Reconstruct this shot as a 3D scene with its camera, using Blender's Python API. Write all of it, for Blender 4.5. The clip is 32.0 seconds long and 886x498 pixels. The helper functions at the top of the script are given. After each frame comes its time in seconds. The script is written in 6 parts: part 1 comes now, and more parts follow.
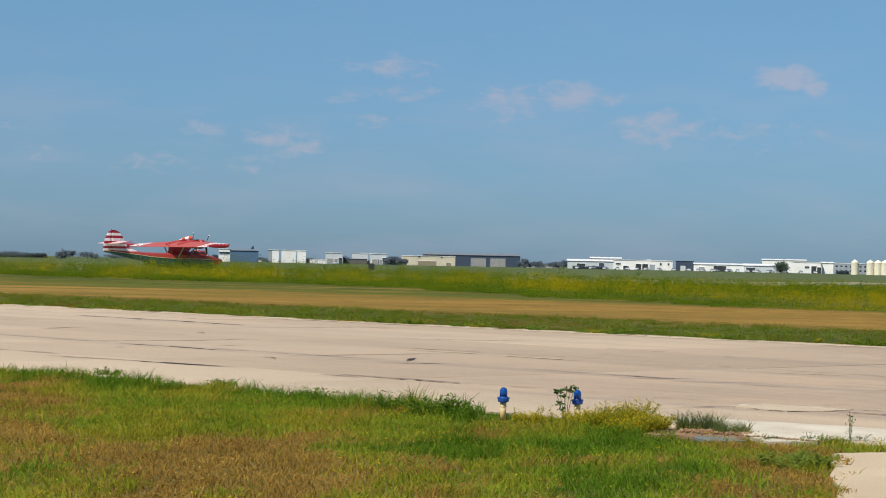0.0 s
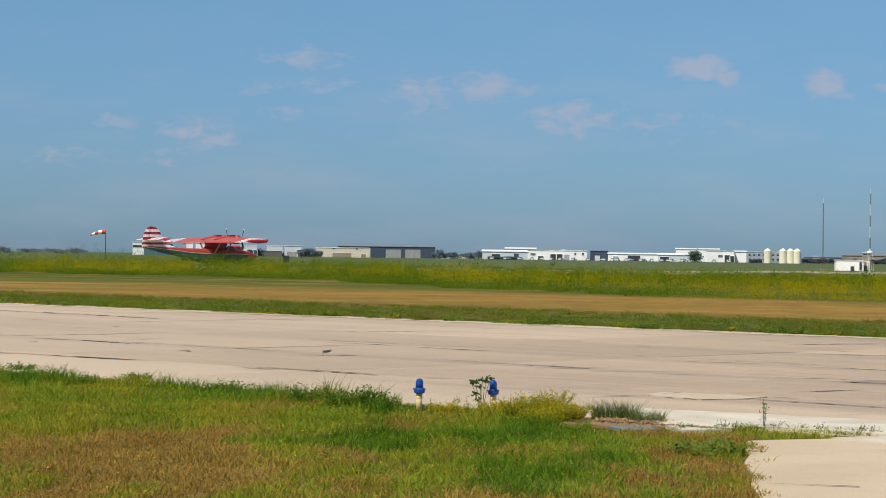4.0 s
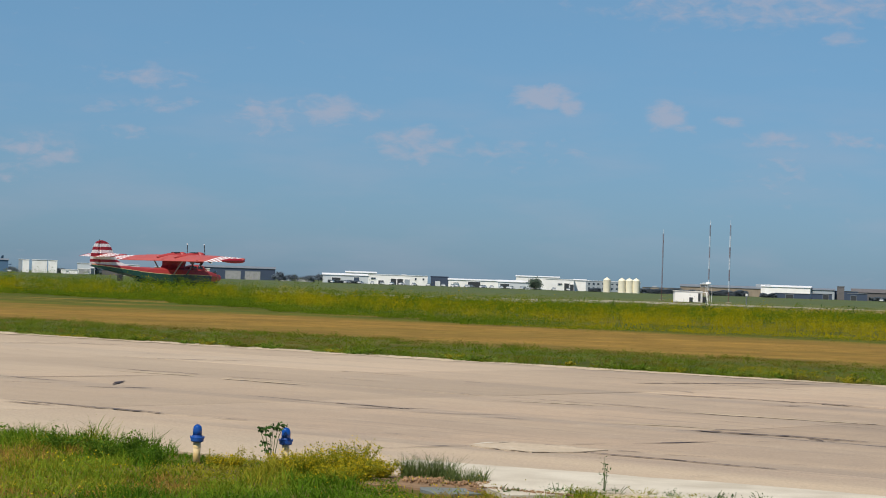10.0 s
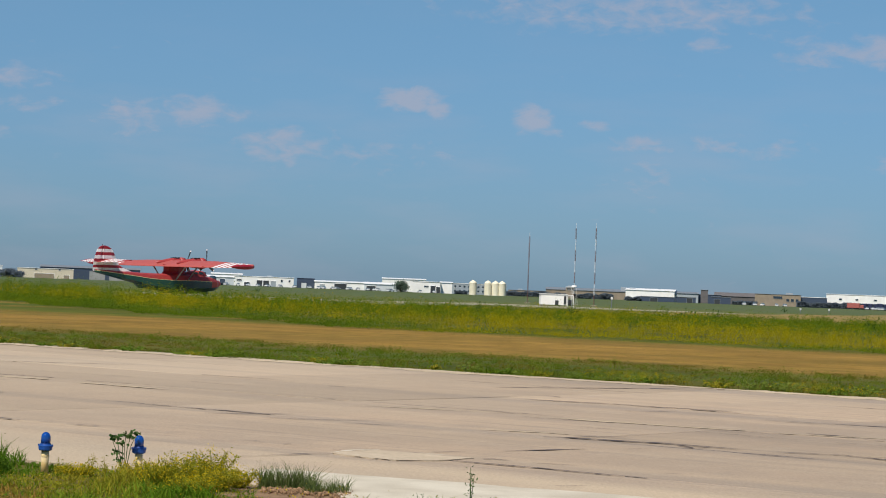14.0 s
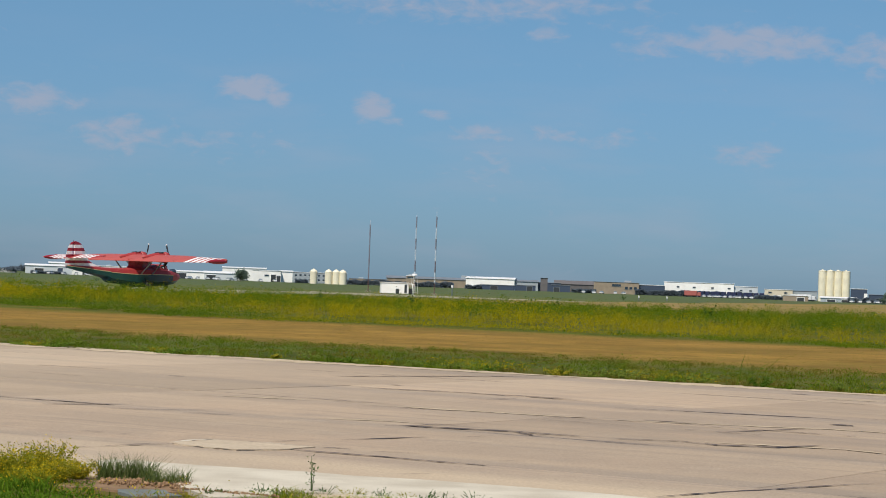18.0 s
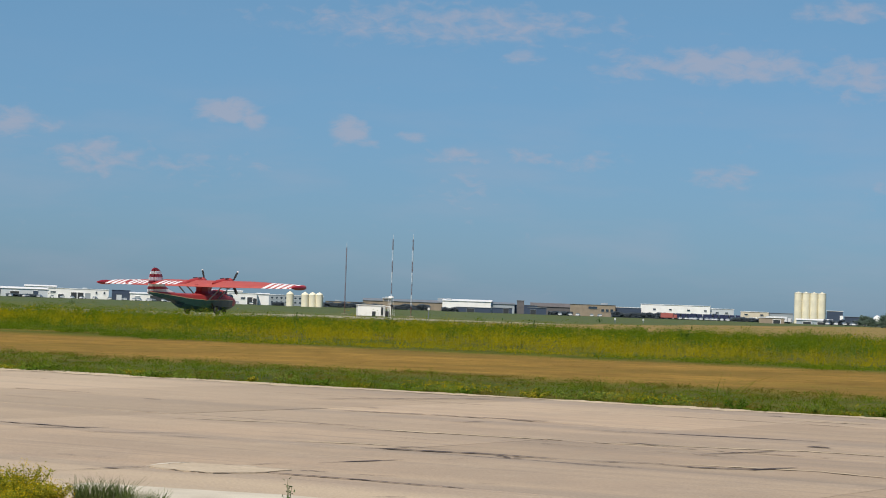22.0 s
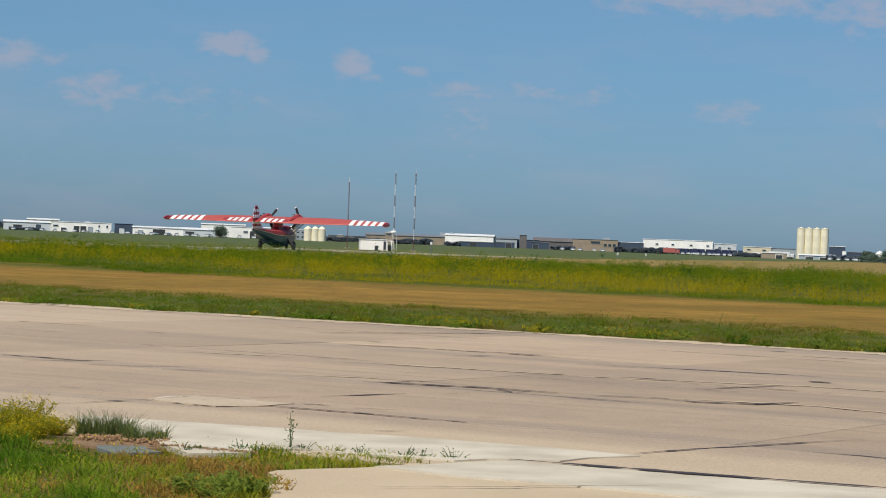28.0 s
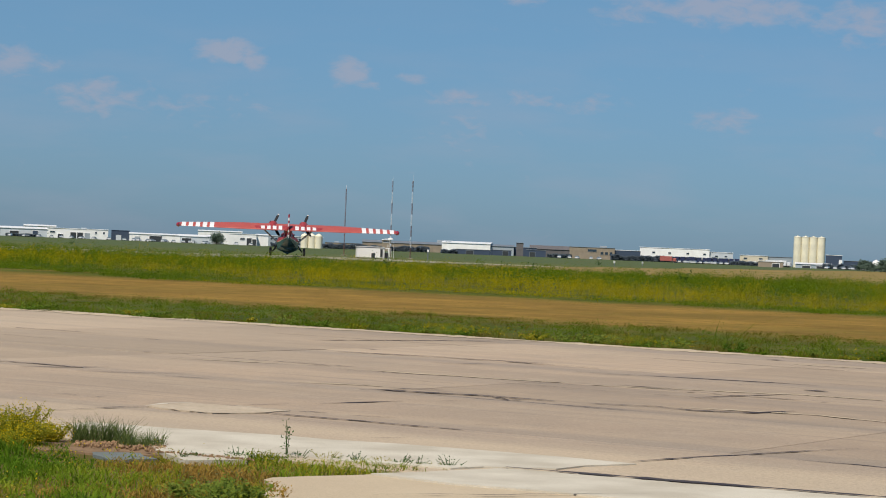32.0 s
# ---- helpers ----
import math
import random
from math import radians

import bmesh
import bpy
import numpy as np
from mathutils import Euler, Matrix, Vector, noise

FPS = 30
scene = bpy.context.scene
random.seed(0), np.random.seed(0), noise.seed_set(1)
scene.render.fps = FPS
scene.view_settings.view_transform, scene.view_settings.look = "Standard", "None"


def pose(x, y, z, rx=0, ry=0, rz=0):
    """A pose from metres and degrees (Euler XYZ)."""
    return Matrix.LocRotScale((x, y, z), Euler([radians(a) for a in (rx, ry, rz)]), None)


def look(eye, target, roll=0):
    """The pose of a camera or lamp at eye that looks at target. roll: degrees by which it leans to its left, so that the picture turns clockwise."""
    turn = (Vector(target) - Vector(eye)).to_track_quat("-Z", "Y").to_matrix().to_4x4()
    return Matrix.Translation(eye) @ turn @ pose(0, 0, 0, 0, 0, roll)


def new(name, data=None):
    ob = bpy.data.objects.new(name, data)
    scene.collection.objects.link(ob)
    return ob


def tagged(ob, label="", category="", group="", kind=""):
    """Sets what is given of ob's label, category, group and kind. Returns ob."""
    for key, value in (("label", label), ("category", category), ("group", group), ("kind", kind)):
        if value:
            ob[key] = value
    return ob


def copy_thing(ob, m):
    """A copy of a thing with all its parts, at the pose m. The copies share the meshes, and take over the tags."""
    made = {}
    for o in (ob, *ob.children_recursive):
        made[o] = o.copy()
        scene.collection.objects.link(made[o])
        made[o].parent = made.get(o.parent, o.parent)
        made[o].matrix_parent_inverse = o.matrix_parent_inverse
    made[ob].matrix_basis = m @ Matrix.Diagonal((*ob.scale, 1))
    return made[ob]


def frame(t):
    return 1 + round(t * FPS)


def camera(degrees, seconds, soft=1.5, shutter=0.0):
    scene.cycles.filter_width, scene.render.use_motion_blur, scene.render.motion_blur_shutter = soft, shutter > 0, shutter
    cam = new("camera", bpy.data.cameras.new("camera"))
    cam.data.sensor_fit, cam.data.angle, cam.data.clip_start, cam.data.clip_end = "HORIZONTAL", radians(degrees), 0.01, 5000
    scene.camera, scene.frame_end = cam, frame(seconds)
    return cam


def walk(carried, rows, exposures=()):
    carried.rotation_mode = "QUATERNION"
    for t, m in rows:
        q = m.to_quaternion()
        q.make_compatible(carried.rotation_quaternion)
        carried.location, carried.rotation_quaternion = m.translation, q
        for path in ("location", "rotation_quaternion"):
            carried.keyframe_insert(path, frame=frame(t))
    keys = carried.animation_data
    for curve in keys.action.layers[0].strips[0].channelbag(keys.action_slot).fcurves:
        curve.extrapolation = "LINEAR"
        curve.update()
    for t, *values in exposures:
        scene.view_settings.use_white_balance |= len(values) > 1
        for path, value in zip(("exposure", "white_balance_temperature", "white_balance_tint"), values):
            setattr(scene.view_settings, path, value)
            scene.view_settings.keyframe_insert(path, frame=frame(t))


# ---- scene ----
cam = camera(22.18, 32.0, 1.0)

# the camera's way: seconds, eye, heading, tilt and lean in degrees
VIEW = [
    (0, -0.056, -4.601, 1.661, -8.886, 0.356, 1.155),
    (0.5, -0.056, -4.601, 1.661, -8.411, 0.390, 0.974),
    (1, -0.056, -4.601, 1.661, -7.893, 0.367, 0.974),
    (1.5, -0.056, -4.601, 1.661, -7.567, 0.376, 0.948),
    (2, -0.056, -4.601, 1.661, -7.387, 0.366, 0.928),
    (2.5, -0.056, -4.601, 1.661, -7.239, 0.337, 0.879),
    (4.5, -0.056, -4.601, 1.661, -6.452, 0.119, 0.768),
    (5, -0.056, -4.601, 1.661, -6.110, 0.086, 0.842),
    (5.5, -0.056, -4.601, 1.661, -5.759, 0.078, 0.835),
    (6, -0.056, -4.601, 1.661, -5.394, 0.154, 1.041),
    (6.5, -0.053, -4.324, 1.663, -5.229, 0.268, 1.087),
    (7, -0.042, -3.433, 1.668, -5.176, 0.419, 1.257),
    (7.5, -0.032, -2.634, 1.673, -5.058, 0.602, 1.455),
    (8, -0.022, -1.829, 1.678, -4.819, 0.699, 1.578),
    (8.5, -0.018, -1.471, 1.681, -4.369, 0.765, 1.673),
    (9, -0.014, -1.125, 1.683, -3.844, 0.773, 1.779),
    (9.5, -0.011, -0.889, 1.684, -3.285, 0.797, 1.866),
    (10, -0.009, -0.754, 1.685, -2.723, 0.871, 1.947),
    (10.5, -0.007, -0.564, 1.686, -2.190, 0.972, 2.020),
    (11, -0.004, -0.305, 1.688, -1.723, 1.078, 2.136),
    (11.5, -0.002, -0.178, 1.689, -1.253, 1.163, 2.132),
    (12, -0.001, -0.106, 1.689, -0.818, 1.205, 2.171),
    (12.5, -0.000, -0.000, 1.690, -0.403, 1.187, 2.120),
    (13, 0.000, -0.000, 1.690, -0.000, 1.155, 1.952),
    (13.5, 0.000, -0.000, 1.690, 0.369, 1.101, 2.073),
    (15.5, 0.000, -0.000, 1.690, 1.522, 0.843, 2.222),
    (16, 0.000, -0.000, 1.690, 2.027, 0.730, 2.235),
    (16.5, 0.000, -0.000, 1.690, 2.691, 0.633, 2.229),
    (17, 0.000, -0.000, 1.690, 3.434, 0.633, 2.154),
    (17.5, 0.000, -0.000, 1.690, 4.125, 0.722, 2.102),
    (18, 0.000, -0.000, 1.690, 4.702, 0.907, 2.032),
    (18.5, 0.000, -0.000, 1.690, 5.055, 1.126, 2.075),
    (19, 0.000, -0.000, 1.690, 5.201, 1.304, 2.127),
    (19.5, 0.000, -0.000, 1.690, 5.215, 1.433, 2.100),
    (20, 0.000, -0.000, 1.690, 5.139, 1.496, 2.082),
    (20.5, 0.000, -0.000, 1.690, 5.067, 1.499, 2.031),
    (21, 0.000, -0.000, 1.690, 5.063, 1.471, 1.970),
    (21.5, 0.000, -0.000, 1.690, 5.134, 1.452, 1.965),
    (22, 0.000, -0.000, 1.690, 5.279, 1.498, 1.980),
    (22.5, 0.000, -0.000, 1.690, 5.397, 1.604, 1.991),
    (23, 0.000, -0.000, 1.690, 5.483, 1.697, 1.949),
    (23.5, 0.000, -0.000, 1.690, 5.542, 1.726, 2.024),
    (24, 0.000, -0.000, 1.690, 5.556, 1.679, 2.045),
    (24.5, 0.000, -0.000, 1.690, 5.530, 1.549, 2.003),
    (25, 0.000, -0.000, 1.690, 5.429, 1.353, 1.960),
    (25.5, 0.000, -0.000, 1.690, 5.222, 1.107, 1.888),
    (26, 0.000, -0.000, 1.690, 5.010, 0.833, 1.874),
    (26.5, 0.000, -0.000, 1.690, 4.877, 0.543, 1.895),
    (28.5, 0.000, -0.000, 1.690, 5.477, -0.225, 2.246),
    (29, 0.000, -0.000, 1.690, 5.642, -0.112, 2.344),
    (29.5, 0.000, -0.000, 1.690, 5.692, 0.035, 2.332),
    (30, 0.000, -0.000, 1.690, 5.657, 0.129, 2.359),
    (30.5, 0.000, -0.000, 1.690, 5.574, 0.154, 2.380),
    (31, 0.000, -0.000, 1.690, 5.492, 0.168, 2.387),
    (31.5, 0.000, -0.000, 1.690, 5.420, 0.172, 2.421),
    (32, 0.000, -0.000, 1.690, 5.346, 0.029, 2.295)
]


def aim(x, y, z, heading, tilt, lean):
    h, p = radians(heading), radians(tilt)
    return look((x, y, z), (x + 10 * math.sin(h) * math.cos(p), y + 10 * math.cos(h) * math.cos(p), z + 10 * math.sin(p)), lean)


walk(cam, [(t, aim(*row)) for t, *row in VIEW], [(0, 0.1), (6, 0.06), (8, -0.03), (9, -0.01), (13, -0.01), (26, -0.07), (29, -0.09), (32, -0.13)])

# ---- sky, sun ----
SUN_EL, SUN_AZ = 55, 211          # degrees; azimuth clockwise from +y
world = bpy.data.worlds.new("sky")
scene.world = world
world.use_nodes = True
wn, wl = world.node_tree.nodes, world.node_tree.links
sky = wn.new("ShaderNodeTexSky")
sky.sky_type, sky.sun_disc = "NISHITA", False
sky.sun_elevation, sky.sun_rotation = radians(SUN_EL), radians(SUN_AZ)
sky.air_density, sky.dust_density, sky.ozone_density = 1.0, 0.3, 3.0


def wmath(op, a, b=None):
    n = wn.new("ShaderNodeMath")
    n.operation = op
    for i, v in enumerate((a, b)):
        if v is None:
            continue
        if hasattr(v, "links"):
            wl.new(v, n.inputs[i])
        else:
            n.inputs[i].default_value = v
    return n.outputs[0]


coord = wn.new("ShaderNodeTexCoord")
split = wn.new("ShaderNodeSeparateXYZ")
wl.new(coord.outputs["Generated"], split.inputs[0])
az_out = wmath("MULTIPLY", wmath("ARCTAN2", split.outputs[0], split.outputs[1]), 57.29578)
el_out = wmath("MULTIPLY", wmath("ARCSINE", split.outputs[2]), 57.29578)
sph = wn.new("ShaderNodeCombineXYZ")
wl.new(az_out, sph.inputs[0])
wl.new(el_out, sph.inputs[1])

# thin fair-weather clouds low over the horizon: heading, height, half width, half height, density
CLOUDS = [(-0.33, 4.81, 0.57, 0.23, 1.00), (0.40, 4.55, 0.26, 0.20, 0.70), (2.77, 4.41, 0.40, 0.29, 0.80), (3.14, 4.09, 0.29, 0.11, 0.50), (4.42, 4.31, 0.32, 0.11, 0.70),
          (5.57, 3.85, 0.57, 0.20, 0.60), (7.70, 3.83, 1.58, 0.26, 0.45), (-7.30, 4.11, 0.64, 0.32, 0.65), (-7.49, 3.75, 0.86, 0.21, 0.45), (-5.74, 4.27, 0.64, 0.29, 0.75),
          (-5.03, 4.20, 0.57, 0.21, 0.50), (-3.50, 3.48, 1.00, 0.40, 0.60), (-1.43, 3.41, 1.15, 0.36, 0.35), (0.15, 3.40, 1.00, 0.29, 0.30), (5.81, 3.00, 0.72, 0.50, 0.40),
          (5.32, 7.17, 3.29, 0.40, 0.60), (7.12, 6.41, 0.36, 0.17, 0.60), (9.87, 6.16, 0.72, 0.23, 0.55), (-10.41, 4.95, 1.00, 0.23, 0.55), (-9.83, 4.28, 0.86, 0.17, 0.45),
          (-10.84, 3.55, 0.36, 0.17, 0.50), (12.39, 6.33, 1.58, 0.32, 0.85), (9.83, 6.37, 0.72, 0.21, 0.50), (15.55, 6.11, 0.86, 0.40, 0.70), (12.34, 3.56, 0.64, 0.26, 0.60),
          (15.29, 7.71, 1.00, 0.20, 0.70), (16.12, 3.39, 0.43, 0.29, 0.35), (-18.92, 2.53, 0.43, 0.20, 0.50), (-14.93, 3.21, 0.50, 0.20, 0.50), (-13.00, 2.97, 0.79, 0.32, 0.60),
          (-11.45, 4.11, 0.32, 0.14, 0.50), (-16.25, 2.42, 1.15, 0.20, 0.40), (-19.76, 3.21, 0.36, 0.21, 0.45), (-13.85, 2.41, 0.72, 0.23, 0.40)]
total = None
for a, e, wa, we, dens in CLOUDS:
    m = wn.new("ShaderNodeMapping")
    m.vector_type = "TEXTURE"
    m.inputs["Location"].default_value, m.inputs["Scale"].default_value = (a, e, 0), (wa, we, 1)
    wl.new(sph.outputs[0], m.inputs[0])
    ln = wn.new("ShaderNodeVectorMath")
    ln.operation = "LENGTH"
    wl.new(m.outputs[0], ln.inputs[0])
    mr = wn.new("ShaderNodeMapRange")
    mr.interpolation_type = "SMOOTHSTEP"
    for i, v in ((1, 2.3), (2, 0.3), (3, 0.0), (4, dens)):
        mr.inputs[i].default_value = v
    wl.new(ln.outputs["Value"], mr.inputs[0])
    total = mr.outputs[0] if total is None else wmath("MAXIMUM", total, mr.outputs[0])
stretch = wn.new("ShaderNodeMapping")
stretch.inputs["Scale"].default_value = (0.8, 1.7, 1)
wl.new(sph.outputs[0], stretch.inputs[0])
puff = wn.new("ShaderNodeTexNoise")
puff.inputs["Scale"].default_value, puff.inputs["Detail"].default_value, puff.inputs["Roughness"].default_value = 2.0, 7, 0.58
puff.inputs["Distortion"].default_value = 0.35
wl.new(stretch.outputs[0], puff.inputs["Vector"])
edge = wn.new("ShaderNodeMapRange")
edge.interpolation_type = "SMOOTHSTEP"
for i, v in ((1, 0.70), (2, 1.25), (3, 0.0), (4, 0.60)):
    edge.inputs[i].default_value = v
wl.new(wmath("ADD", wmath("MULTIPLY", total, 0.72), wmath("MULTIPLY", puff.outputs[0], 1.15)), edge.inputs[0])
tint = wn.new("ShaderNodeMixRGB")
tint.blend_type = "MULTIPLY"
tint.inputs[0].default_value, tint.inputs[2].default_value = 1.0, (0.60, 0.78, 0.93, 1)
haze = wn.new("ShaderNodeMapRange")
for i, v in ((1, 0.0), (2, 9.0), (3, 0.0), (4, 1.0)):
    haze.inputs[i].default_value = v
wl.new(el_out, haze.inputs[0])
tone = wn.new("ShaderNodeMixRGB")
tone.inputs[1].default_value, tone.inputs[2].default_value = (0.34, 0.55, 0.955, 1), (0.615, 0.84, 0.965, 1)
wl.new(haze.outputs[0], tone.inputs[0])
wl.new(tone.outputs[0], tint.inputs[2])
wl.new(sky.outputs[0], tint.inputs[1])
cloud_mix = wn.new("ShaderNodeMixRGB")
cloud_mix.inputs[2].default_value = (5.0, 5.05, 6.1, 1)
# a faint veil between the clouds
veil_at = wn.new("ShaderNodeMapping")
veil_at.inputs["Scale"].default_value = (0.22, 0.9, 1)
wl.new(sph.outputs[0], veil_at.inputs[0])
veil = wn.new("ShaderNodeTexNoise")
veil.inputs["Scale"].default_value, veil.inputs["Detail"].default_value = 1.0, 5
wl.new(veil_at.outputs[0], veil.inputs["Vector"])
thin = wn.new("ShaderNodeMapRange")
for i, v in ((1, 0.46), (2, 0.72), (3, 0.0), (4, 0.2)):
    thin.inputs[i].default_value = v
wl.new(veil.outputs[0], thin.inputs[0])
low = wn.new("ShaderNodeMapRange")
low.interpolation_type = "SMOOTHSTEP"
for i, v in ((1, 6.5), (2, 3.5), (3, 0.15), (4, 1.0)):
    low.inputs[i].default_value = v
wl.new(el_out, low.inputs[0])
wl.new(wmath("MAXIMUM", edge.outputs[0], wmath("MULTIPLY", thin.outputs[0], low.outputs[0])), cloud_mix.inputs[0])
wl.new(tint.outputs[0], cloud_mix.inputs[1])
back = wn["Background"]
back.inputs["Strength"].default_value = 0.083
wl.new(cloud_mix.outputs[0], back.inputs["Color"])

sun = new("sun", bpy.data.lights.new("sun", "SUN"))
sun.data.energy, sun.data.angle, sun.data.color = 4.85, radians(0.55), (1.0, 0.93, 0.82)
sx, sy = math.sin(radians(SUN_AZ)), math.cos(radians(SUN_AZ))
sun.matrix_world = look((sx * 60, sy * 60, 60 * math.tan(radians(SUN_EL))), (0, 0, 0))

# ---- materials ----


def paint(name, colour, rough=0.5, metal=0.0, second=None, scale=4.0, amount=0.5, fine=60.0, bump=0.02, obj=True, random_tint=0.0, island=0.0, coat=0.0):
    """A surface in two tones mixed by broad noise, with fine grain in tone and relief."""
    m = bpy.data.materials.new(name)
    m.use_nodes = True
    n, l = m.node_tree.nodes, m.node_tree.links
    b = n["Principled BSDF"]
    b.inputs["Roughness"].default_value, b.inputs["Metallic"].default_value, b.inputs["Coat Weight"].default_value = rough, metal, coat
    b.inputs["Specular IOR Level"].default_value = 0.5 if rough < 0.72 else 0.1
    c = n.new("ShaderNodeTexCoord")
    src = c.outputs["Object"] if obj else n.new("ShaderNodeNewGeometry").outputs["Position"]
    big, small = n.new("ShaderNodeTexNoise"), n.new("ShaderNodeTexNoise")
    for t, s, d in ((big, scale, 5), (small, fine, 3)):
        t.inputs["Scale"].default_value, t.inputs["Detail"].default_value = s, d
        l.new(src, t.inputs["Vector"])
    ramp = n.new("ShaderNodeMapRange")
    for i, v in ((1, 0.38), (2, 0.64), (3, 0.0), (4, amount)):
        ramp.inputs[i].default_value = v
    l.new(big.outputs[0], ramp.inputs[0])
    mix = n.new("ShaderNodeMixRGB")
    mix.inputs[1].default_value = (*colour, 1)
    mix.inputs[2].default_value = (*(second or [v * 0.72 for v in colour]), 1)
    l.new(ramp.outputs[0], mix.inputs[0])
    grain = n.new("ShaderNodeMapRange")
    for i, v in ((1, 0.3), (2, 0.7), (3, 0.88), (4, 1.1)):
        grain.inputs[i].default_value = v
    l.new(small.outputs[0], grain.inputs[0])
    out = n.new("ShaderNodeVectorMath")
    out.operation = "SCALE"
    l.new(mix.outputs[0], out.inputs[0])
    l.new(grain.outputs[0], out.inputs["Scale"])
    last = out.outputs[0]
    for weight, socket in ((random_tint, "object"), (island, "island")):
        if weight:
            r = n.new("ShaderNodeObjectInfo").outputs["Random"] if socket == "object" else n.new("ShaderNodeNewGeometry").outputs["Random Per Island"]
            mr = n.new("ShaderNodeMapRange")
            mr.inputs[3].default_value, mr.inputs[4].default_value = 1 - weight, 1 + weight
            l.new(r, mr.inputs[0])
            v = n.new("ShaderNodeVectorMath")
            v.operation = "SCALE"
            l.new(last, v.inputs[0])
            l.new(mr.outputs[0], v.inputs["Scale"])
            last = v.outputs[0]
    l.new(last, b.inputs["Base Color"])
    if bump:
        bp = n.new("ShaderNodeBump")
        bp.inputs["Strength"].default_value, bp.inputs["Distance"].default_value = 0.4, bump
        l.new(small.outputs[0], bp.inputs["Height"])
        l.new(bp.outputs[0], b.inputs["Normal"])
    return m


def blade_mat(name, a, b, c, rough=0.6, own=0.55, patch=0.35, soft=0.0):
    """Leaves and blades: three tones by blade, thin enough to let some light through; soft turns their normals upwards."""
    m = bpy.data.materials.new(name)
    m.use_nodes = True
    n, l = m.node_tree.nodes, m.node_tree.links
    p = n["Principled BSDF"]
    p.inputs["Roughness"].default_value, p.inputs["Specular IOR Level"].default_value = rough, 0.05
    g = n.new("ShaderNodeNewGeometry")
    ramp = n.new("ShaderNodeValToRGB")
    ramp.color_ramp.elements[0].color, ramp.color_ramp.elements[1].color = (*a, 1), (*c, 1)
    ramp.color_ramp.elements.new(0.5).color = (*b, 1)
    noise_t = n.new("ShaderNodeTexNoise")
    noise_t.inputs["Scale"].default_value, noise_t.inputs["Detail"].default_value = patch, 4
    l.new(g.outputs["Position"], noise_t.inputs["Vector"])
    add = n.new("ShaderNodeMath")
    add.operation = "MULTIPLY_ADD"
    add.inputs[1].default_value = own
    l.new(g.outputs["Random Per Island"], add.inputs[0])
    mr = n.new("ShaderNodeMapRange")
    for i, v in ((1, 0.3), (2, 0.7), (3, 0.0), (4, 1.0 - own)):
        mr.inputs[i].default_value = v
    l.new(noise_t.outputs[0], mr.inputs[0])
    l.new(mr.outputs[0], add.inputs[2])
    l.new(add.outputs[0], ramp.inputs[0])
    l.new(ramp.outputs[0], p.inputs["Base Color"])
    if soft:
        tilt = n.new("ShaderNodeMixRGB")
        tilt.inputs[0].default_value, tilt.inputs[2].default_value = soft, (-0.25, -0.45, 0.85, 1)
        l.new(g.outputs["Normal"], tilt.inputs[1])
        unit = n.new("ShaderNodeVectorMath")
        unit.operation = "NORMALIZE"
        l.new(tilt.outputs[0], unit.inputs[0])
        l.new(unit.outputs[0], p.inputs["Normal"])
    tr = n.new("ShaderNodeBsdfTranslucent")
    l.new(ramp.outputs[0], tr.inputs["Color"])
    ms = n.new("ShaderNodeMixShader")
    ms.inputs[0].default_value = 0.5 if soft else 0.4
    l.new(p.outputs[0], ms.inputs[1])
    l.new(tr.outputs[0], ms.inputs[2])
    l.new(ms.outputs[0], n["Material Output"].inputs["Surface"])
    return m


RED = paint("red_paint", (0.38, 0.042, 0.04), 0.5, second=(0.31, 0.037, 0.038), scale=1.2, fine=25, bump=0.004, coat=0.04)
CRIMSON = paint("crimson_tail_paint", (0.34, 0.018, 0.032), 0.4, second=(0.28, 0.016, 0.028), scale=1.2, fine=25, bump=0.003)
SALMON = paint("wing_red_paint", (0.46, 0.092, 0.072), 0.5, second=(0.39, 0.075, 0.06), scale=0.8, fine=18, bump=0.004)
GREEN_HULL = paint("green_paint", (0.010, 0.088, 0.068), 0.48, second=(0.009, 0.06, 0.056), scale=0.9, fine=25, bump=0.004, coat=0.05)
TEAL = paint("teal_bottom_paint", (0.012, 0.07, 0.09), 0.4, second=(0.01, 0.04, 0.05), scale=0.9, fine=25, bump=0.004)
CREAM_LINE = paint("cream_stripe", (0.72, 0.6, 0.3), 0.4, scale=3, bump=0)
WHITE = paint("white_paint", (0.86, 0.84, 0.82), 0.4, second=(0.76, 0.74, 0.72), scale=1.5, fine=30, bump=0.003)
BLACK = paint("black_rubber", (0.02, 0.02, 0.022), 0.7, scale=6, fine=40, bump=0.004)
STEEL = paint("grey_steel", (0.32, 0.33, 0.34), 0.4, 0.7, scale=5, fine=40, bump=0.002)
DARKMETAL = paint("dark_metal", (0.05, 0.05, 0.055), 0.45, 0.5, scale=5, fine=40, bump=0.002)
GLASS = paint("dark_glass", (0.03, 0.05, 0.07), 0.08, scale=2, fine=8, bump=0, coat=0.6)
W_WHITE = paint("white_metal_siding", (0.90, 0.88, 0.84), 0.5, second=(0.80, 0.79, 0.76), scale=0.25, fine=0.25, bump=0.01, random_tint=0.05)
W_CREAM = paint("cream_siding", (0.66, 0.58, 0.44), 0.6, second=(0.56, 0.5, 0.39), scale=0.25, fine=0.25, bump=0.01)
W_GREY = paint("grey_siding", (0.36, 0.40, 0.43), 0.5, second=(0.29, 0.33, 0.36), scale=0.25, fine=0.25, bump=0.01, random_tint=0.08)
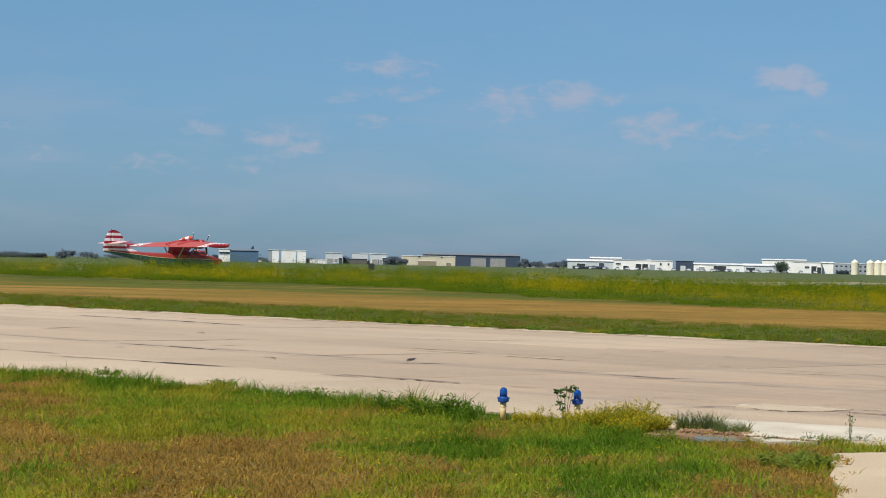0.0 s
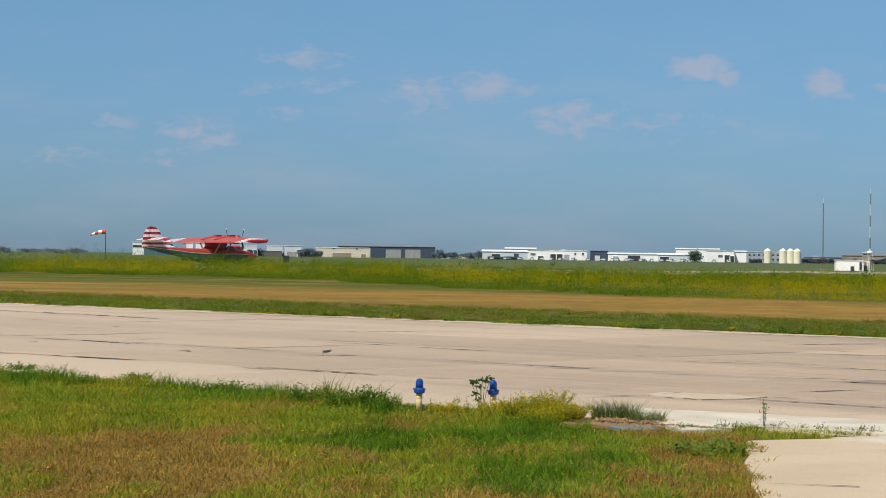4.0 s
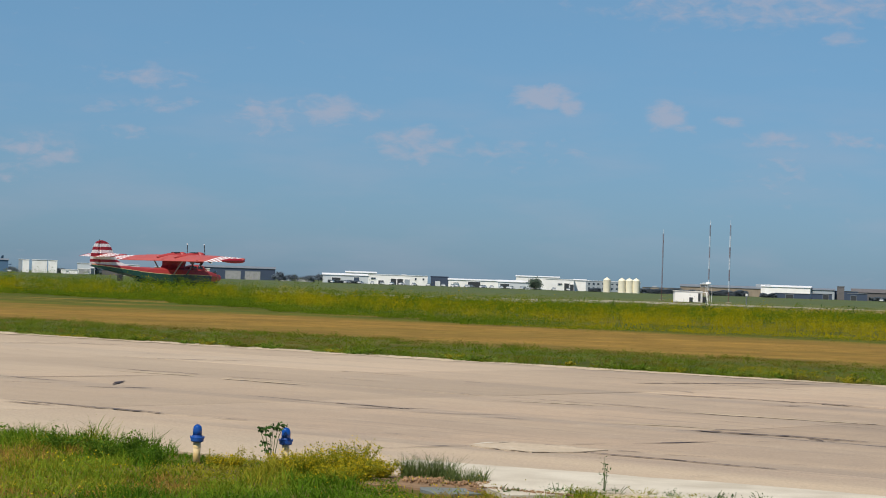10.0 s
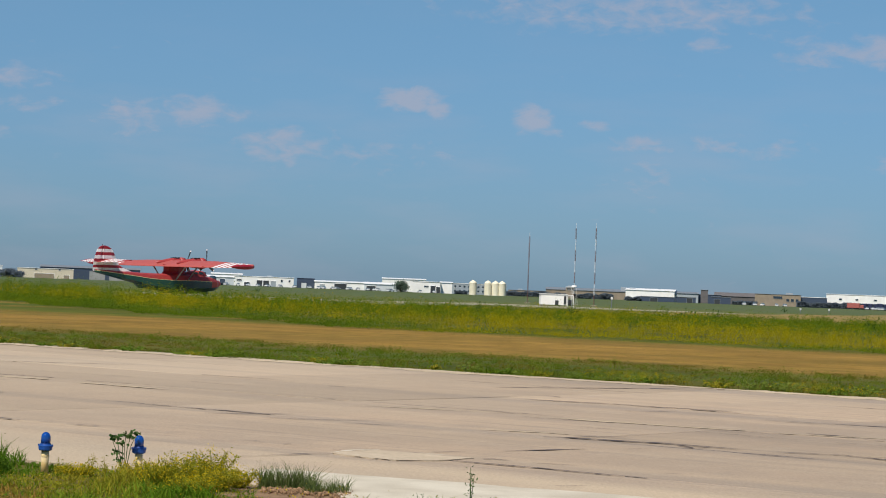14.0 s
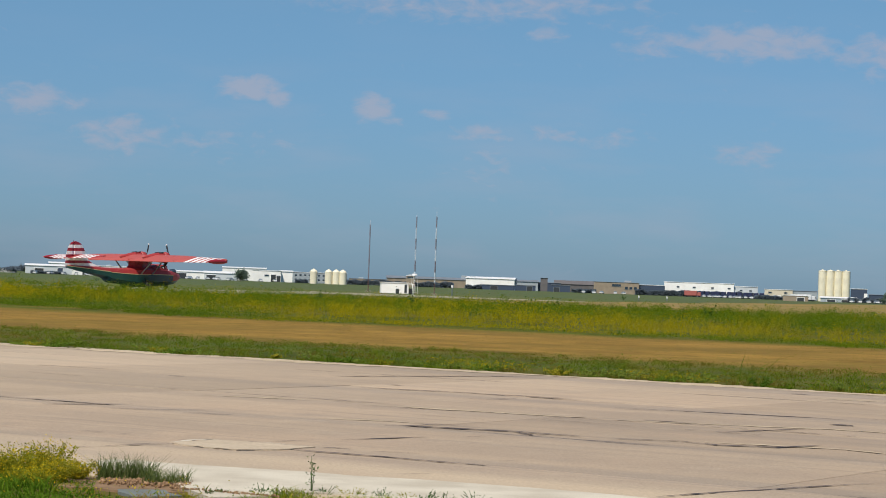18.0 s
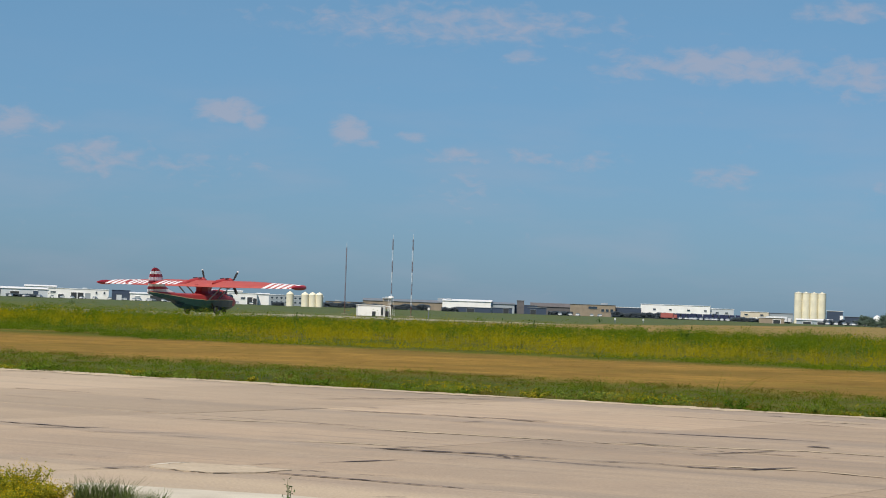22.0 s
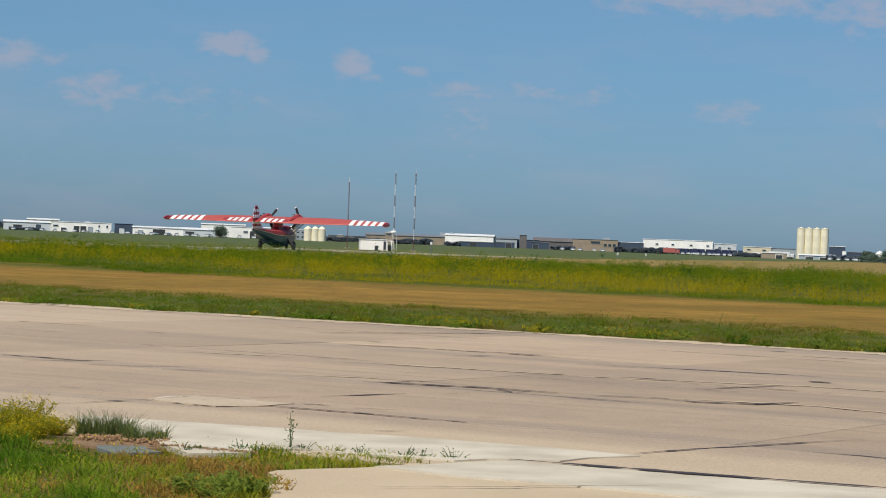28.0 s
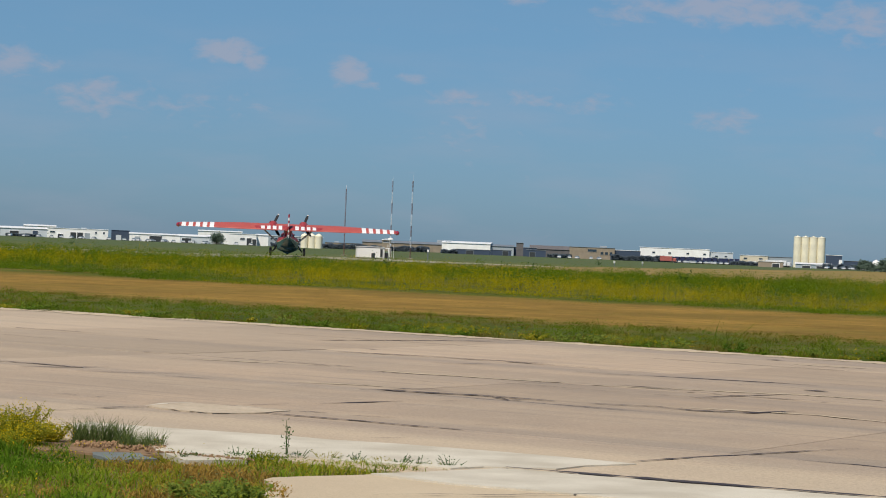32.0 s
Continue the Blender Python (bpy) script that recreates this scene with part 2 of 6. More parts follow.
W_PALE = paint("pale_grey_siding", (0.60, 0.63, 0.65), 0.5, second=(0.52, 0.55, 0.57), scale=0.25, fine=0.25, bump=0.01, random_tint=0.06)
W_BLUE = paint("dark_blue_siding", (0.05, 0.072, 0.115), 0.5, second=(0.04, 0.055, 0.09), scale=0.25, fine=0.25, bump=0.01)
W_STEEL = paint("dark_steel_blue_siding", (0.085, 0.16, 0.26), 0.5, second=(0.07, 0.135, 0.22), scale=0.25, fine=0.25, bump=0.01)
W_TAN = paint("tan_brick_wall", (0.33, 0.27, 0.20), 0.75, second=(0.27, 0.22, 0.165), scale=0.3, fine=0.4, bump=0.01, random_tint=0.1)
W_BROWN = paint("brown_grey_wall", (0.14, 0.13, 0.13), 0.75, second=(0.11, 0.105, 0.105), scale=0.3, fine=0.4, bump=0.01, random_tint=0.1)
ROOF_W = paint("white_roof_sheet", (0.88, 0.87, 0.85), 0.4, second=(0.8, 0.79, 0.77), scale=0.2, fine=0.25, bump=0.01)
ROOF_G = paint("grey_roof_sheet", (0.20, 0.22, 0.24), 0.5, second=(0.15, 0.17, 0.19), scale=0.2, fine=0.25, bump=0.01)
DOOR_D = paint("dark_doorway", (0.035, 0.04, 0.045), 0.6, scale=0.5, fine=4, bump=0)
DOOR_G = paint("grey_door", (0.33, 0.33, 0.32), 0.6, scale=0.5, fine=4, bump=0.01)
SILO = paint("cream_silo_steel", (0.84, 0.77, 0.58), 0.5, second=(0.75, 0.69, 0.52), scale=0.2, fine=0.25, bump=0.01, random_tint=0.04)
CONNECT = paint("light_tan_concrete", (0.54, 0.435, 0.30), 0.85, second=(0.46, 0.365, 0.25), scale=0.6, amount=0.8, fine=90, bump=0.004, obj=False)
PALE_CONC = paint("pale_new_concrete", (0.60, 0.545, 0.44), 0.85, second=(0.46, 0.405, 0.315), scale=1.4, amount=0.9, fine=90, bump=0.003, obj=False)
SEAL = paint("dark_joint_seal", (0.06, 0.05, 0.056), 0.8, second=(0.11, 0.095, 0.09), scale=2, fine=20, bump=0.004, obj=False)
PATCH = paint("spalled_concrete", (0.50, 0.41, 0.30), 0.9, second=(0.43, 0.345, 0.25), scale=1.6, amount=0.8, fine=18, bump=0.008, obj=False)
RUNWAY = paint("far_pavement", (0.34, 0.31, 0.215), 0.85, scale=0.1, fine=2, bump=0, obj=False)
DRYFIELD = paint("dry_field_grass", (0.27, 0.185, 0.065), 0.95, second=(0.19, 0.155, 0.05), scale=0.03, amount=0.9, fine=0.4, bump=0, obj=False)
NAVY = paint("navy_truck_paint", (0.025, 0.03, 0.08), 0.4, scale=1, fine=8, bump=0, coat=0.3)
BLUE_GLASS = paint("blue_lens_glass", (0.005, 0.06, 0.30), 0.12, second=(0.004, 0.045, 0.22), scale=12, fine=60, bump=0, coat=0.8)
BLUE_METAL = paint("blue_painted_collar", (0.012, 0.075, 0.32), 0.45, scale=20, fine=90, bump=0.001)
POST_Y = paint("sun_bleached_yellow_post", (0.72, 0.50, 0.20), 0.6, second=(0.75, 0.62, 0.40), scale=14, amount=0.9, fine=90, bump=0.001)
SOIL = paint("bare_brown_soil", (0.27, 0.175, 0.105), 0.95, second=(0.18, 0.12, 0.07), scale=5, amount=0.9, fine=40, bump=0.012, obj=False)
STONE = paint("reddish_rubble", (0.29, 0.18, 0.10), 0.9, second=(0.15, 0.10, 0.06), scale=6, fine=40, bump=0.01, island=0.4)
SLATE = paint("blue_grey_slab", (0.18, 0.20, 0.19), 0.9, second=(0.12, 0.135, 0.13), scale=3, fine=30, bump=0.004)
BARK = paint("bark", (0.09, 0.065, 0.045), 0.9, scale=3, fine=20, bump=0.02)
CAR_W = paint("white_car_paint", (0.75, 0.75, 0.75), 0.3, scale=1, fine=8, bump=0, random_tint=0.1, coat=0.5)
CAR_R = paint("red_truck_paint", (0.42, 0.12, 0.10), 0.4, scale=1, fine=8, bump=0, coat=0.2)
CAR_GLASS = paint("tinted_car_glass", (0.16, 0.19, 0.21), 0.15, scale=2, fine=8, bump=0, coat=0.3)
ORANGE = paint("orange_windsock_cloth", (0.70, 0.10, 0.06), 0.8, scale=2, fine=20, bump=0.003)
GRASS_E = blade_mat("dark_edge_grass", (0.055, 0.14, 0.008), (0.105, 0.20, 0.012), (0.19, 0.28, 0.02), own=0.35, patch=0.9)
GRASS_G = blade_mat("green_grass", (0.115, 0.205, 0.013), (0.20, 0.285, 0.02), (0.32, 0.355, 0.032), own=0.35, patch=0.8)
GRASS_Y = blade_mat("yellow_green_grass", (0.182, 0.217, 0.014), (0.296, 0.285, 0.023), (0.433, 0.353, 0.040), own=0.35, patch=0.8)
GRASS_D = blade_mat("dry_grass", (0.235, 0.14, 0.03), (0.36, 0.22, 0.048), (0.52, 0.34, 0.075), own=0.4, patch=0.9)
GRASS_V = blade_mat("verge_grass", (0.055, 0.115, 0.007), (0.115, 0.175, 0.010), (0.22, 0.24, 0.015), own=0.3, patch=0.9, soft=0.75)
GRASS_M = blade_mat("mown_dry_grass", (0.20, 0.12, 0.026), (0.24, 0.145, 0.03), (0.28, 0.175, 0.038), own=0.15)
GRASS_B = blade_mat("browning_verge_grass", (0.12, 0.12, 0.016), (0.16, 0.135, 0.02), (0.20, 0.155, 0.026), own=0.2, patch=0.4, soft=0.75)
WEED_P = blade_mat("pale_verge_weed", (0.14, 0.22, 0.03), (0.21, 0.28, 0.045), (0.31, 0.35, 0.07), soft=0.75)
WEED_L = blade_mat("bright_weed_leaves", (0.07, 0.15, 0.015), (0.13, 0.22, 0.022), (0.22, 0.29, 0.04))
GRASS_T = blade_mat("tall_grass", (0.065, 0.13, 0.006), (0.115, 0.18, 0.007), (0.19, 0.22, 0.008), own=0.25, patch=0.2, soft=0.75)
GRASS_K = blade_mat("dark_stubble", (0.15, 0.10, 0.022), (0.18, 0.12, 0.026), (0.20, 0.14, 0.03), own=0.3, patch=0.3)
GRASS_S = blade_mat("sunny_tall_grass", (0.20, 0.20, 0.004), (0.345, 0.295, 0.005), (0.50, 0.39, 0.006), own=0.25, patch=0.25, soft=0.75)
FLOWER_F = blade_mat("muted_yellow_flower_heads", (0.40, 0.35, 0.008), (0.50, 0.42, 0.009), (0.60, 0.48, 0.012), soft=0.75)
FLOWER = blade_mat("yellow_flowers", (0.50, 0.38, 0.01), (0.62, 0.46, 0.012), (0.75, 0.57, 0.03))
WEED_G = blade_mat("broad_weed_leaves", (0.03, 0.085, 0.015), (0.06, 0.13, 0.03), (0.12, 0.18, 0.06))
LEAF = blade_mat("tree_leaves", (0.11, 0.155, 0.12), (0.13, 0.185, 0.14), (0.15, 0.21, 0.15), soft=0.75)
TUFT = blade_mat("olive_tuft", (0.06, 0.105, 0.03), (0.11, 0.155, 0.045), (0.22, 0.24, 0.08))
# distance haze is put into the leaf colour here: paler and bluer than leaves
LEAF_HAZY = blade_mat("hazy_far_tree_leaves", (0.125, 0.165, 0.205), (0.145, 0.185, 0.225), (0.165, 0.205, 0.24), own=0.2, soft=0.75)


def concrete_mat():
    """Old concrete: a tone for each slab, streaks along the traffic, stains, pinkish patches and grit."""
    m = bpy.data.materials.new("worn_concrete")
    m.use_nodes = True
    n, l = m.node_tree.nodes, m.node_tree.links
    b = n["Principled BSDF"]
    b.inputs["Roughness"].default_value, b.inputs["Specular IOR Level"].default_value = 0.88, 0.12
    pos = n.new("ShaderNodeNewGeometry").outputs["Position"]
    turn = n.new("ShaderNodeMapping")
    turn.inputs["Rotation"].default_value = (0, 0, math.atan2(0.6, 0.8))
    l.new(pos, turn.inputs[0])
    long = n.new("ShaderNodeMapping")
    long.inputs["Scale"].default_value = (0.10, 0.75, 1)
    l.new(turn.outputs[0], long.inputs[0])

    def tex(src, scale, detail, rough=0.55):
        t = n.new("ShaderNodeTexNoise")
        t.inputs["Scale"].default_value, t.inputs["Detail"].default_value, t.inputs["Roughness"].default_value = scale, detail, rough
        l.new(src, t.inputs["Vector"])
        return t.outputs[0]

    def span(src, a, b_, lo, hi):
        r = n.new("ShaderNodeMapRange")
        for i, v in ((1, a), (2, b_), (3, lo), (4, hi)):
            r.inputs[i].default_value = v
        l.new(src, r.inputs[0])
        return r.outputs[0]

    def blend(fac, c1, c2):
        x = n.new("ShaderNodeMixRGB")
        l.new(fac, x.inputs[0])
        for i, c in ((1, c1), (2, c2)):
            if hasattr(c, "links"):
                l.new(c, x.inputs[i])
            else:
                x.inputs[i].default_value = (*c, 1)
        return x.outputs[0]

    col = blend(span(tex(long.outputs[0], 0.9, 6), 0.38, 0.64, 0, 0.8), (0.437, 0.336, 0.237), (0.351, 0.271, 0.200))
    col = blend(span(tex(pos, 0.16, 5), 0.42, 0.66, 0, 0.75), col, (0.491, 0.362, 0.250))
    col = blend(span(tex(long.outputs[0], 3.2, 5), 0.56, 0.75, 0, 0.3), col, (0.283, 0.230, 0.184))
    col = blend(span(tex(pos, 1.3, 7, 0.7), 0.55, 0.75, 0, 0.55), col, (0.313, 0.245, 0.184))
    lanes = n.new("ShaderNodeMapping")
    lanes.inputs["Scale"].default_value = (0.018, 0.42, 1)
    l.new(turn.outputs[0], lanes.inputs[0])
    col = blend(span(tex(lanes.outputs[0], 1.0, 3), 0.50, 0.62, 0, 0.72), col, (0.287, 0.235, 0.190))
    thin = n.new("ShaderNodeMapping")
    thin.inputs["Scale"].default_value = (0.05, 1.6, 1)
    l.new(turn.outputs[0], thin.inputs[0])
    col = blend(span(tex(thin.outputs[0], 2.2, 6, 0.65), 0.55, 0.70, 0, 0.65), col, (0.235, 0.192, 0.158))
    col = blend(span(tex(thin.outputs[0], 1.7, 6, 0.65), 0.60, 0.74, 0, 0.5), col, (0.523, 0.397, 0.277))
    col = blend(span(tex(pos, 0.55, 9, 0.72), 0.50, 0.72, 0, 0.6), col, (0.297, 0.240, 0.190))
    col = blend(span(tex(pos, 0.8, 9, 0.75), 0.54, 0.74, 0, 0.5), col, (0.552, 0.444, 0.319))
    col = blend(span(tex(pos, 5.0, 6, 0.75), 0.58, 0.74, 0, 0.55), col, (0.229, 0.188, 0.155))
    sides = n.new("ShaderNodeSeparateXYZ")
    l.new(turn.outputs[0], sides.inputs[0])
    wavy = n.new("ShaderNodeMath")
    wavy.operation = "MULTIPLY_ADD"
    wavy.inputs[1].default_value = 5.0
    l.new(tex(long.outputs[0], 1.0, 5), wavy.inputs[0])
    l.new(sides.outputs[1], wavy.inputs[2])
    col = blend(span(wavy.outputs[0], 21.3, 18.4, 0, 0.65), col, (0.570, 0.460, 0.320))
    col = blend(span(sides.outputs[0], -17.0, -30.0, 0, 0.5), col, (0.560, 0.450, 0.325))
    col = blend(span(sides.outputs[1], 37.85, 38.15, 0, 0.75), col, (0.62, 0.51, 0.36))
    for lo, hi in ((27.6, 28.4), (31.2, 30.6)):
        col = blend(span(wavy.outputs[0], lo, hi, 0, 0.16), col, (0.281, 0.227, 0.176))
    grit = tex(pos, 30, 4, 0.7)
    for w in (span(grit, 0.3, 0.7, 0.80, 1.18), span(n.new("ShaderNodeObjectInfo").outputs["Random"], 0, 1, 0.90, 1.08)):
        s = n.new("ShaderNodeVectorMath")
        s.operation = "SCALE"
        l.new(col, s.inputs[0])
        l.new(w, s.inputs["Scale"])
        col = s.outputs[0]
    l.new(col, b.inputs["Base Color"])
    bp = n.new("ShaderNodeBump")
    bp.inputs["Strength"].default_value, bp.inputs["Distance"].default_value = 0.5, 0.006
    l.new(grit, bp.inputs["Height"])
    l.new(bp.outputs[0], b.inputs["Normal"])
    return m


CONCRETE = concrete_mat()

# ---- mesh helpers ----


def part(name, bm, material, parent=None, label="", smooth=False):
    """One mesh object from a bmesh, under a thing or a part."""
    me = bpy.data.meshes.new(name)
    bm.to_mesh(me)
    bm.free()
    for m in (material if isinstance(material, (list, tuple)) else [material]):
        me.materials.append(m)
    if smooth:
        me.polygons.foreach_set("use_smooth", [True] * len(me.polygons))
    ob = new(name, me)
    ob.parent = parent
    if label:
        ob["label"] = label
    return ob


def thing(name, label, category, m=None, group="", kind=""):
    ob = tagged(new(name), label, category, group, kind)
    if m is not None:
        ob.matrix_basis = m
    return ob


def soup(name, verts, faces, material, label="", category="", kind="stuff", parent=None, group=""):
    """One mesh from arrays: verts (n, 3), faces (k, 3) or (k, 4)."""
    verts, faces = np.asarray(verts, np.float32), np.asarray(faces, np.int32)
    me = bpy.data.meshes.new(name)
    me.vertices.add(len(verts))
    me.vertices.foreach_set("co", verts.ravel())
    k, w = faces.shape
    me.loops.add(k * w)
    me.loops.foreach_set("vertex_index", faces.ravel())
    me.polygons.add(k)
    me.polygons.foreach_set("loop_start", np.arange(0, k * w, w, dtype=np.int32))
    me.polygons.foreach_set("loop_total", np.full(k, w, np.int32))
    me.update(calc_edges=True)
    me.materials.append(material)
    ob = new(name, me)
    ob.parent = parent
    return tagged(ob, label, category, group, kind)


def box(bm, cx, cy, cz, sx, sy, sz, m=None, bevel=0.0, mat=0):
    r = bmesh.ops.create_cube(bm, size=1.0, matrix=(m or Matrix()) @ Matrix.Translation((cx, cy, cz)) @ Matrix.Diagonal((sx, sy, sz, 1)))
    faces = {f for v in r["verts"] for f in v.link_faces}
    for f in faces:
        f.material_index = mat
    if bevel:
        bmesh.ops.bevel(bm, geom=list({e for f in faces for e in f.edges}), offset=bevel, segments=1, affect="EDGES")
    return bm


def tube(bm, p, q, r0, r1=None, seg=10, caps=True, mat=0):
    p, q = Vector(p), Vector(q)
    d = q - p
    m = Matrix.Translation((p + q) / 2) @ d.to_track_quat("Z", "Y").to_matrix().to_4x4()
    r = bmesh.ops.create_cone(bm, cap_ends=caps, segments=seg, radius1=r0, radius2=r0 if r1 is None else r1, depth=d.length, matrix=m)
    for f in {f for v in r["verts"] for f in v.link_faces}:
        f.material_index = mat
    return bm


def loft(bm, rings, caps=True, mats=None, closed=True):
    """Skin rings of points of equal count; mats(i, j): the material of the quad after ring i, point j."""
    vs = [[bm.verts.new(p) for p in ring] for ring in rings]
    k = len(rings[0])
    for i in range(len(vs) - 1):
        for j in range(k if closed else k - 1):
            f = bm.faces.new((vs[i][j], vs[i][(j + 1) % k], vs[i + 1][(j + 1) % k], vs[i + 1][j]))
            f.material_index = mats(i, j) if mats else 0
    if caps:
        a = bm.faces.new(list(reversed(vs[0])))
        b = bm.faces.new(vs[-1])
        if mats:
            a.material_index, b.material_index = mats(0, 0), mats(len(vs) - 2, 0)
    bmesh.ops.recalc_face_normals(bm, faces=bm.faces[:])
    return bm


def spun(bm, profile, seg=16, axis="Z", centre=(0, 0, 0), mat=0):
    """A turned body: profile of (radius, height) along an axis."""
    rings = []
    for r, h in profile:
        ring = []
        for i in range(seg):
            a = 2 * math.pi * i / seg
            x, y = r * math.cos(a), r * math.sin(a)
            p = (x, y, h) if axis == "Z" else (h, x, y) if axis == "X" else (x, h, y)
            ring.append(Vector(p) + Vector(centre))
        rings.append(ring)
    return loft(bm, rings, mats=lambda i, j: mat)


def B():
    return bmesh.new()


# ---- plan: taxiway axes ----
UX, UY, NX, NY = 0.8, -0.6, 0.6, 0.8     # along the taxiway; across it, away from the camera
NEAR, FAR = 14.5, 38.6                   # its edges, metres across


def un(u, n, z=0.0):
    return Vector((u * UX + n * NX, u * UY + n * NY, z))

# ---- ground, pavements ----


def ground_mat():
    m = bpy.data.materials.new("grassland")
    m.use_nodes = True
    n, l = m.node_tree.nodes, m.node_tree.links
    p = n["Principled BSDF"]
    p.inputs["Roughness"].default_value, p.inputs["Specular IOR Level"].default_value = 0.95, 0.05
    pos = n.new("ShaderNodeNewGeometry").outputs["Position"]
    sep = n.new("ShaderNodeSeparateXYZ")
    l.new(pos, sep.inputs[0])

    def mth(op, a, b):
        q = n.new("ShaderNodeMath")
        q.operation = op
        for i, v in enumerate((a, b)):
            if hasattr(v, "links"):
                l.new(v, q.inputs[i])
            else:
                q.inputs[i].default_value = v
        return q.outputs[0]

    wob = n.new("ShaderNodeTexNoise")
    wob.inputs["Scale"].default_value, wob.inputs["Detail"].default_value = 0.25, 6
    l.new(pos, wob.inputs["Vector"])
    across = mth("ADD", mth("ADD", mth("MULTIPLY", sep.outputs[0], NX), mth("MULTIPLY", sep.outputs[1], NY)), mth("MULTIPLY", mth("SUBTRACT", wob.outputs[0], 0.5), 5.0))
    ramp = n.new("ShaderNodeValToRGB")
    l.new(mth("DIVIDE", across, 400.0), ramp.inputs[0])
    e = ramp.color_ramp.elements
    # 77 to 190 m: colour darkened to stand for shade among the tall blades
    bands = [(0, (0.17, 0.13, 0.045)), (38 / 400, (0.065, 0.085, 0.015)), (48 / 400, (0.075, 0.095, 0.02)), (53 / 400, (0.25, 0.152, 0.036)), (73 / 400, (0.245, 0.148, 0.035)),
             (77 / 400, (0.08, 0.10, 0.014)), (92 / 400, (0.045, 0.072, 0.01)), (190 / 400, (0.055, 0.08, 0.014)), (206 / 400, (0.17, 0.14, 0.04)), (270 / 400, (0.115, 0.138, 0.046)), (1.0, (0.078, 0.116, 0.055))]
    e[0].position, e[0].color = bands[0][0], (*bands[0][1], 1)
    e[1].position, e[1].color = 1.0, (*bands[-1][1], 1)
    for at_, col in bands[1:-1]:
        e.new(at_).color = (*col, 1)
    fine = n.new("ShaderNodeTexNoise")
    fine.inputs["Scale"].default_value, fine.inputs["Detail"].default_value, fine.inputs["Roughness"].default_value = 0.8, 9, 0.75
    l.new(pos, fine.inputs["Vector"])
    mr = n.new("ShaderNodeMapRange")
    for i, v in ((1, 0.34), (2, 0.66), (3, 0.55), (4, 1.42)):
        mr.inputs[i].default_value = v
    lines = n.new("ShaderNodeMapping")
    lines.inputs["Rotation"].default_value, lines.inputs["Scale"].default_value = (0, 0, math.atan2(0.6, 0.8)), (0.25, 0.30, 1)
    l.new(pos, lines.inputs[0])
    streaks = n.new("ShaderNodeTexNoise")
    streaks.inputs["Scale"].default_value, streaks.inputs["Detail"].default_value = 1.0, 5
    l.new(lines.outputs[0], streaks.inputs["Vector"])
    l.new(mth("ADD", mth("MULTIPLY", fine.outputs[0], 0.6), mth("MULTIPLY", streaks.outputs[0], 0.4)), mr.inputs[0])
    sc = n.new("ShaderNodeVectorMath")
    sc.operation = "SCALE"
    l.new(ramp.outputs[0], sc.inputs[0])
    l.new(mr.outputs[0], sc.inputs["Scale"])
    tinge = n.new("ShaderNodeMixRGB")
    tinge.inputs[2].default_value = (0.15, 0.105, 0.026, 1)
    bend = n.new("ShaderNodeMapRange")
    for i, v in ((1, 0.46), (2, 0.68), (3, 0.0), (4, 0.75)):
        bend.inputs[i].default_value = v
    broad = n.new("ShaderNodeTexNoise")
    broad.inputs["Scale"].default_value, broad.inputs["Detail"].default_value, broad.inputs["Roughness"].default_value = 0.45, 8, 0.7
    l.new(lines.outputs[0], broad.inputs["Vector"])
    l.new(broad.outputs[0], bend.inputs[0])
    l.new(bend.outputs[0], tinge.inputs[0])
    l.new(sc.outputs[0], tinge.inputs[1])
    # mowing swaths: long strips of straw and green between the verge and the tall grass
    swath = n.new("ShaderNodeMapping")
    swath.inputs["Rotation"].default_value, swath.inputs["Scale"].default_value = (0, 0, math.atan2(0.6, 0.8)), (0.04, 0.13, 1)
    l.new(pos, swath.inputs[0])
    strip = n.new("ShaderNodeTexNoise")
    strip.inputs["Scale"].default_value, strip.inputs["Detail"].default_value, strip.inputs["Roughness"].default_value = 1.0, 8, 0.66
    l.new(swath.outputs[0], strip.inputs["Vector"])

    def reach(src, a, b, c, d):
        r = n.new("ShaderNodeMapRange")
        for i, v in ((1, a), (2, b), (3, c), (4, d)):
            r.inputs[i].default_value = v
        l.new(src, r.inputs[0])
        return r.outputs[0]

    along = mth("SUBTRACT", mth("MULTIPLY", sep.outputs[0], UX), mth("MULTIPLY", sep.outputs[1], -UY))
    west = reach(along, -55.0, -95.0, 0.14, 0.95)
    zone = mth("MULTIPLY", reach(across, 50.0, 56.0, 0.0, 1.0), reach(across, 130.0, 105.0, 0.0, 1.0))
    last = tinge.outputs[0]
    for lo, hi, col in ((0.50, 0.58, (0.085, 0.105, 0.018)), (0.47, 0.38, (0.30, 0.185, 0.05))):
        mixer = n.new("ShaderNodeMixRGB")
        mixer.inputs[2].default_value = (*col, 1)
        l.new(mth("MULTIPLY", mth("MULTIPLY", reach(strip.outputs[0], lo, hi, 0.0, 1.0), west), zone), mixer.inputs[0])
        l.new(last, mixer.inputs[1])
        last = mixer.outputs[0]
    l.new(last, p.inputs["Base Color"])
    return m


# one sheet to the horizon, with a shallow hollow where the aircraft taxis
gx = np.array([-4500, -2500, -1200, -600, -300, *range(-270, -150, 20), *range(-150, 60, 6), 100, 300, 600, 1200, 2500, 4500], float)
gy = np.array([-4500, -2000, -600, -150, *range(-30, 180, 30), *range(180, 480, 10), 600, 1200, 2500, 4500], float)


def hollow(x, y):
    return np.interp(x, (-260, -160, -60, -45, -12, 1, 6, 12), (0, 0.52, 0.52, 0.38, 0.36, 0.27, 0.18, 0.0)) * np.interp(y, (205, 260, 380, 460), (0, 1, 1, 0))


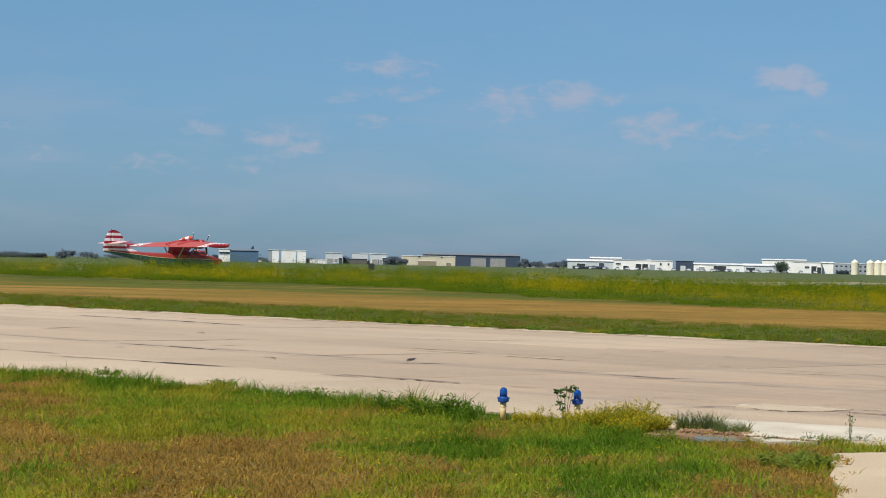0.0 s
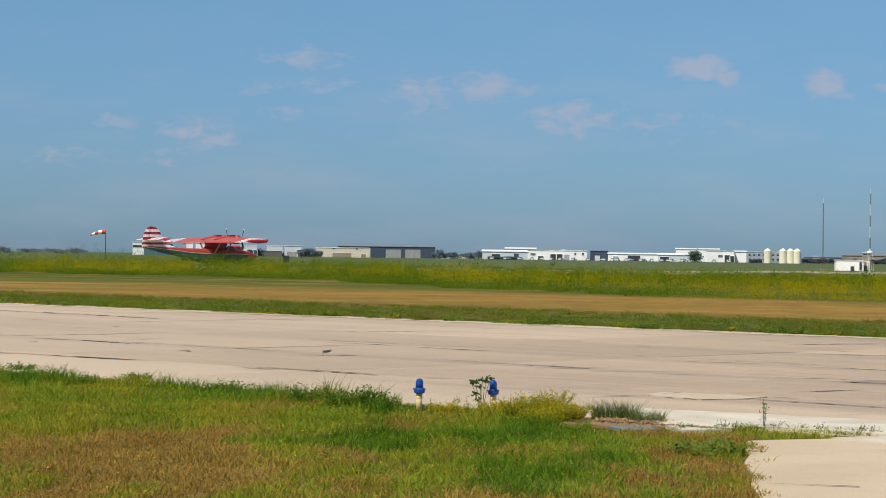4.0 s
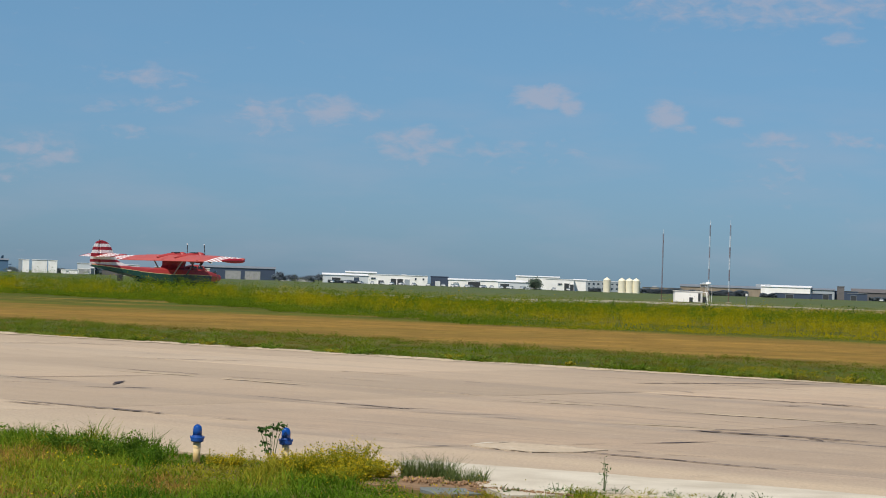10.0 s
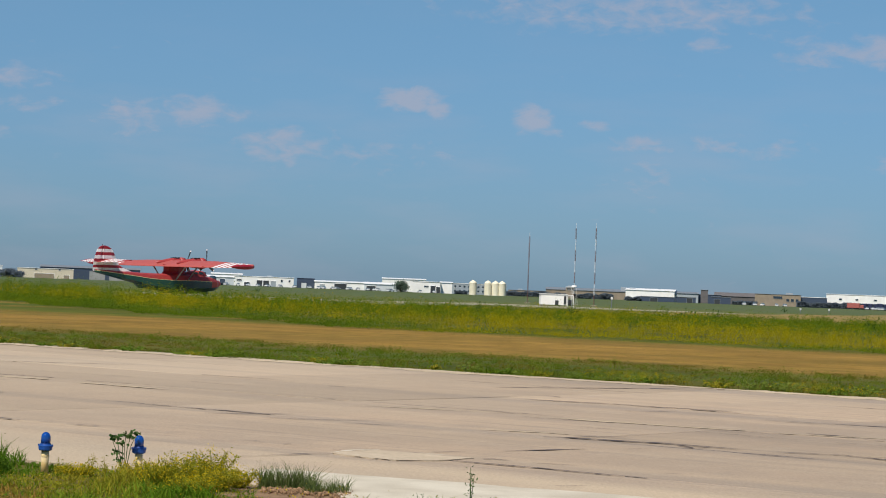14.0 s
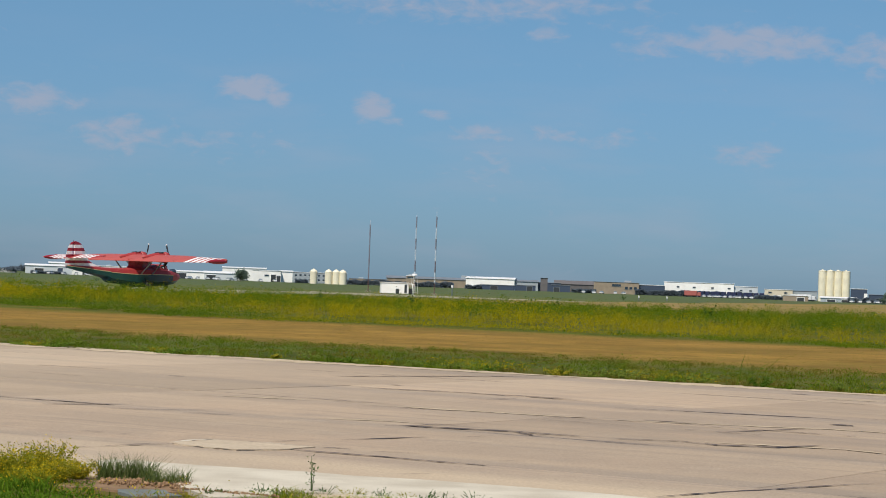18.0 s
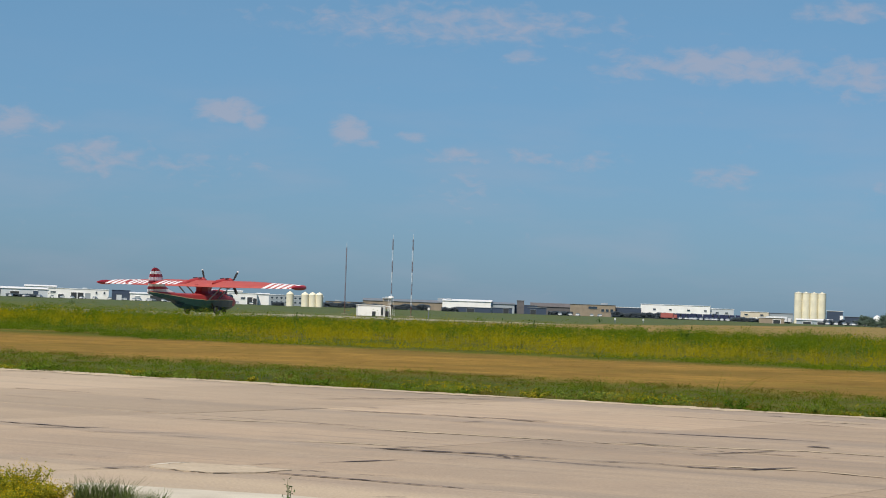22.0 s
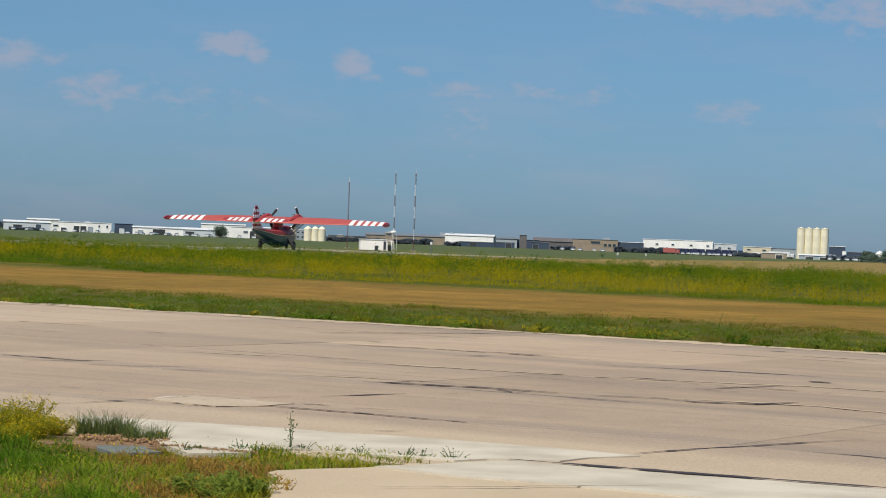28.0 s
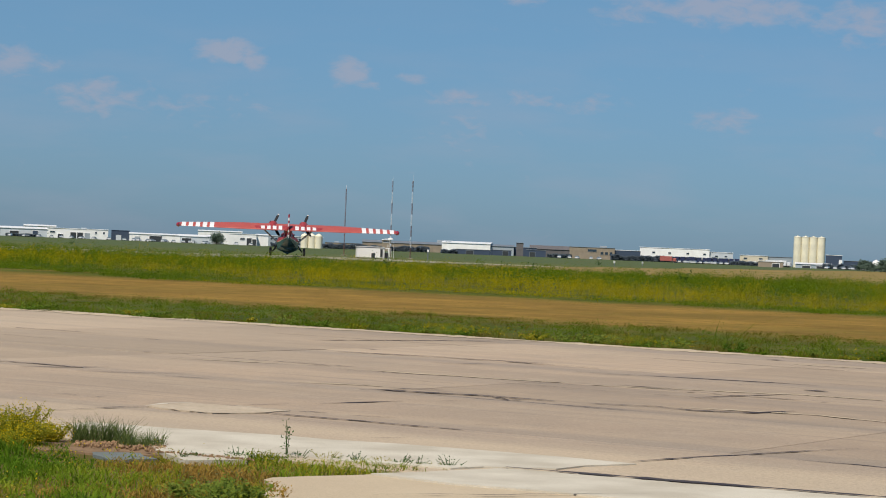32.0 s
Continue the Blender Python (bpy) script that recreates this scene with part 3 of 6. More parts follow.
XX, YY = np.meshgrid(gx, gy)
ids = np.arange(XX.size).reshape(XX.shape)
ground = soup("ground", np.stack([XX.ravel(), YY.ravel(), (-0.03 - hollow(XX, YY)).ravel()], 1),
              np.stack([ids[:-1, :-1].ravel(), ids[:-1, 1:].ravel(), ids[1:, 1:].ravel(), ids[1:, :-1].ravel()], 1), ground_mat(), "flat airfield grassland in mown and unmown bands", "ground", "structure")

LANES = [14.5, 18.3, 22.3, 26.3, 30.4, 34.5, 38.6]
CROSS = -14.5                        # one cross joint; the rest every 6.3 m
bm = B()
pts = [un(-260, NEAR + 0.05), un(80, NEAR + 0.05), un(80, FAR - 0.1), un(-260, FAR - 0.1)]
vs = [bm.verts.new((p.x, p.y, z)) for z in (-0.3, -0.014) for p in pts]
for f in ((0, 1, 2, 3), (4, 5, 6, 7), (0, 1, 5, 4), (1, 2, 6, 5), (2, 3, 7, 6), (3, 0, 4, 7)):
    bm.faces.new([vs[i] for i in f])
bmesh.ops.recalc_face_normals(bm, faces=bm.faces[:])
taxiway = tagged(part("taxiway", bm, SEAL), "worn tan concrete taxiway with dark sealed joints and cracks", "taxiway", kind="structure")


def slab_mesh(length, width, gap=0.006):
    bm = B()
    box(bm, 0, 0, -0.06, length - gap, width - gap, 0.12, bevel=0.004)
    me = bpy.data.meshes.new("slab")
    bm.to_mesh(me)
    bm.free()
    me.materials.append(CONCRETE)
    return me


TURN = math.degrees(math.atan2(UY, UX))
meshes = {}
rnd = random.Random(4)
for lane in range(6):
    w = LANES[lane + 1] - LANES[lane]
    key = round(w, 2)
    if key not in meshes:
        meshes[key] = slab_mesh(6.3, w)
    for k in range(-33, 11):
        c = un(CROSS + 6.3 * (k + 0.5), (LANES[lane] + LANES[lane + 1]) / 2)
        ob = new("slab", meshes[key])
        ob.parent = taxiway
        ob.matrix_basis = pose(c.x, c.y, rnd.uniform(-0.004, 0.004), rnd.uniform(-0.05, 0.05), rnd.uniform(-0.04, 0.04), TURN + rnd.uniform(-0.03, 0.03))


def ribbon(name, path, width, material, parent, z=0.009, label="", wander=0.07, gaps=0.12):
    """A thin, uneven, broken strip along a path of (u, n) points."""
    r = random.Random(len(path) * 7 + int(path[0][0] * 10))
    pts = []
    for (u0, n0), (u1, n1) in zip(path, path[1:]):
        k = max(2, int(math.hypot(u1 - u0, n1 - n0) / 0.16))
        pts += [(u0 + (u1 - u0) * i / k, n0 + (n1 - n0) * i / k) for i in range(k)]
    pts.append(path[-1])
    seed = r.uniform(0, 99)
    bm = B()
    prev = None
    for i, (u, n_) in enumerate(pts):
        a, b = pts[max(0, i - 1)], pts[min(len(pts) - 1, i + 1)]
        du, dn = b[0] - a[0], b[1] - a[1]
        d = math.hypot(du, dn) or 1
        j = (noise.noise(Vector((u * 0.9, seed, 0))) * 1.4 + noise.noise(Vector((u * 4.0, seed, 5))) * 0.8 + noise.noise(Vector((u * 11.0, seed, 7))) * 0.4) * wander
        w = width * 0.5 * r.uniform(0.35, 1.35) * (0.55 + 0.9 * max(0, 0.5 + noise.noise(Vector((u * 0.7, seed, 9))))) * min(1, 0.2 + i * 0.2, 0.2 + (len(pts) - 1 - i) * 0.2)
        row = [bm.verts.new(un(u - dn / d * (s * w + j), n_ + du / d * (s * w + j), z)) for s in (-1, 1)]
        if prev and noise.noise(Vector((u * 0.55, seed, 30))) > gaps - 0.62:
            bm.faces.new((prev[0], row[0], row[1], prev[1]))
        prev = row
    bmesh.ops.delete(bm, geom=[v for v in bm.verts if not v.link_faces], context="VERTS")
    bmesh.ops.recalc_face_normals(bm, faces=bm.faces[:])
    for f in bm.faces:
        if f.normal.z < 0:
            f.normal_flip()
    return part(name, bm, material, parent, label)


ribbon("edge_streak", [(-200, 37.6), (-32, 37.6), (-22, 38.2), (60, 38.2)], 0.75, CONNECT, taxiway, 0.008, "pale dusty pavement edge", 0.05, -1)
# tar-sealed cracks and broken joints: paths along and across the taxiway, and their widths
CRACKS_MAIN = [([(-14.8, 22.37), (-14.54, 22.52), (-13.88, 22.67), (-13.36, 22.84), (-12.89, 22.87), (-12.45, 22.87)], 0.1),
    ([(-12.07, 22.93), (-11.71, 23.11), (-11.34, 23.32), (-10.83, 23.16), (-10.26, 23.44), (-10.04, 24.29)], 0.1),
    ([(-14.55, 22.49), (-14.54, 23.12), (-14.27, 23.42)], 0.05),
    ([(-13.23, 22.81), (-12.83, 22.49), (-12.77, 22.75)], 0.05),
    ([(-13.62, 19.79), (-13.46, 20.41), (-13.34, 21.05)], 0.05),
    ([(-13.17, 21.47), (-13.09, 21.97)], 0.05),
    ([(-8.37, 16.75), (-8.17, 17.62), (-8.01, 18.26), (-7.81, 19.19), (-7.57, 19.9)], 0.05)]
CRACKS_EAST = [([(-13.12, 18.71), (-13.06, 18.82), (-12.83, 18.78)], 0.04),
    ([(-12.53, 18.76), (-12.36, 18.84), (-12.1, 18.93)], 0.03),
    ([(-22.79, 32.9), (-22.29, 34.77), (-21.41, 37.28)], 0.09),
    ([(-20.25, 29.93), (-19.59, 30.1), (-18.81, 30.27)], 0.09),
    ([(-17.77, 28.73), (-17.32, 28.91), (-17.22, 29.67)], 0.07),
    ([(-18.16, 30.44), (-17.25, 30.55), (-16.86, 30.7)], 0.08),
    ([(-18.06, 25.95), (-17.78, 26.16)], 0.06),
    ([(-10.92, 16.7), (-10.73, 16.99)], 0.02),
    ([(-11.18, 18.92), (-10.96, 19.05)], 0.03),
    ([(-15.42, 29.01), (-13.85, 29.31), (-12.76, 29.66), (-11.98, 29.73)], 0.06),
    ([(-11.81, 25.4), (-11.59, 26.44), (-11.34, 27.24)], 0.05),
    ([(-13.55, 26.63), (-12.76, 26.62)], 0.06)]
CRACKS_PATCH = [([(-14.57, 16.18), (-14.45, 16.74)], 0.05),
    ([(-14.46, 16.83), (-14.4, 17.56), (-14.32, 17.83)], 0.06),
    ([(-14.22, 18.52), (-14.0, 18.69), (-13.88, 18.73)], 0.04),
    ([(-13.92, 18.9), (-13.78, 19.49)], 0.04),
    ([(-13.8, 17.65), (-13.44, 17.69), (-13.28, 17.92)], 0.03),
    ([(-13.2, 18.06), (-13.18, 18.66)], 0.03),
    ([(-19.47, 21.57), (-19.2, 22.04), (-18.92, 22.68)], 0.06),
    ([(-18.57, 21.66), (-18.02, 22.04), (-17.6, 22.77)], 0.05),
    ([(-17.47, 21.88), (-16.86, 22.12)], 0.05),
    ([(-16.0, 18.35), (-15.71, 18.37)], 0.03),
    ([(-15.5, 18.38), (-15.36, 18.39)], 0.03)]
CRACKS_WEST = [([(-27.09, 22.09), (-27.03, 23.61), (-26.91, 25.11)], 0.06),
    ([(-26.05, 21.24), (-25.42, 21.78)], 0.07),
    ([(-24.92, 22.38), (-25.5, 23.07), (-25.67, 23.33)], 0.12),
    ([(-24.66, 21.38), (-24.22, 21.75), (-23.78, 22.66)], 0.06),
    ([(-22.04, 17.94), (-21.14, 18.0)], 0.05),
    ([(-20.99, 18.13), (-20.48, 18.37), (-19.26, 18.29)], 0.04),
    ([(-19.06, 18.31), (-18.87, 18.4)], 0.03),
    ([(-18.65, 18.35), (-18.21, 18.46)], 0.05),
    ([(-32.7, 30.1), (-31.74, 30.92), (-30.95, 32.22)], 0.08),
    ([(-39.87, 32.59), (-39.36, 34.44), (-38.53, 35.66)], 0.09)]
CRACKS_FAR_WEST = [([(-28.46, 17.57), (-27.1, 17.86), (-25.55, 18.05), (-24.01, 18.18)], 0.06),
    ([(-34.86, 21.93), (-33.62, 22.19), (-33.32, 24.3), (-33.5, 25.95)], 0.08),
    ([(-32.45, 21.98), (-30.96, 22.09), (-29.51, 21.94), (-28.92, 22.2)], 0.06),
    ([(-30.91, 22.92), (-31.06, 23.95)], 0.05),
    ([(-49.63, 32.88), (-44.79, 32.67), (-41.15, 32.2)], 0.1),
    ([(-39.98, 25.42), (-40.82, 27.17)], 0.08)]
PALE_STREAKS = [([(-17.39, 25.72), (-16.42, 25.97), (-15.08, 26.11), (-14.06, 26.36)], 0.12),
    ([(-15.97, 22.7), (-15.15, 22.95), (-14.68, 23.08)], 0.12),
    ([(-13.81, 26.29), (-12.59, 26.66), (-11.22, 27.39), (-9.98, 27.39)], 0.1),
    ([(-11.14, 23.46), (-10.37, 23.69), (-9.62, 23.91), (-8.6, 23.61)], 0.12),
    ([(-15.76, 35.33), (-15.61, 35.55)], 0.2),
    ([(-14.93, 35.57), (-13.48, 35.76)], 0.2),
    ([(-20.04, 25.39), (-19.12, 25.76), (-18.29, 25.9)], 0.1),
    ([(-28.57, 25.49), (-27.03, 25.83), (-25.55, 25.72), (-23.83, 25.7)], 0.12)]
for group in (CRACKS_MAIN, CRACKS_EAST, CRACKS_PATCH, CRACKS_WEST, CRACKS_FAR_WEST):
    for path, w in group:
        lengthwise = abs(path[-1][0] - path[0][0]) / (abs(path[-1][0] - path[0][0]) + abs(path[-1][1] - path[0][1]))
        ribbon("sealed_crack", path, 0.014 + w * (0.55 + 1.05 * lengthwise), SEAL, taxiway, wander=0.05, gaps=0.0)
for path, w in PALE_STREAKS:
    ribbon("pale_joint_streak", path, w, CONNECT, taxiway, 0.008)
# joints between the lanes, worn in places
r3 = random.Random(23)
for lane in LANES[1:-1]:
    u = -70.0
    while u < 12:
        run = r3.uniform(1.5, 5.0)
        ribbon("joint_seal", [(u, lane + r3.uniform(-0.05, 0.05)), (u + run * 0.5, lane + r3.uniform(-0.06, 0.06)), (u + run, lane + r3.uniform(-0.05, 0.05))], r3.uniform(0.02, 0.06), SEAL, taxiway, 0.0088, "", 0.05, 0.3)
        u += run + r3.uniform(2.0, 9.0)


# dark lumps of tar and dirt on the joints
for u, n_ in ((-15.6, 36.6), (-31.0, 20.9), (-26.6, 20.8), (-20.5, 31.2), (-11.5, 28.4), (-23.8, 29.6), (-37, 27.5)):
    ribbon("tar_lump", [(u - 0.16, n_), (u, n_ + 0.04), (u + 0.2, n_ - 0.03)], 0.22, SEAL, taxiway, 0.014, "", 0.03, -1)
# hairline cracks and stains scattered over the slabs
r2 = random.Random(11)
for i in range(44):
    u, n_ = r2.uniform(-60, 8), r2.uniform(15.5, 38)
    l_ = r2.uniform(1.0, 5.5)
    a = r2.choice((0, 0, 0, 0, 1.57)) + r2.uniform(-0.12, 0.12)
    if -19 < u < -10 and n_ < 22:
        continue
    ribbon("hairline_crack", [(u, n_), (u + l_ * 0.5 * math.cos(a), n_ + l_ * 0.5 * math.sin(a) + r2.uniform(-0.1, 0.1)), (u + l_ * math.cos(a), n_ + l_ * math.sin(a))], r2.uniform(0.015, 0.035), SEAL, taxiway, 0.0085, "", 0.12, 0.5)


def sheet(name, corners, top, material, parent=None, label="", thick=0.12):
    """A thin cast panel with the given (u, n) or (x, y) corners."""
    bm = B()
    lo = [bm.verts.new((x, y, top - thick)) for x, y in corners]
    hi = [bm.verts.new((x, y, top)) for x, y in corners]
    bm.faces.new(list(reversed(lo)))
    bm.faces.new(hi)
    k = len(corners)
    for i in range(k):
        bm.faces.new((lo[i], lo[(i + 1) % k], hi[(i + 1) % k], hi[i]))
    bmesh.ops.recalc_face_normals(bm, faces=bm.faces[:])
    return part(name, bm, material, parent, label)


def uxy(*pts):
    return [tuple(un(u, n_))[:2] for u, n_ in pts]


def uv(*pts):
    return [(x * UX + y * UY, x * NX + y * NY) for x, y in pts]


def uneven(corners, step=0.4, amp=0.06, seed=1):
    r = random.Random(seed)
    out = []
    for (x0, y0), (x1, y1) in zip(corners, corners[1:] + corners[:1]):
        k = max(1, int(math.hypot(x1 - x0, y1 - y0) / step))
        for i in range(k):
            out.append((x0 + (x1 - x0) * i / k + r.uniform(-amp, amp), y0 + (y1 - y0) * i / k + r.uniform(-amp, amp)))
    return out


sheet("pale_edge_panel", uneven(uxy((-13.3, 15.75), (-12, 16.05), (-10, 16.5), (-8.3, 16.6), (-8.5, 15.6), (-8.9, 15.3), (-9.0, 15.0), (-9.4, 14.9), (-9.82, 14.8), (-10.25, 14.75), (-10.6, 14.5), (-10.4, 14.12), (-10.65, 13.7), (-11.3, 14.1), (-11.45, 14.4), (-12.2, 14.8), (-13.2, 15.0)), 0.5, 0.05), 0.012, PALE_CONC, taxiway, "pale newer concrete edge panel")
sheet("patch", uneven(uxy(*[(-14.32, 17.83), (-14.35, 18.03), (-14.4, 18.49), (-14.28, 18.6), (-13.93, 18.64), (-13.52, 18.62), (-13.18, 18.66), (-13.2, 18.07), (-13.44, 17.69), (-13.77, 17.65), (-14.11, 17.7)]), 0.18, 0.025, 3), 0.012, PATCH, taxiway, "pale spalled repair patch", 0.05)
for path, w in (([(-14.3, 17.8), (-14.38, 18.3), (-14.3, 18.6)], 0.09), ([(-14.1, 17.7), (-13.5, 17.66)], 0.05), ([(-13.9, 18.66), (-13.3, 18.64)], 0.05)):
    ribbon("patch_edge", path, w, PALE_CONC, taxiway, 0.016, "crumbled pale edge of a repair")
connector = tagged(sheet("connector", [(0.36, 16.40), (0.62, 16.58), (0.95, 16.74), (1.25, 16.95), (1.62, 17.14), (2.15, 17.50), (9.5, 12.0), (14.0, -12.0), (-2.5, -14.0), (0.30, 4.0), (0.31, 9.0), (0.29, 10.4), (0.33, 11.2), (0.27, 12.3), (0.30, 13.2), (0.25, 14.1), (0.31, 15.0), (0.27, 15.5), (0.36, 15.9), (0.30, 16.25)], -0.004, CONNECT), "pale concrete connector pavement meeting the taxiway", "pavement", kind="structure")
ribbon("joint_seal", uv((0.37, 12.35), (0.74, 12.32), (1.38, 12.22), (4.0, 11.9)), 0.03, SEAL, connector, 0.004, "", 0.03, 0.2)
sheet("pale_band", uneven([(1.1, 16.78), (2.15, 17.46), (2.3, 17.46), (4.92, 16.08), (8.0, 14.5), (9.0, 12.9), (7.0, 13.2), (3.12, 15.38), (1.68, 16.25)], 0.4, 0.03, 12), 0.010, PALE_CONC, connector, "pale cream concrete band along the joint")
ribbon("joint_seal", uv((2.2, 17.55), (2.5, 17.37), (4.92, 16.10), (8.0, 14.5)), 0.12, SEAL, taxiway, 0.018, "", 0.02, -1)
ribbon("joint_seal", [(-8.4, 12.9), (-7.1, 14.6)], 0.03, SEAL, connector, 0.010)
tagged(sheet("old_slab", uneven([(-1.03, 17.93), (-0.66, 17.97), (-0.52, 17.55), (-0.86, 17.36)], 0.15, 0.03, 5), -0.005, SLATE), "blue-grey flat concrete slab half in the grass", "slab")

# far runway along which the aircraft goes
way = [(-420, 170, 30, -0.02), (-140, 318, 42, -0.47), (-72, 338, 42, -0.5), (-50, 310, 40, -0.35), (-12, 312, 34, -0.34), (0, 314, 31, -0.26), (6, 315, 30, -0.17), (12, 316, 28, 0.0), (30, 318, 18, 0.0), (48, 320, 6, -0.02)]
bm = B()
prev = None
for i, (x, y, hw, zz) in enumerate(way):
    a, b = way[max(0, i - 1)], way[min(len(way) - 1, i + 1)]
    d = math.hypot(b[0] - a[0], b[1] - a[1])
    nx, ny = -(b[1] - a[1]) / d, (b[0] - a[0]) / d
    row = [bm.verts.new((x + nx * s, y + ny * s, z)) for s, z in ((-hw, -0.6), (-hw, zz), (hw, zz), (hw, -0.6))]
    if prev:
        for j in range(4):
            bm.faces.new((prev[j], prev[(j + 1) % 4], row[(j + 1) % 4], row[j]))
    prev = row
bmesh.ops.recalc_face_normals(bm, faces=bm.faces[:])
tagged(part("runway", bm, RUNWAY), "pale distant paved runway beyond the tall grass", "runway", kind="structure")

pts = [(5.6, 250), (9, 236), (13, 232), (21, 230), (21, 1000), (16, 900), (12, 480), (9, 335), (6.2, 300)]
tagged(sheet("dry_field", uneven([(d * math.sin(radians(a)), d * math.cos(radians(a))) for a, d in pts], 14, 3.0, 21), -0.018, DRYFIELD, None, "", 0.1), "dry brown field beyond the tall grass", "field", kind="structure")

# ---- the aircraft ----
aircraft = thing("flying_boat", "red and green twin-engined amphibious flying boat with candy-striped tail", "aircraft")


def hull_ring(x, w, top, chine, keel):
    a = chine + (top - chine) * 0.53
    b = a + 0.07
    sh = top - (top - b) * 0.28
    return [Vector((x, y, z)) for y, z in ((0, keel), (-w * 0.93, chine), (-w, a), (-w, b), (-w * 0.88, sh), (-w * 0.42, top), (w * 0.42, top), (w * 0.88, sh), (w, b), (w, a), (w * 0.93, chine))]


STATIONS = [(7.35, 0.12, 1.74, 1.42, 1.22), (7.1, 0.45, 2.0, 1.30, 0.92), (6.5, 0.85, 2.22, 1.20, 0.70), (5.4, 1.2, 2.50, 1.14, 0.54), (4.2, 1.42, 2.66, 1.06, 0.42), (2.5, 1.55, 2.80, 1.00, 0.34), (0.5, 1.58, 2.80, 0.98, 0.30),
            (-1.4, 1.55, 2.80, 0.98, 0.32), (-1.45, 1.54, 2.80, 1.06, 0.58), (-3.5, 1.38, 2.82, 1.24, 0.74), (-5.5, 1.12, 2.86, 1.55, 0.95), (-5.55, 1.10, 2.86, 1.66, 1.40), (-7.5, 0.82, 2.95, 2.02, 1.80), (-9.8, 0.50, 3.06, 2.46, 2.30),
            (-12.1, 0.16, 3.15, 2.85, 2.78)]
hull = part("hull", loft(B(), [hull_ring(*s) for s in STATIONS], mats=lambda i, j: 0 if i < 3 and j not in (0, 10) else {0: 3, 10: 3, 1: 3 if i < 6 else 1, 9: 3 if i < 6 else 1, 2: 2, 8: 2}.get(j, 0)), [RED, GREEN_HULL, CREAM_LINE, TEAL], aircraft, "red upper hull over a green planing bottom")
bm = B()
loft(bm, [[Vector((x, y * w, 2.6 + z * h)) for y, z in ((-1, 0), (-0.95, 0.6), (-0.6, 1), (0.6, 1), (0.95, 0.6), (1, 0))] for x, w, h in ((4.9, 0.8, 0.08), (4.35, 0.95, 0.62), (3.3, 1.0, 0.72), (2.2, 0.95, 0.45), (1.6, 0.8, 0.2))])
part("cockpit", bm, RED, aircraft)
for s in (-1, 1):
    for x, y, l_, w_, h_ in ((3.75, 0.97, 0.75, 0.04, 0.3), (2.9, 0.97, 0.55, 0.04, 0.26), (4.66, 0.42, 0.05, 0.68, 0.3)):
        part("cockpit_window", box(B(), x, s * y, 2.98, l_, w_, h_), GLASS, aircraft, "dark cockpit pane")
part("nose_turret", spun(B(), [(0.02, 2.72), (0.3, 2.68), (0.5, 2.5), (0.55, 2.2)], 14, centre=(6.35, 0, 0)), GLASS, aircraft, "glazed nose turret", True)
part("nose_cap", spun(B(), [(0.02, 7.62), (0.25, 7.52), (0.4, 7.3), (0.46, 6.9)], 14, "X", (0, 0, 1.66)), RED, aircraft, "rounded red nose", True)
for s in (-1, 1):
    bm = B()
    bmesh.ops.create_uvsphere(bm, u_segments=14, v_segments=8, radius=1, matrix=Matrix.Translation((-4.0, s * 1.05, 2.35)) @ Matrix.Diagonal((0.85, 0.2, 0.34, 1)))
    blister = part("blister", bm, RED, aircraft, "red faired waist blister", True)
    for k in (-0.5, 0, 0.5):
        part("blister_frame", tube(B(), (-4 + k, s * 1.05, 2.68), (-4 + k, s * 1.24, 2.38), 0.02, seg=5), RED, blister)
bm = B()
loft(bm, [[Vector((cx + lx * c, ly * t, z)) for c, t in ((0.5, 0), (0.36, 0.62), (0.05, 1), (-0.3, 0.7), (-0.5, 0), (-0.3, -0.7), (0.05, -1), (0.36, -0.62))] for z, cx, lx, ly in ((2.6, 0.1, 4.3, 0.75), (3.2, 0.2, 3.5, 0.6), (3.7, 0.3, 3.7, 0.62), (4.0, 0.3, 4.0, 0.8))])
# darker crimson than the hull red: the wing's shade put into the pylon's colour
part("pylon", bm, CRIMSON, aircraft, "red wing pylon")


def foil(y, xl, chord, thick, z, tilt=0.0):
    return [Vector((xl - chord * a, y, z + thick * b + (xl - chord * a - tilt[1]) * tilt[0] if tilt else z + thick * b)) for a, b in ((0, 0), (0.03, 0.35), (0.12, 0.62), (0.32, 0.75), (0.6, 0.5), (0.85, 0.2), (1.0, 0.03), (0.85, -0.08), (0.5, -0.25), (0.15, -0.3), (0.03, -0.2))]


def wing_at(y):
    a = abs(y)
    k = max(0.0, (a - 7.0) / 8.85)
    chord, thick, xl = 4.5 - 1.75 * k, 0.62 - 0.30 * k, 2.25 - 0.95 * k
    if a > 15.25:
        r = (a - 15.25) / 0.6
        s = math.sqrt(max(0.02, 1 - r * r))
        xl -= chord * (1 - s) * 0.4
        chord, thick = chord * s, thick * max(0.35, s)
    return foil(y, xl, chord, thick, 4.02, (0.125, 0.3))


STRIPES = [10.55 + 1.0 * (i // 2) + 0.6 * (i % 2) for i in range(10)]
half = [0.0, 2.6, 5.3, 7.0, 8.6] + STRIPES + [15.68, 15.8, 15.85]
span = [-y for y in reversed(half[1:])] + half


def wing_paint(i, j):
    y = abs((span[i] + span[i + 1]) / 2)
    return sum(y > e for e in STRIPES) % 2


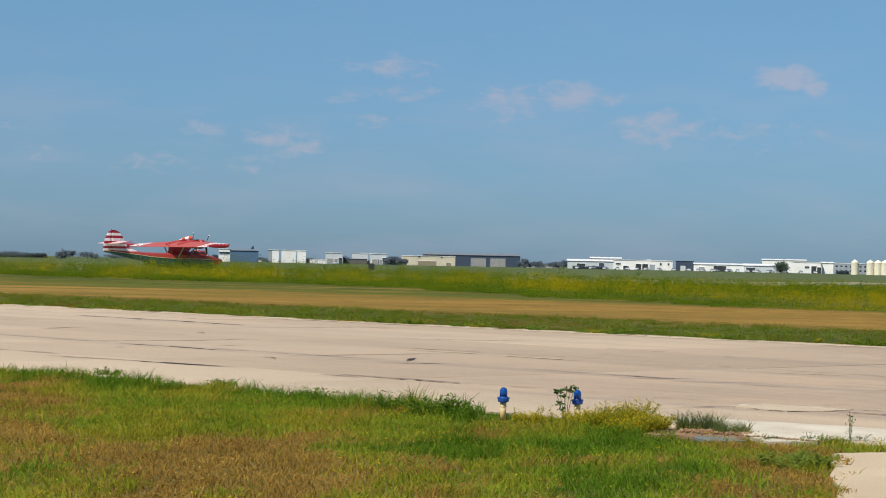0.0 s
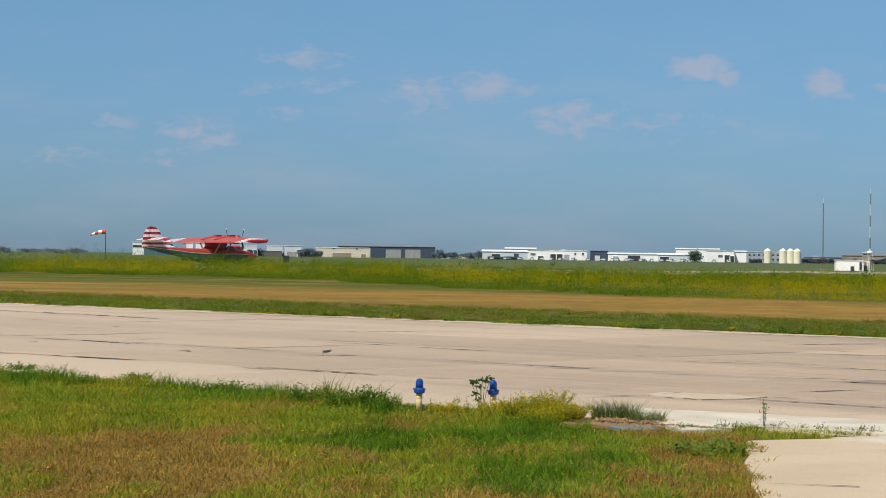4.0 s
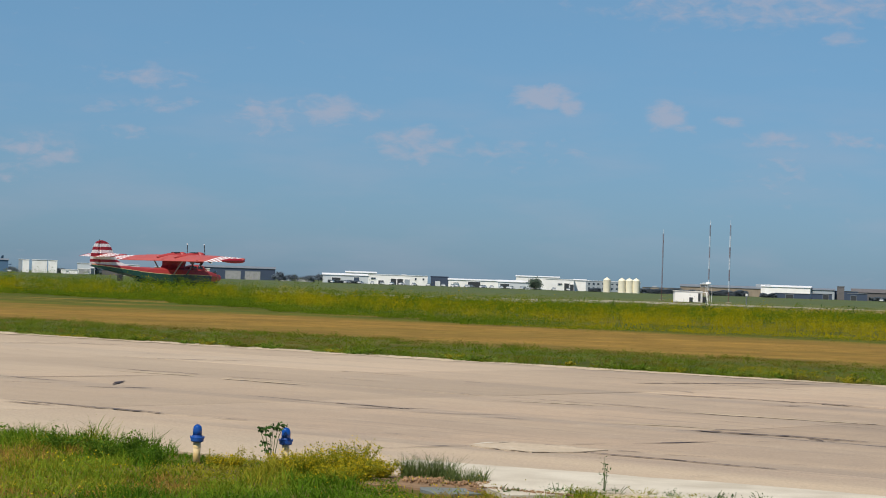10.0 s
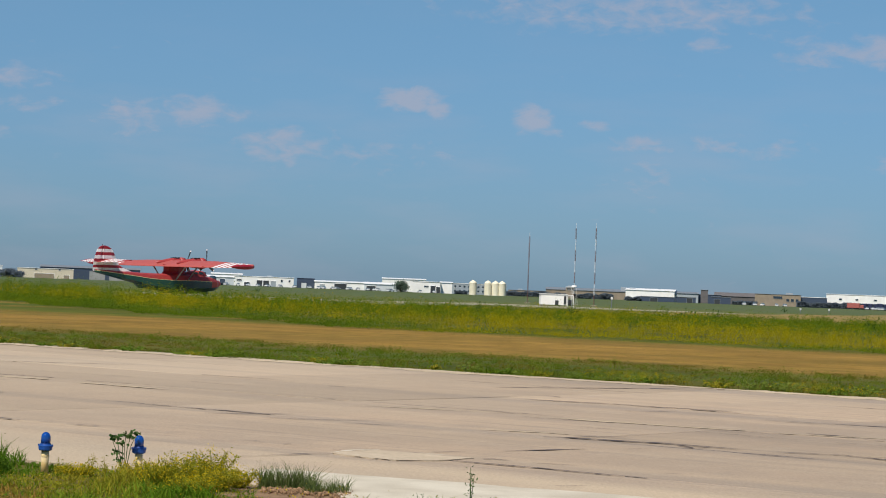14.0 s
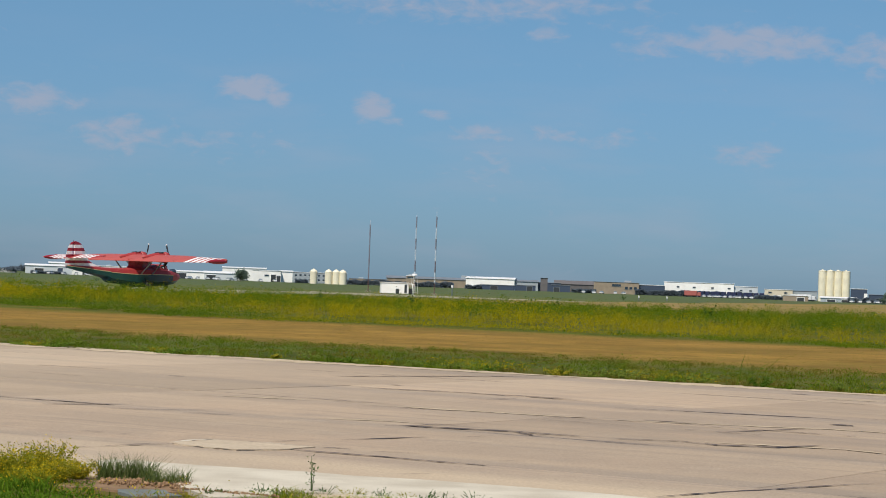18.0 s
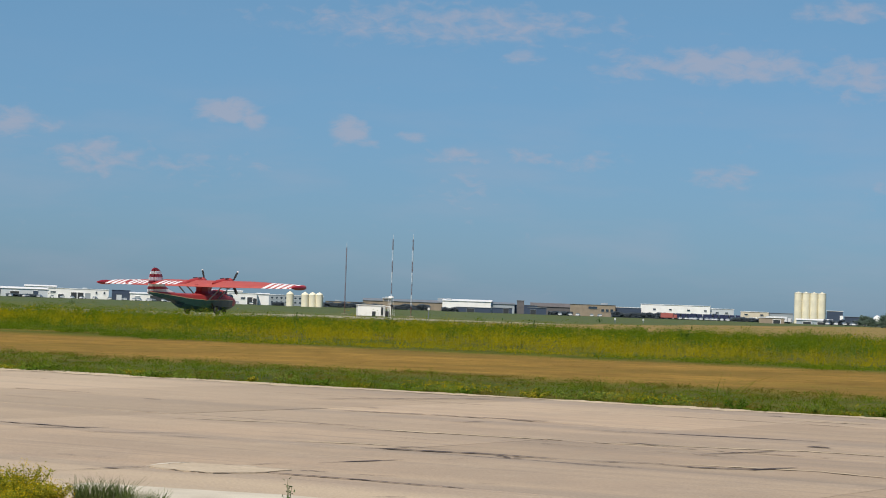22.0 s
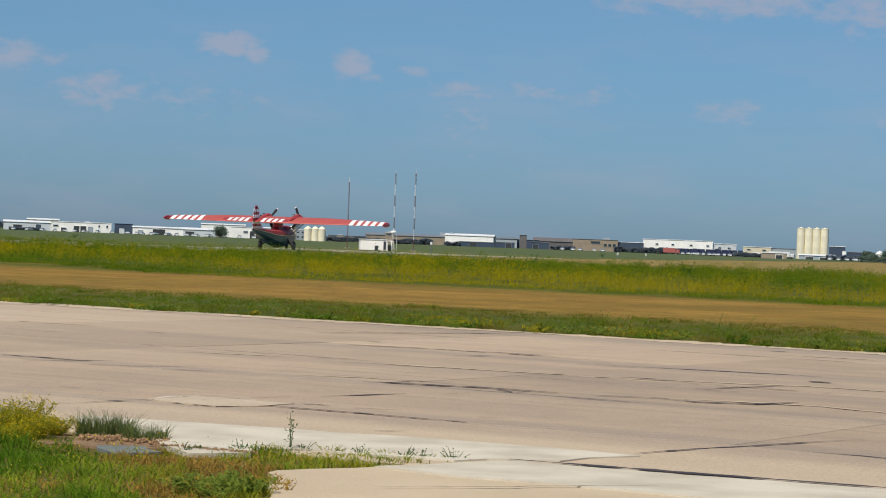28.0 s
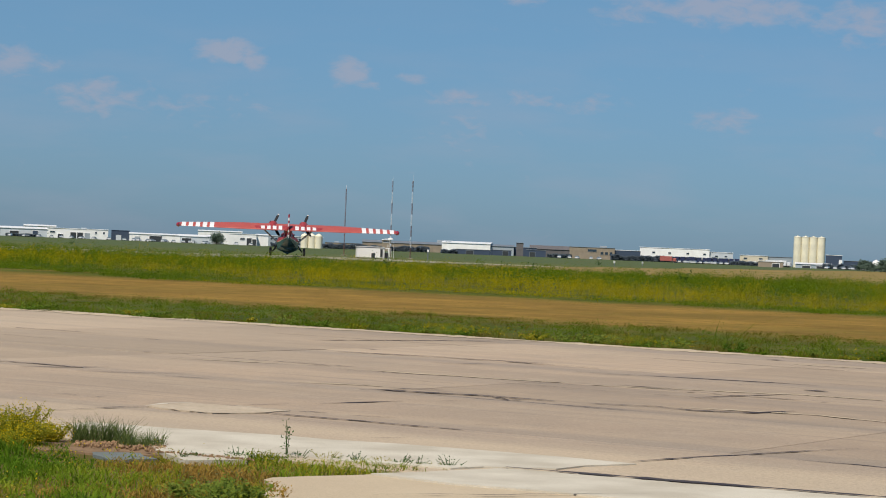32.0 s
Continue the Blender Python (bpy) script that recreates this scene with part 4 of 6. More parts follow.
wing = part("wing", loft(B(), [wing_at(y) for y in span], mats=wing_paint), [SALMON, WHITE], aircraft, "long red parasol wing with white-striped tips", True)
for s in (-1, 1):
    for y in (s * 8.6, s * 11.6, s * 14.2):
        part("aileron_hinge", box(B(), wing_at(y)[6].x + 0.55, y, wing_at(y)[6].z + 0.12, 0.5, 0.06, 0.12), SALMON, wing)
    tf = part("wing_tip_float", spun(B(), [(0.02, 1.95), (0.16, 1.8), (0.27, 1.3), (0.32, 0.5), (0.28, -0.5), (0.16, -1.3), (0.02, -1.75)], 14, "X", (-0.95, s * 15.62, 3.95)), CRIMSON, aircraft, "retracted red float forming the wing tip", True)
    bm = B()
    spun(bm, [(0.02, 3.55), (0.5, 3.5), (0.62, 3.3), (0.68, 2.8), (0.66, 2.2), (0.5, 0.9), (0.22, -0.4), (0.02, -0.9)], 16, "X", (-0.3, s * 2.2, 4.25))
    nac = part("nacelle", bm, RED, aircraft, "red engine nacelle", True)
    bm = B()
    spun(bm, [(0.40, 3.62), (0.66, 3.56), (0.72, 3.25), (0.72, 2.75)], 18, "X", (-0.3, s * 2.2, 4.25))
    part("cowling", bm, RED, nac, smooth=True)
    bm = B()
    spun(bm, [(0.1, 3.74), (0.16, 3.7), (0.5, 3.64), (0.5, 3.5)], 14, "X", (-0.3, s * 2.2, 4.25))
    part("engine_face", bm, DARKMETAL, nac)
    for k in (-1, 1):
        bm = B()
        tube(bm, (2.3, s * 2.2 + k * 0.35, 4.92), (1.4, s * 2.2 + k * 0.40, 4.86), 0.05, seg=8)
        part("exhaust_stack", bm, DARKMETAL, nac, "sooty exhaust pipe")
    for x0, x1 in ((1.3, 1.25), (-0.7, -0.6)):
        bm = B()
        tube(bm, (x0, s * 1.45, 1.95), (x1, s * 3.7, 3.95), 0.085, seg=8)
        part("wing_strut", bm, STEEL, aircraft)
    # undercarriage
    bm = B()
    spun(bm, [(0.25, -0.17), (0.5, -0.19), (0.6, -0.1), (0.62, 0), (0.6, 0.1), (0.5, 0.19), (0.25, 0.17)], 20, "Y", (0, s * 2.4, 0.62))
    wheel = part("main_wheel", bm, BLACK, aircraft, "large black main tyre", True)
    bm = B()
    spun(bm, [(0.05, -0.2), (0.26, -0.14), (0.26, 0.14), (0.05, 0.2)], 12, "Y", (0, s * 2.4, 0.62))
    part("wheel_hub", bm, STEEL, wheel)
    bm = B()
    tube(bm, (0, s * 1.35, 1.75), (0, s * 2.12, 0.62), 0.09, seg=8)
    leg = part("gear_leg", bm, DARKMETAL, aircraft)
    for k in (-0.5, 0.5):
        part("gear_brace", tube(B(), (k, s * 1.35, 1.3), (0, s * 2.1, 0.7), 0.06, seg=8), DARKMETAL, leg)
    # tailplane half with painted bands
    ys = [0.1, 0.6] + [0.9 + 0.8 * (i // 2) + 0.5 * (i % 2) for i in range(8)] + [4.2, 4.5, 4.64, 4.68]

    def tail_at(y):
        k = y / 4.68
        c = 2.95 - 1.1 * k
        q = math.sqrt(max(0.05, 1 - max(0, (y - 4.2) / 0.5) ** 2)) if y > 4.2 else 1
        return foil(s * y, -9.2 - 0.45 * k, c * q, 0.24 * max(0.4, 1 - 0.5 * k), 4.28, (0.15, -10.4))

    part("tailplane", loft(B(), [tail_at(y) for y in ys], mats=lambda i, j: 1 if 2 <= i <= 8 and i % 2 == 0 else 0), [RED, WHITE], aircraft, "tailplane in red and white stripes", True)


def fin_edge(z):
    zs = (2.9, 3.15, 3.6, 4.3, 5.3, 5.75, 6.0, 6.15)
    return (float(np.interp(z, zs, (-6.2, -7.2, -8.3, -8.75, -9.25, -9.6, -9.95, -10.5))),
            float(np.interp(z, zs, (-12.3, -12.35, -12.3, -12.2, -11.9, -11.65, -11.4, -10.9))))


BANDS = [2.9, 2.97, 3.37, 3.72, 4.1, 4.5, 4.92, 5.32, 5.72]      # red from even edges up, white from odd ones
levels = sorted(BANDS + [5.62, 5.88, 6.02, 6.11, 6.15])


def fin_ring(z, a, b, t0, t1):
    return [Vector((a, 0, z)), Vector((a + (b - a) * 0.35, t0, z)), Vector((b, t1, z)), Vector((b, -t1, z)), Vector((a + (b - a) * 0.35, -t0, z))]


def band(i, j):
    z = (levels[i] + levels[i + 1]) / 2
    return (sum(z > e for e in BANDS) + 1) % 2


HINGE = -10.85
part("fin", loft(B(), [fin_ring(z, fin_edge(z)[0], HINGE, 0.17 - 0.02 * (z - 2.9), 0.12) for z in levels], mats=band), [CRIMSON, WHITE], aircraft, "fin in red and white bands")
part("rudder", loft(B(), [fin_ring(z, HINGE - 0.03, fin_edge(z)[1], 0.10, 0.02) for z in levels], mats=band), [CRIMSON, WHITE], aircraft, "rudder in red and white bands")
part("aerial_mast", tube(B(), (2.0, 0, 3.2), (2.0, 0, 3.9), 0.03, seg=6), DARKMETAL, aircraft)
part("tail_light", tube(B(), (-11.0, 0, 6.1), (-11.0, 0, 6.3), 0.04, 0.02, seg=6), DARKMETAL, aircraft)
bm = B()
spun(bm, [(0.12, -0.11), (0.32, -0.12), (0.38, 0), (0.32, 0.12), (0.12, 0.11)], 16, "Y", (5.2, 0, 0.38))
nose_wheel = part("nose_wheel", bm, BLACK, aircraft, "small black nose tyre", True)
bm = B()
tube(bm, (5.0, 0, 1.0), (5.2, 0, 0.38), 0.07, seg=8)
part("nose_leg", bm, STEEL, aircraft)


def propeller(y):
    prop = thing("propeller", "", "")
    prop.parent = aircraft
    prop.matrix_basis = pose(3.65, y, 4.25)
    part("spinner", spun(B(), [(0.02, 0.28), (0.12, 0.2), (0.16, 0), (0.14, -0.25)], 12, "X"), STEEL, prop, smooth=True)
    for k in range(3):
        rings = []
        for r, c, t in ((0.15, 0.10, 0.09), (0.5, 0.30, 0.08), (1.0, 0.42, 0.06), (1.5, 0.38, 0.045), (1.74, 0.24, 0.03)):
            tw = radians(30 - 11 * r)
            rings.append([Vector((c * a * math.sin(tw) + t * b * math.cos(tw), c * a * math.cos(tw) - t * b * math.sin(tw), r)) for a, b in ((0.5, 0), (0, 0.5), (-0.5, 0), (0, -0.5))])
        bm = loft(B(), rings)
        box(bm, 0, 0, 1.77, 0.04, 0.24, 0.14, mat=1)
        blade = part("blade", bm, [BLACK, WHITE], prop)
        blade.matrix_basis = Matrix.Rotation(radians(120 * k), 4, "X")
    return prop


PROPS = [propeller(-2.2), propeller(2.2)]

# ---- grass and weeds ----
rng = np.random.default_rng(7)


def blades(name, xy, height, width, material, label, category, lean=0.45, base=-0.03, parts=2):
    """Tapered blades at the given ground points, each bent to a side."""
    k = len(xy)
    h = np.asarray(height) * np.ones(k)
    w = np.asarray(width) * np.ones(k)
    a, b = rng.uniform(0, 2 * np.pi, k), rng.uniform(0, 2 * np.pi, k)
    side = np.stack([np.cos(a), np.sin(a), np.zeros(k)], 1) * (w / 2)[:, None]
    bend = np.stack([np.cos(b), np.sin(b), np.zeros(k)], 1) * (h * rng.uniform(0.1, 1.0, k) * lean)[:, None]
    root = np.concatenate([xy, np.full((k, 1), base)], 1)
    mid = root + bend * 0.35 + np.stack([np.zeros(k), np.zeros(k), h * 0.6], 1)
    tip = root + bend + np.stack([np.zeros(k), np.zeros(k), h], 1)
    v = np.stack([root - side, root + side, mid + side * 0.7, mid - side * 0.7, tip], 1).reshape(-1, 3)
    o = (np.arange(k) * 5)[:, None]
    f = np.concatenate([o + [0, 1, 2], o + [0, 2, 3], o + [3, 2, 4]])
    return soup(name, v, f, material, label, category)


def leaves(name, centres, size, material, label, category, flat=0.6, parent=None, kind="stuff", level=0.0):
    """Small four-cornered leaves or petals turned all ways."""
    c = np.asarray(centres)
    k = len(c)
    s = np.asarray(size) * np.ones(k)
    a = rng.normal(size=(k, 3))
    a /= np.linalg.norm(a, axis=1)[:, None]
    b = np.cross(a, rng.normal(size=(k, 3)))
    b /= np.linalg.norm(b, axis=1)[:, None]
    a, b = a * s[:, None] * [1, 1, 1 - level], b * (s * flat)[:, None] * [1, 1, 1 - level]
    v = np.stack([c - a, c - b, c + a, c + b], 1).reshape(-1, 3)
    f = (np.arange(k) * 4)[:, None] + [0, 1, 2, 3]
    return soup(name, v, f, material, label, category, kind, parent)


def unxy(u, n_):
    return np.stack([u * UX + n_ * NX, u * UY + n_ * NY], 1)


def patchy(xy, scale, seed=0.0):
    return np.array([noise.noise(Vector((x * scale + seed, y * scale - seed, seed))) for x, y in xy])


def near_points(k):
    """Ground this side of the taxiway and left of the connector."""
    x, y = rng.uniform(-17, 2.2, k), rng.uniform(8.5, 33, k)
    n_ = x * NX + y * NY
    ok = (n_ < NEAR + 0.03 * np.sin(x * 9) + np.where(x < 0.2, 0.12 * np.sin(x * 2.3), np.minimum((x - 0.2) * 0.3, 0.42))) & (np.abs(np.arctan2(x + 0.8, y + 5) + 0.12) < 0.40)
    ok &= (x < 0.31 + 0.09 * np.sin(y * 5) * (y < 16.2) + 0.10 * rng.uniform(-1, 1, k) * (y < 16.2)) | ((y > 16.45 + (x - 0.34) * 0.6) & (x < 2.05))
    ok &= ~((x > -1.22) & (x < -0.45) & (y > 17.95) & (y < 19.1) & (n_ > 13.6) & (rng.uniform(0, 1, k) < 0.93))
    ok &= ~((x > -1.2) & (x < 0.2) & (y > 17.45 + 1.1 * np.maximum(0, -0.95 - x)) & (rng.uniform(0, 1, k) < 0.9))
    p = np.stack([x, y], 1)[ok]
    return p[np.argsort(p[:, 0])]


P = near_points(460000)
nn = P[:, 0] * NX + P[:, 1] * NY
deep = P * [1.0, 0.4]
dry = 1.1 * patchy(deep, 0.6, 3.1) + 0.6 * patchy(deep, 2.1, 9.0) + 0.25 * patchy(deep, 6.0, 13.0) + np.clip((11.8 - nn) * 0.13, -0.35, 0.24) + np.where(P[:, 0] > -0.95, 0.14, 0) + np.where((P[:, 0] > -0.3) & (P[:, 1] > 16.2), 0.4, 0) - np.where((P[:, 0] < -1.0) & (P[:, 0] > -2.6) & (nn > 11.9), 0.3, 0)


def spread(p, x, y, rx, ry):
    return np.exp(-((p[:, 0] - x) / rx) ** 2 - ((p[:, 1] - y) / ry) ** 2)


ragged = P + np.stack([0.6 * patchy(deep, 1.1, 61.0), 1.6 * patchy(deep, 1.1, 71.0)], 1)
dry += 0.42 * spread(ragged, -4.4, 13.2, 1.5, 1.5) + 0.3 * spread(ragged, 0.05, 14.6, 0.7, 1.9) - 0.75 * spread(ragged, -2.9, 15.6, 1.5, 1.3) - 0.6 * spread(ragged, -1.4, 12.8, 0.8, 1.8) - 0.9 * spread(P, -1.65, 16.9, 0.6, 1.3) + 0.5 * spread(P, -0.35, 16.2, 0.55, 1.2) - 0.5 * spread(ragged, -6.5, 18.4, 2.4, 1.5) + 0.35 * spread(ragged, -7.5, 15.6, 1.3, 0.8)
lush = patchy(deep, 0.9, 21.0) + 0.4 * patchy(deep, 3.0, 25.0) + 0.5 * spread(ragged, -2.7, 15.8, 1.6, 1.5) + 0.6 * spread(ragged, -1.4, 12.8, 0.8, 1.8) + 0.9 * spread(P, -1.65, 16.9, 0.6, 1.3) - 0.4 * spread(ragged, -9.3, 21.6, 1.6, 1.0) - 0.35 * spread(ragged, -6.8, 15.0, 1.0, 0.8)
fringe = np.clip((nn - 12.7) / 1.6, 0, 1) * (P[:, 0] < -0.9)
u01 = rng.uniform(0, 1, len(P))
is_dry = (dry + (u01 - 0.5) * 0.6 > 0.10) & (fringe < 0.75)
is_yel = ~is_dry & (lush + (rng.uniform(0, 1, len(P)) - 0.5) * 0.9 < 0.09 - 0.3 * fringe + 0.4 * ((P[:, 0] > -2.6) & (P[:, 0] < -1.3) & (P[:, 1] > 18.1)))
is_grn = ~is_dry & ~is_yel
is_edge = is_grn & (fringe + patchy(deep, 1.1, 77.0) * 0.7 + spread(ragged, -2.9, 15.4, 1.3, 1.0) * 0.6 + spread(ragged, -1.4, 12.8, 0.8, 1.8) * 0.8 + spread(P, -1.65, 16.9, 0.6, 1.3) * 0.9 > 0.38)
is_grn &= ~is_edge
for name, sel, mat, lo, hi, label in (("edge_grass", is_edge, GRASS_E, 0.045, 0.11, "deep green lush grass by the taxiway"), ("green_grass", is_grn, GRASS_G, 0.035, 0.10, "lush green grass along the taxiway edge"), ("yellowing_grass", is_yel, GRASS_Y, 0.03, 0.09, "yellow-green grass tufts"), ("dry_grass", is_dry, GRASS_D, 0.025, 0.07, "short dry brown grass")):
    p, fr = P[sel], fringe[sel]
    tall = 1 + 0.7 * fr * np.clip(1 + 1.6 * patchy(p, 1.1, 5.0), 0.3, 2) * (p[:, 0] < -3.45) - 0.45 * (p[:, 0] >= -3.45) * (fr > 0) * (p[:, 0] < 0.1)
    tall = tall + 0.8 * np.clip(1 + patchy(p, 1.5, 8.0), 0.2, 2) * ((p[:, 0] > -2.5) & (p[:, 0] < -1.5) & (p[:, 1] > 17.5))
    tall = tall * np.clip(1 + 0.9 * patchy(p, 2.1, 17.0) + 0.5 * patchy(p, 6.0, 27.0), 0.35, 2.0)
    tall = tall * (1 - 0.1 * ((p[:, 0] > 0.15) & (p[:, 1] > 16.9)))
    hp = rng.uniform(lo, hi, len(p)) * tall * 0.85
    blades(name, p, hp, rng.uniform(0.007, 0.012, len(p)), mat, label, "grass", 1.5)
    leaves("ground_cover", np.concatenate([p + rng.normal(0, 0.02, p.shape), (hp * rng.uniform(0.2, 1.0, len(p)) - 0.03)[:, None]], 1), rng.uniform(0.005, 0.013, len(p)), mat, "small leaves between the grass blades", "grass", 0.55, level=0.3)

# small yellow flowers low in the grass
q = near_points(40000)
fl = patchy(q, 0.8, 40.0) + 0.4 * patchy(q, 3.0, 2.0) + 0.5 * spread(q, -9.3, 21.8, 1.8, 0.9) + 0.45 * spread(q, -7.0, 15.2, 1.0, 0.9) + 0.4 * spread(q, -5.6, 17.6, 0.9, 0.6) + 0.35 * spread(q, -3.9, 18.4, 0.8, 0.5) + 0.3 * spread(q, -1.4, 15.4, 0.9, 0.6) + 0.25 * ((q[:, 0] > -2.2) & (q[:, 0] < -0.3) & (q[:, 1] > 16.4))
q = q[(fl + rng.uniform(-0.25, 0.25, len(q)) > 0.36) & (q[:, 0] * NX + q[:, 1] * NY < 14.0)]
leaves("yellow_flowers", np.concatenate([q, rng.uniform(0.05, 0.17, (len(q), 1))], 1), rng.uniform(0.005, 0.011, len(q)), FLOWER, "small yellow wild flowers in the grass", "flowers")


def clump(name, x, y, rx, ry, h, count, leaf, mat, label, category="weed", stems=14):
    """A leafy weed: stems that fan out from one root, and leaves along them."""
    ob = thing(name, label, category, pose(x, y, -0.03))
    bm = B()
    cs = []
    for i in range(stems):
        a, r = rng.uniform(0, 6.283), math.sqrt(rng.uniform(0, 1))
        tip = Vector((math.cos(a) * r * rx, math.sin(a) * r * ry, h * rng.uniform(0.55, 1.0) * (1 - 0.35 * r)))
        tube(bm, (tip.x * 0.12, tip.y * 0.12, 0), tip, 0.004, 0.0015, 4, False)
        for k in range(max(1, count // stems)):
            f = rng.uniform(0.25, 1.02)
            cs.append((tip.x * f + rng.normal(0, 0.02), tip.y * f + rng.normal(0, 0.02), tip.z * f + rng.normal(0, 0.012)))
    tagged(part("stem", bm, mat, ob), kind="stuff")
    leaves("foliage", cs, rng.uniform(leaf * 0.6, leaf * 1.3, len(cs)), mat, "", "", 0.45, ob, "stuff", 0.3)
    return ob


for x, y, r, h in ((-4.0, 19.75, 0.30, 0.26), (-3.55, 19.45, 0.22, 0.2), (-4.6, 20.6, 0.25, 0.22), (-5.6, 21.5, 0.3, 0.22), (-7.4, 24.0, 0.3, 0.13), (-9.6, 26.0, 0.35, 0.13), (-3.75, 19.9, 0.16, 0.28)):
    clump("leafy_weed", x, y, r, r * 0.8, h * 1.15, 560, 0.02, WEED_L, "bushy green broad-leaved weed at the taxiway edge", stems=22)
for i in range(22):
    c = un(-16.0 - 0.95 * i + rng.uniform(-0.3, 0.3), 14.15 + rng.uniform(-0.35, 0.2))
    clump("leafy_weed", c.x, c.y, rng.uniform(0.18, 0.34), 0.2, rng.uniform(0.08, 0.16), 330, 0.02, WEED_L, "bright leafy weed along the near taxiway edge", stems=18)
for x, y, r, h in ((-1.66, 19.0, 0.26, 0.33), (-1.95, 19.2, 0.30, 0.26), (-2.3, 19.4, 0.26, 0.17), (-1.4, 18.8, 0.2, 0.2), (-2.85, 19.5, 0.22, 0.11), (-1.8, 18.7, 0.28, 0.26), (-1.55, 18.45, 0.26, 0.22), (-2.05, 18.85, 0.26, 0.2), (-1.75, 18.2, 0.25, 0.17)):
    h *= 1.2
    ob = clump("yellow_bush", x, y, r, r * 0.7, h, int(h * 6500), 0.012, GRASS_Y, "yellow-flowering bushy weed beside the edge lights", stems=26)
    ang, rad = rng.uniform(0, 6.283, 420), r * 0.9 * np.sqrt(rng.uniform(0, 1, 420))
    c = np.stack([rad * np.cos(ang), rad * 0.7 * np.sin(ang), h * rng.uniform(0.3, 1.0, 420) * (1 - 0.4 * rad / r)], 1)
    leaves("blossom", c, rng.uniform(0.004, 0.009, 420), FLOWER, "yellow blossoms", "", 0.8, ob, "stuff")
for x, y, h in ((-1.58, 18.95, 0.47), (-1.7, 19.0, 0.42), (-2.75, 19.55, 0.30), (-2.62, 19.6, 0.24), (-3.02, 19.5, 0.2), (-1.9, 19.2, 0.34), (-2.15, 19.3, 0.27)):
    clump("seed_stalk", x, y, 0.06, 0.05, h, 70, 0.014, GRASS_Y, "thin upright seeding weed stalk", stems=4)
for x0, x1, y0, y1, k in ((-1.25, -0.8, 18.75, 19.0, 560), (-0.85, -0.5, 18.4, 18.7, 300)):
    p = np.stack([rng.uniform(x0, x1, k), rng.uniform(y0, y1, k)], 1)
    blades("grass_tuft", np.concatenate([p, p + 0.02]), rng.uniform(0.06, 0.24 if k > 350 else 0.17, 2 * k) * rng.uniform(0.7, 1.2, 2 * k), 0.006, TUFT, "upright blue-green grass tuft on the pavement edge", "grass", 1.0)
tall_weed = clump("tall_weed", 0.5, 18.05, 0.04, 0.03, 0.44, 55, 0.017, WEED_G, "tall thin dark weed stalk", stems=3)
for i in range(18):
    f = i / 17
    x, y = -0.5 + 2.4 * f + rng.normal(0, 0.05), 17.5 + 0.42 * math.sin(3.1 * f ** 0.8) + rng.normal(0, 0.04)
    clump("low_weed", x, y, rng.uniform(0.07, 0.15), 0.08, rng.uniform(0.07, 0.14), 60, 0.012, WEED_G if i % 3 else GRASS_Y, "low dark-leaved weed at the concrete edge", stems=9)
for x, y, r in ((-0.25, 15.0, 0.2), (0.02, 15.25, 0.2), (0.17, 14.95, 0.18), (-0.05, 14.75, 0.22)):
    clump("pale_weed", x, y, r, r * 0.8, 0.17, 420, 0.018, WEED_P, "pale green leafy ground weed", stems=20)
for x, y in ((0.30, 15.75), (0.36, 15.5), (0.40, 15.2)):
    clump("dried_weed", x, y, 0.13, 0.1, 0.10, 60, 0.012, GRASS_D, "dried weed creeping over the pavement edge", stems=9)
# the weed that hangs over one edge light
vine = thing("broad_leaf_weed", "dark lobed weed growing against a blue edge light", "weed", pose(-2.445, 19.92, -0.06))
tips = [(-0.17, 0, 0.34), (-0.12, -0.02, 0.22), (-0.05, 0.01, 0.375), (0.05, -0.01, 0.40), (-0.07, -0.02, 0.30), (-0.10, 0.0, 0.16), (0.0, -0.03, 0.37), (-0.13, 0.01, 0.35)]
bm = B()
for x, y, z in tips:
    tube(bm, (-0.05, 0, 0), (x * 0.6 - 0.03, y, z * 0.7), 0.005, 0.003, 4, False)
    tube(bm, (x * 0.6 - 0.03, y, z * 0.7), (x, y, z), 0.003, 0.002, 4, False)
tagged(part("stem", bm, WEED_G, vine), kind="stuff")
c = np.concatenate([rng.normal(0, 1, (13, 3)) * [0.026, 0.014, 0.012] + np.array(t_) for t_ in tips])
leaves("foliage", c, rng.uniform(0.014, 0.026, len(c)), WEED_G, "", "", 0.7, vine, "stuff")

# rubble by the grass edge
bm = B()
for i in range(620):
    x = rng.uniform(-1.2, -0.45) if i < 380 else rng.uniform(-0.62, 0.25)
    y = 18.6 - (x + 1.2) * 0.35 + rng.normal(0, 0.14) if i < 380 else 18.0 - (x + 0.6) * 0.6 + rng.normal(0, 0.035)
    s = rng.uniform(0.004, 0.014) * (rng.uniform(1, 2) if i < 380 else rng.uniform(0.5, 1.2))
    bmesh.ops.create_icosphere(bm, subdivisions=1, radius=s, matrix=Matrix.Translation((x, y, (0.0 if i < 380 else 0.012) + s * 0.3)) @ Euler(rng.uniform(0, 6, 3)).to_matrix().to_4x4() @ Matrix.Diagonal((1, 0.8, 0.6, 1)))
tagged(sheet("soil_patch", uneven([(-1.75, 19.1), (-0.7, 18.78), (-0.45, 18.4), (-0.45, 17.95), (-0.85, 17.75), (-1.25, 18.0), (-1.75, 18.4)], 0.12, 0.09, 6), -0.012, SOIL), "bare brown soil by the concrete edge", "soil", kind="stuff")
tagged(part("rubble", bm, STONE), "reddish broken stones by the concrete edge", "rubble", kind="stuff")

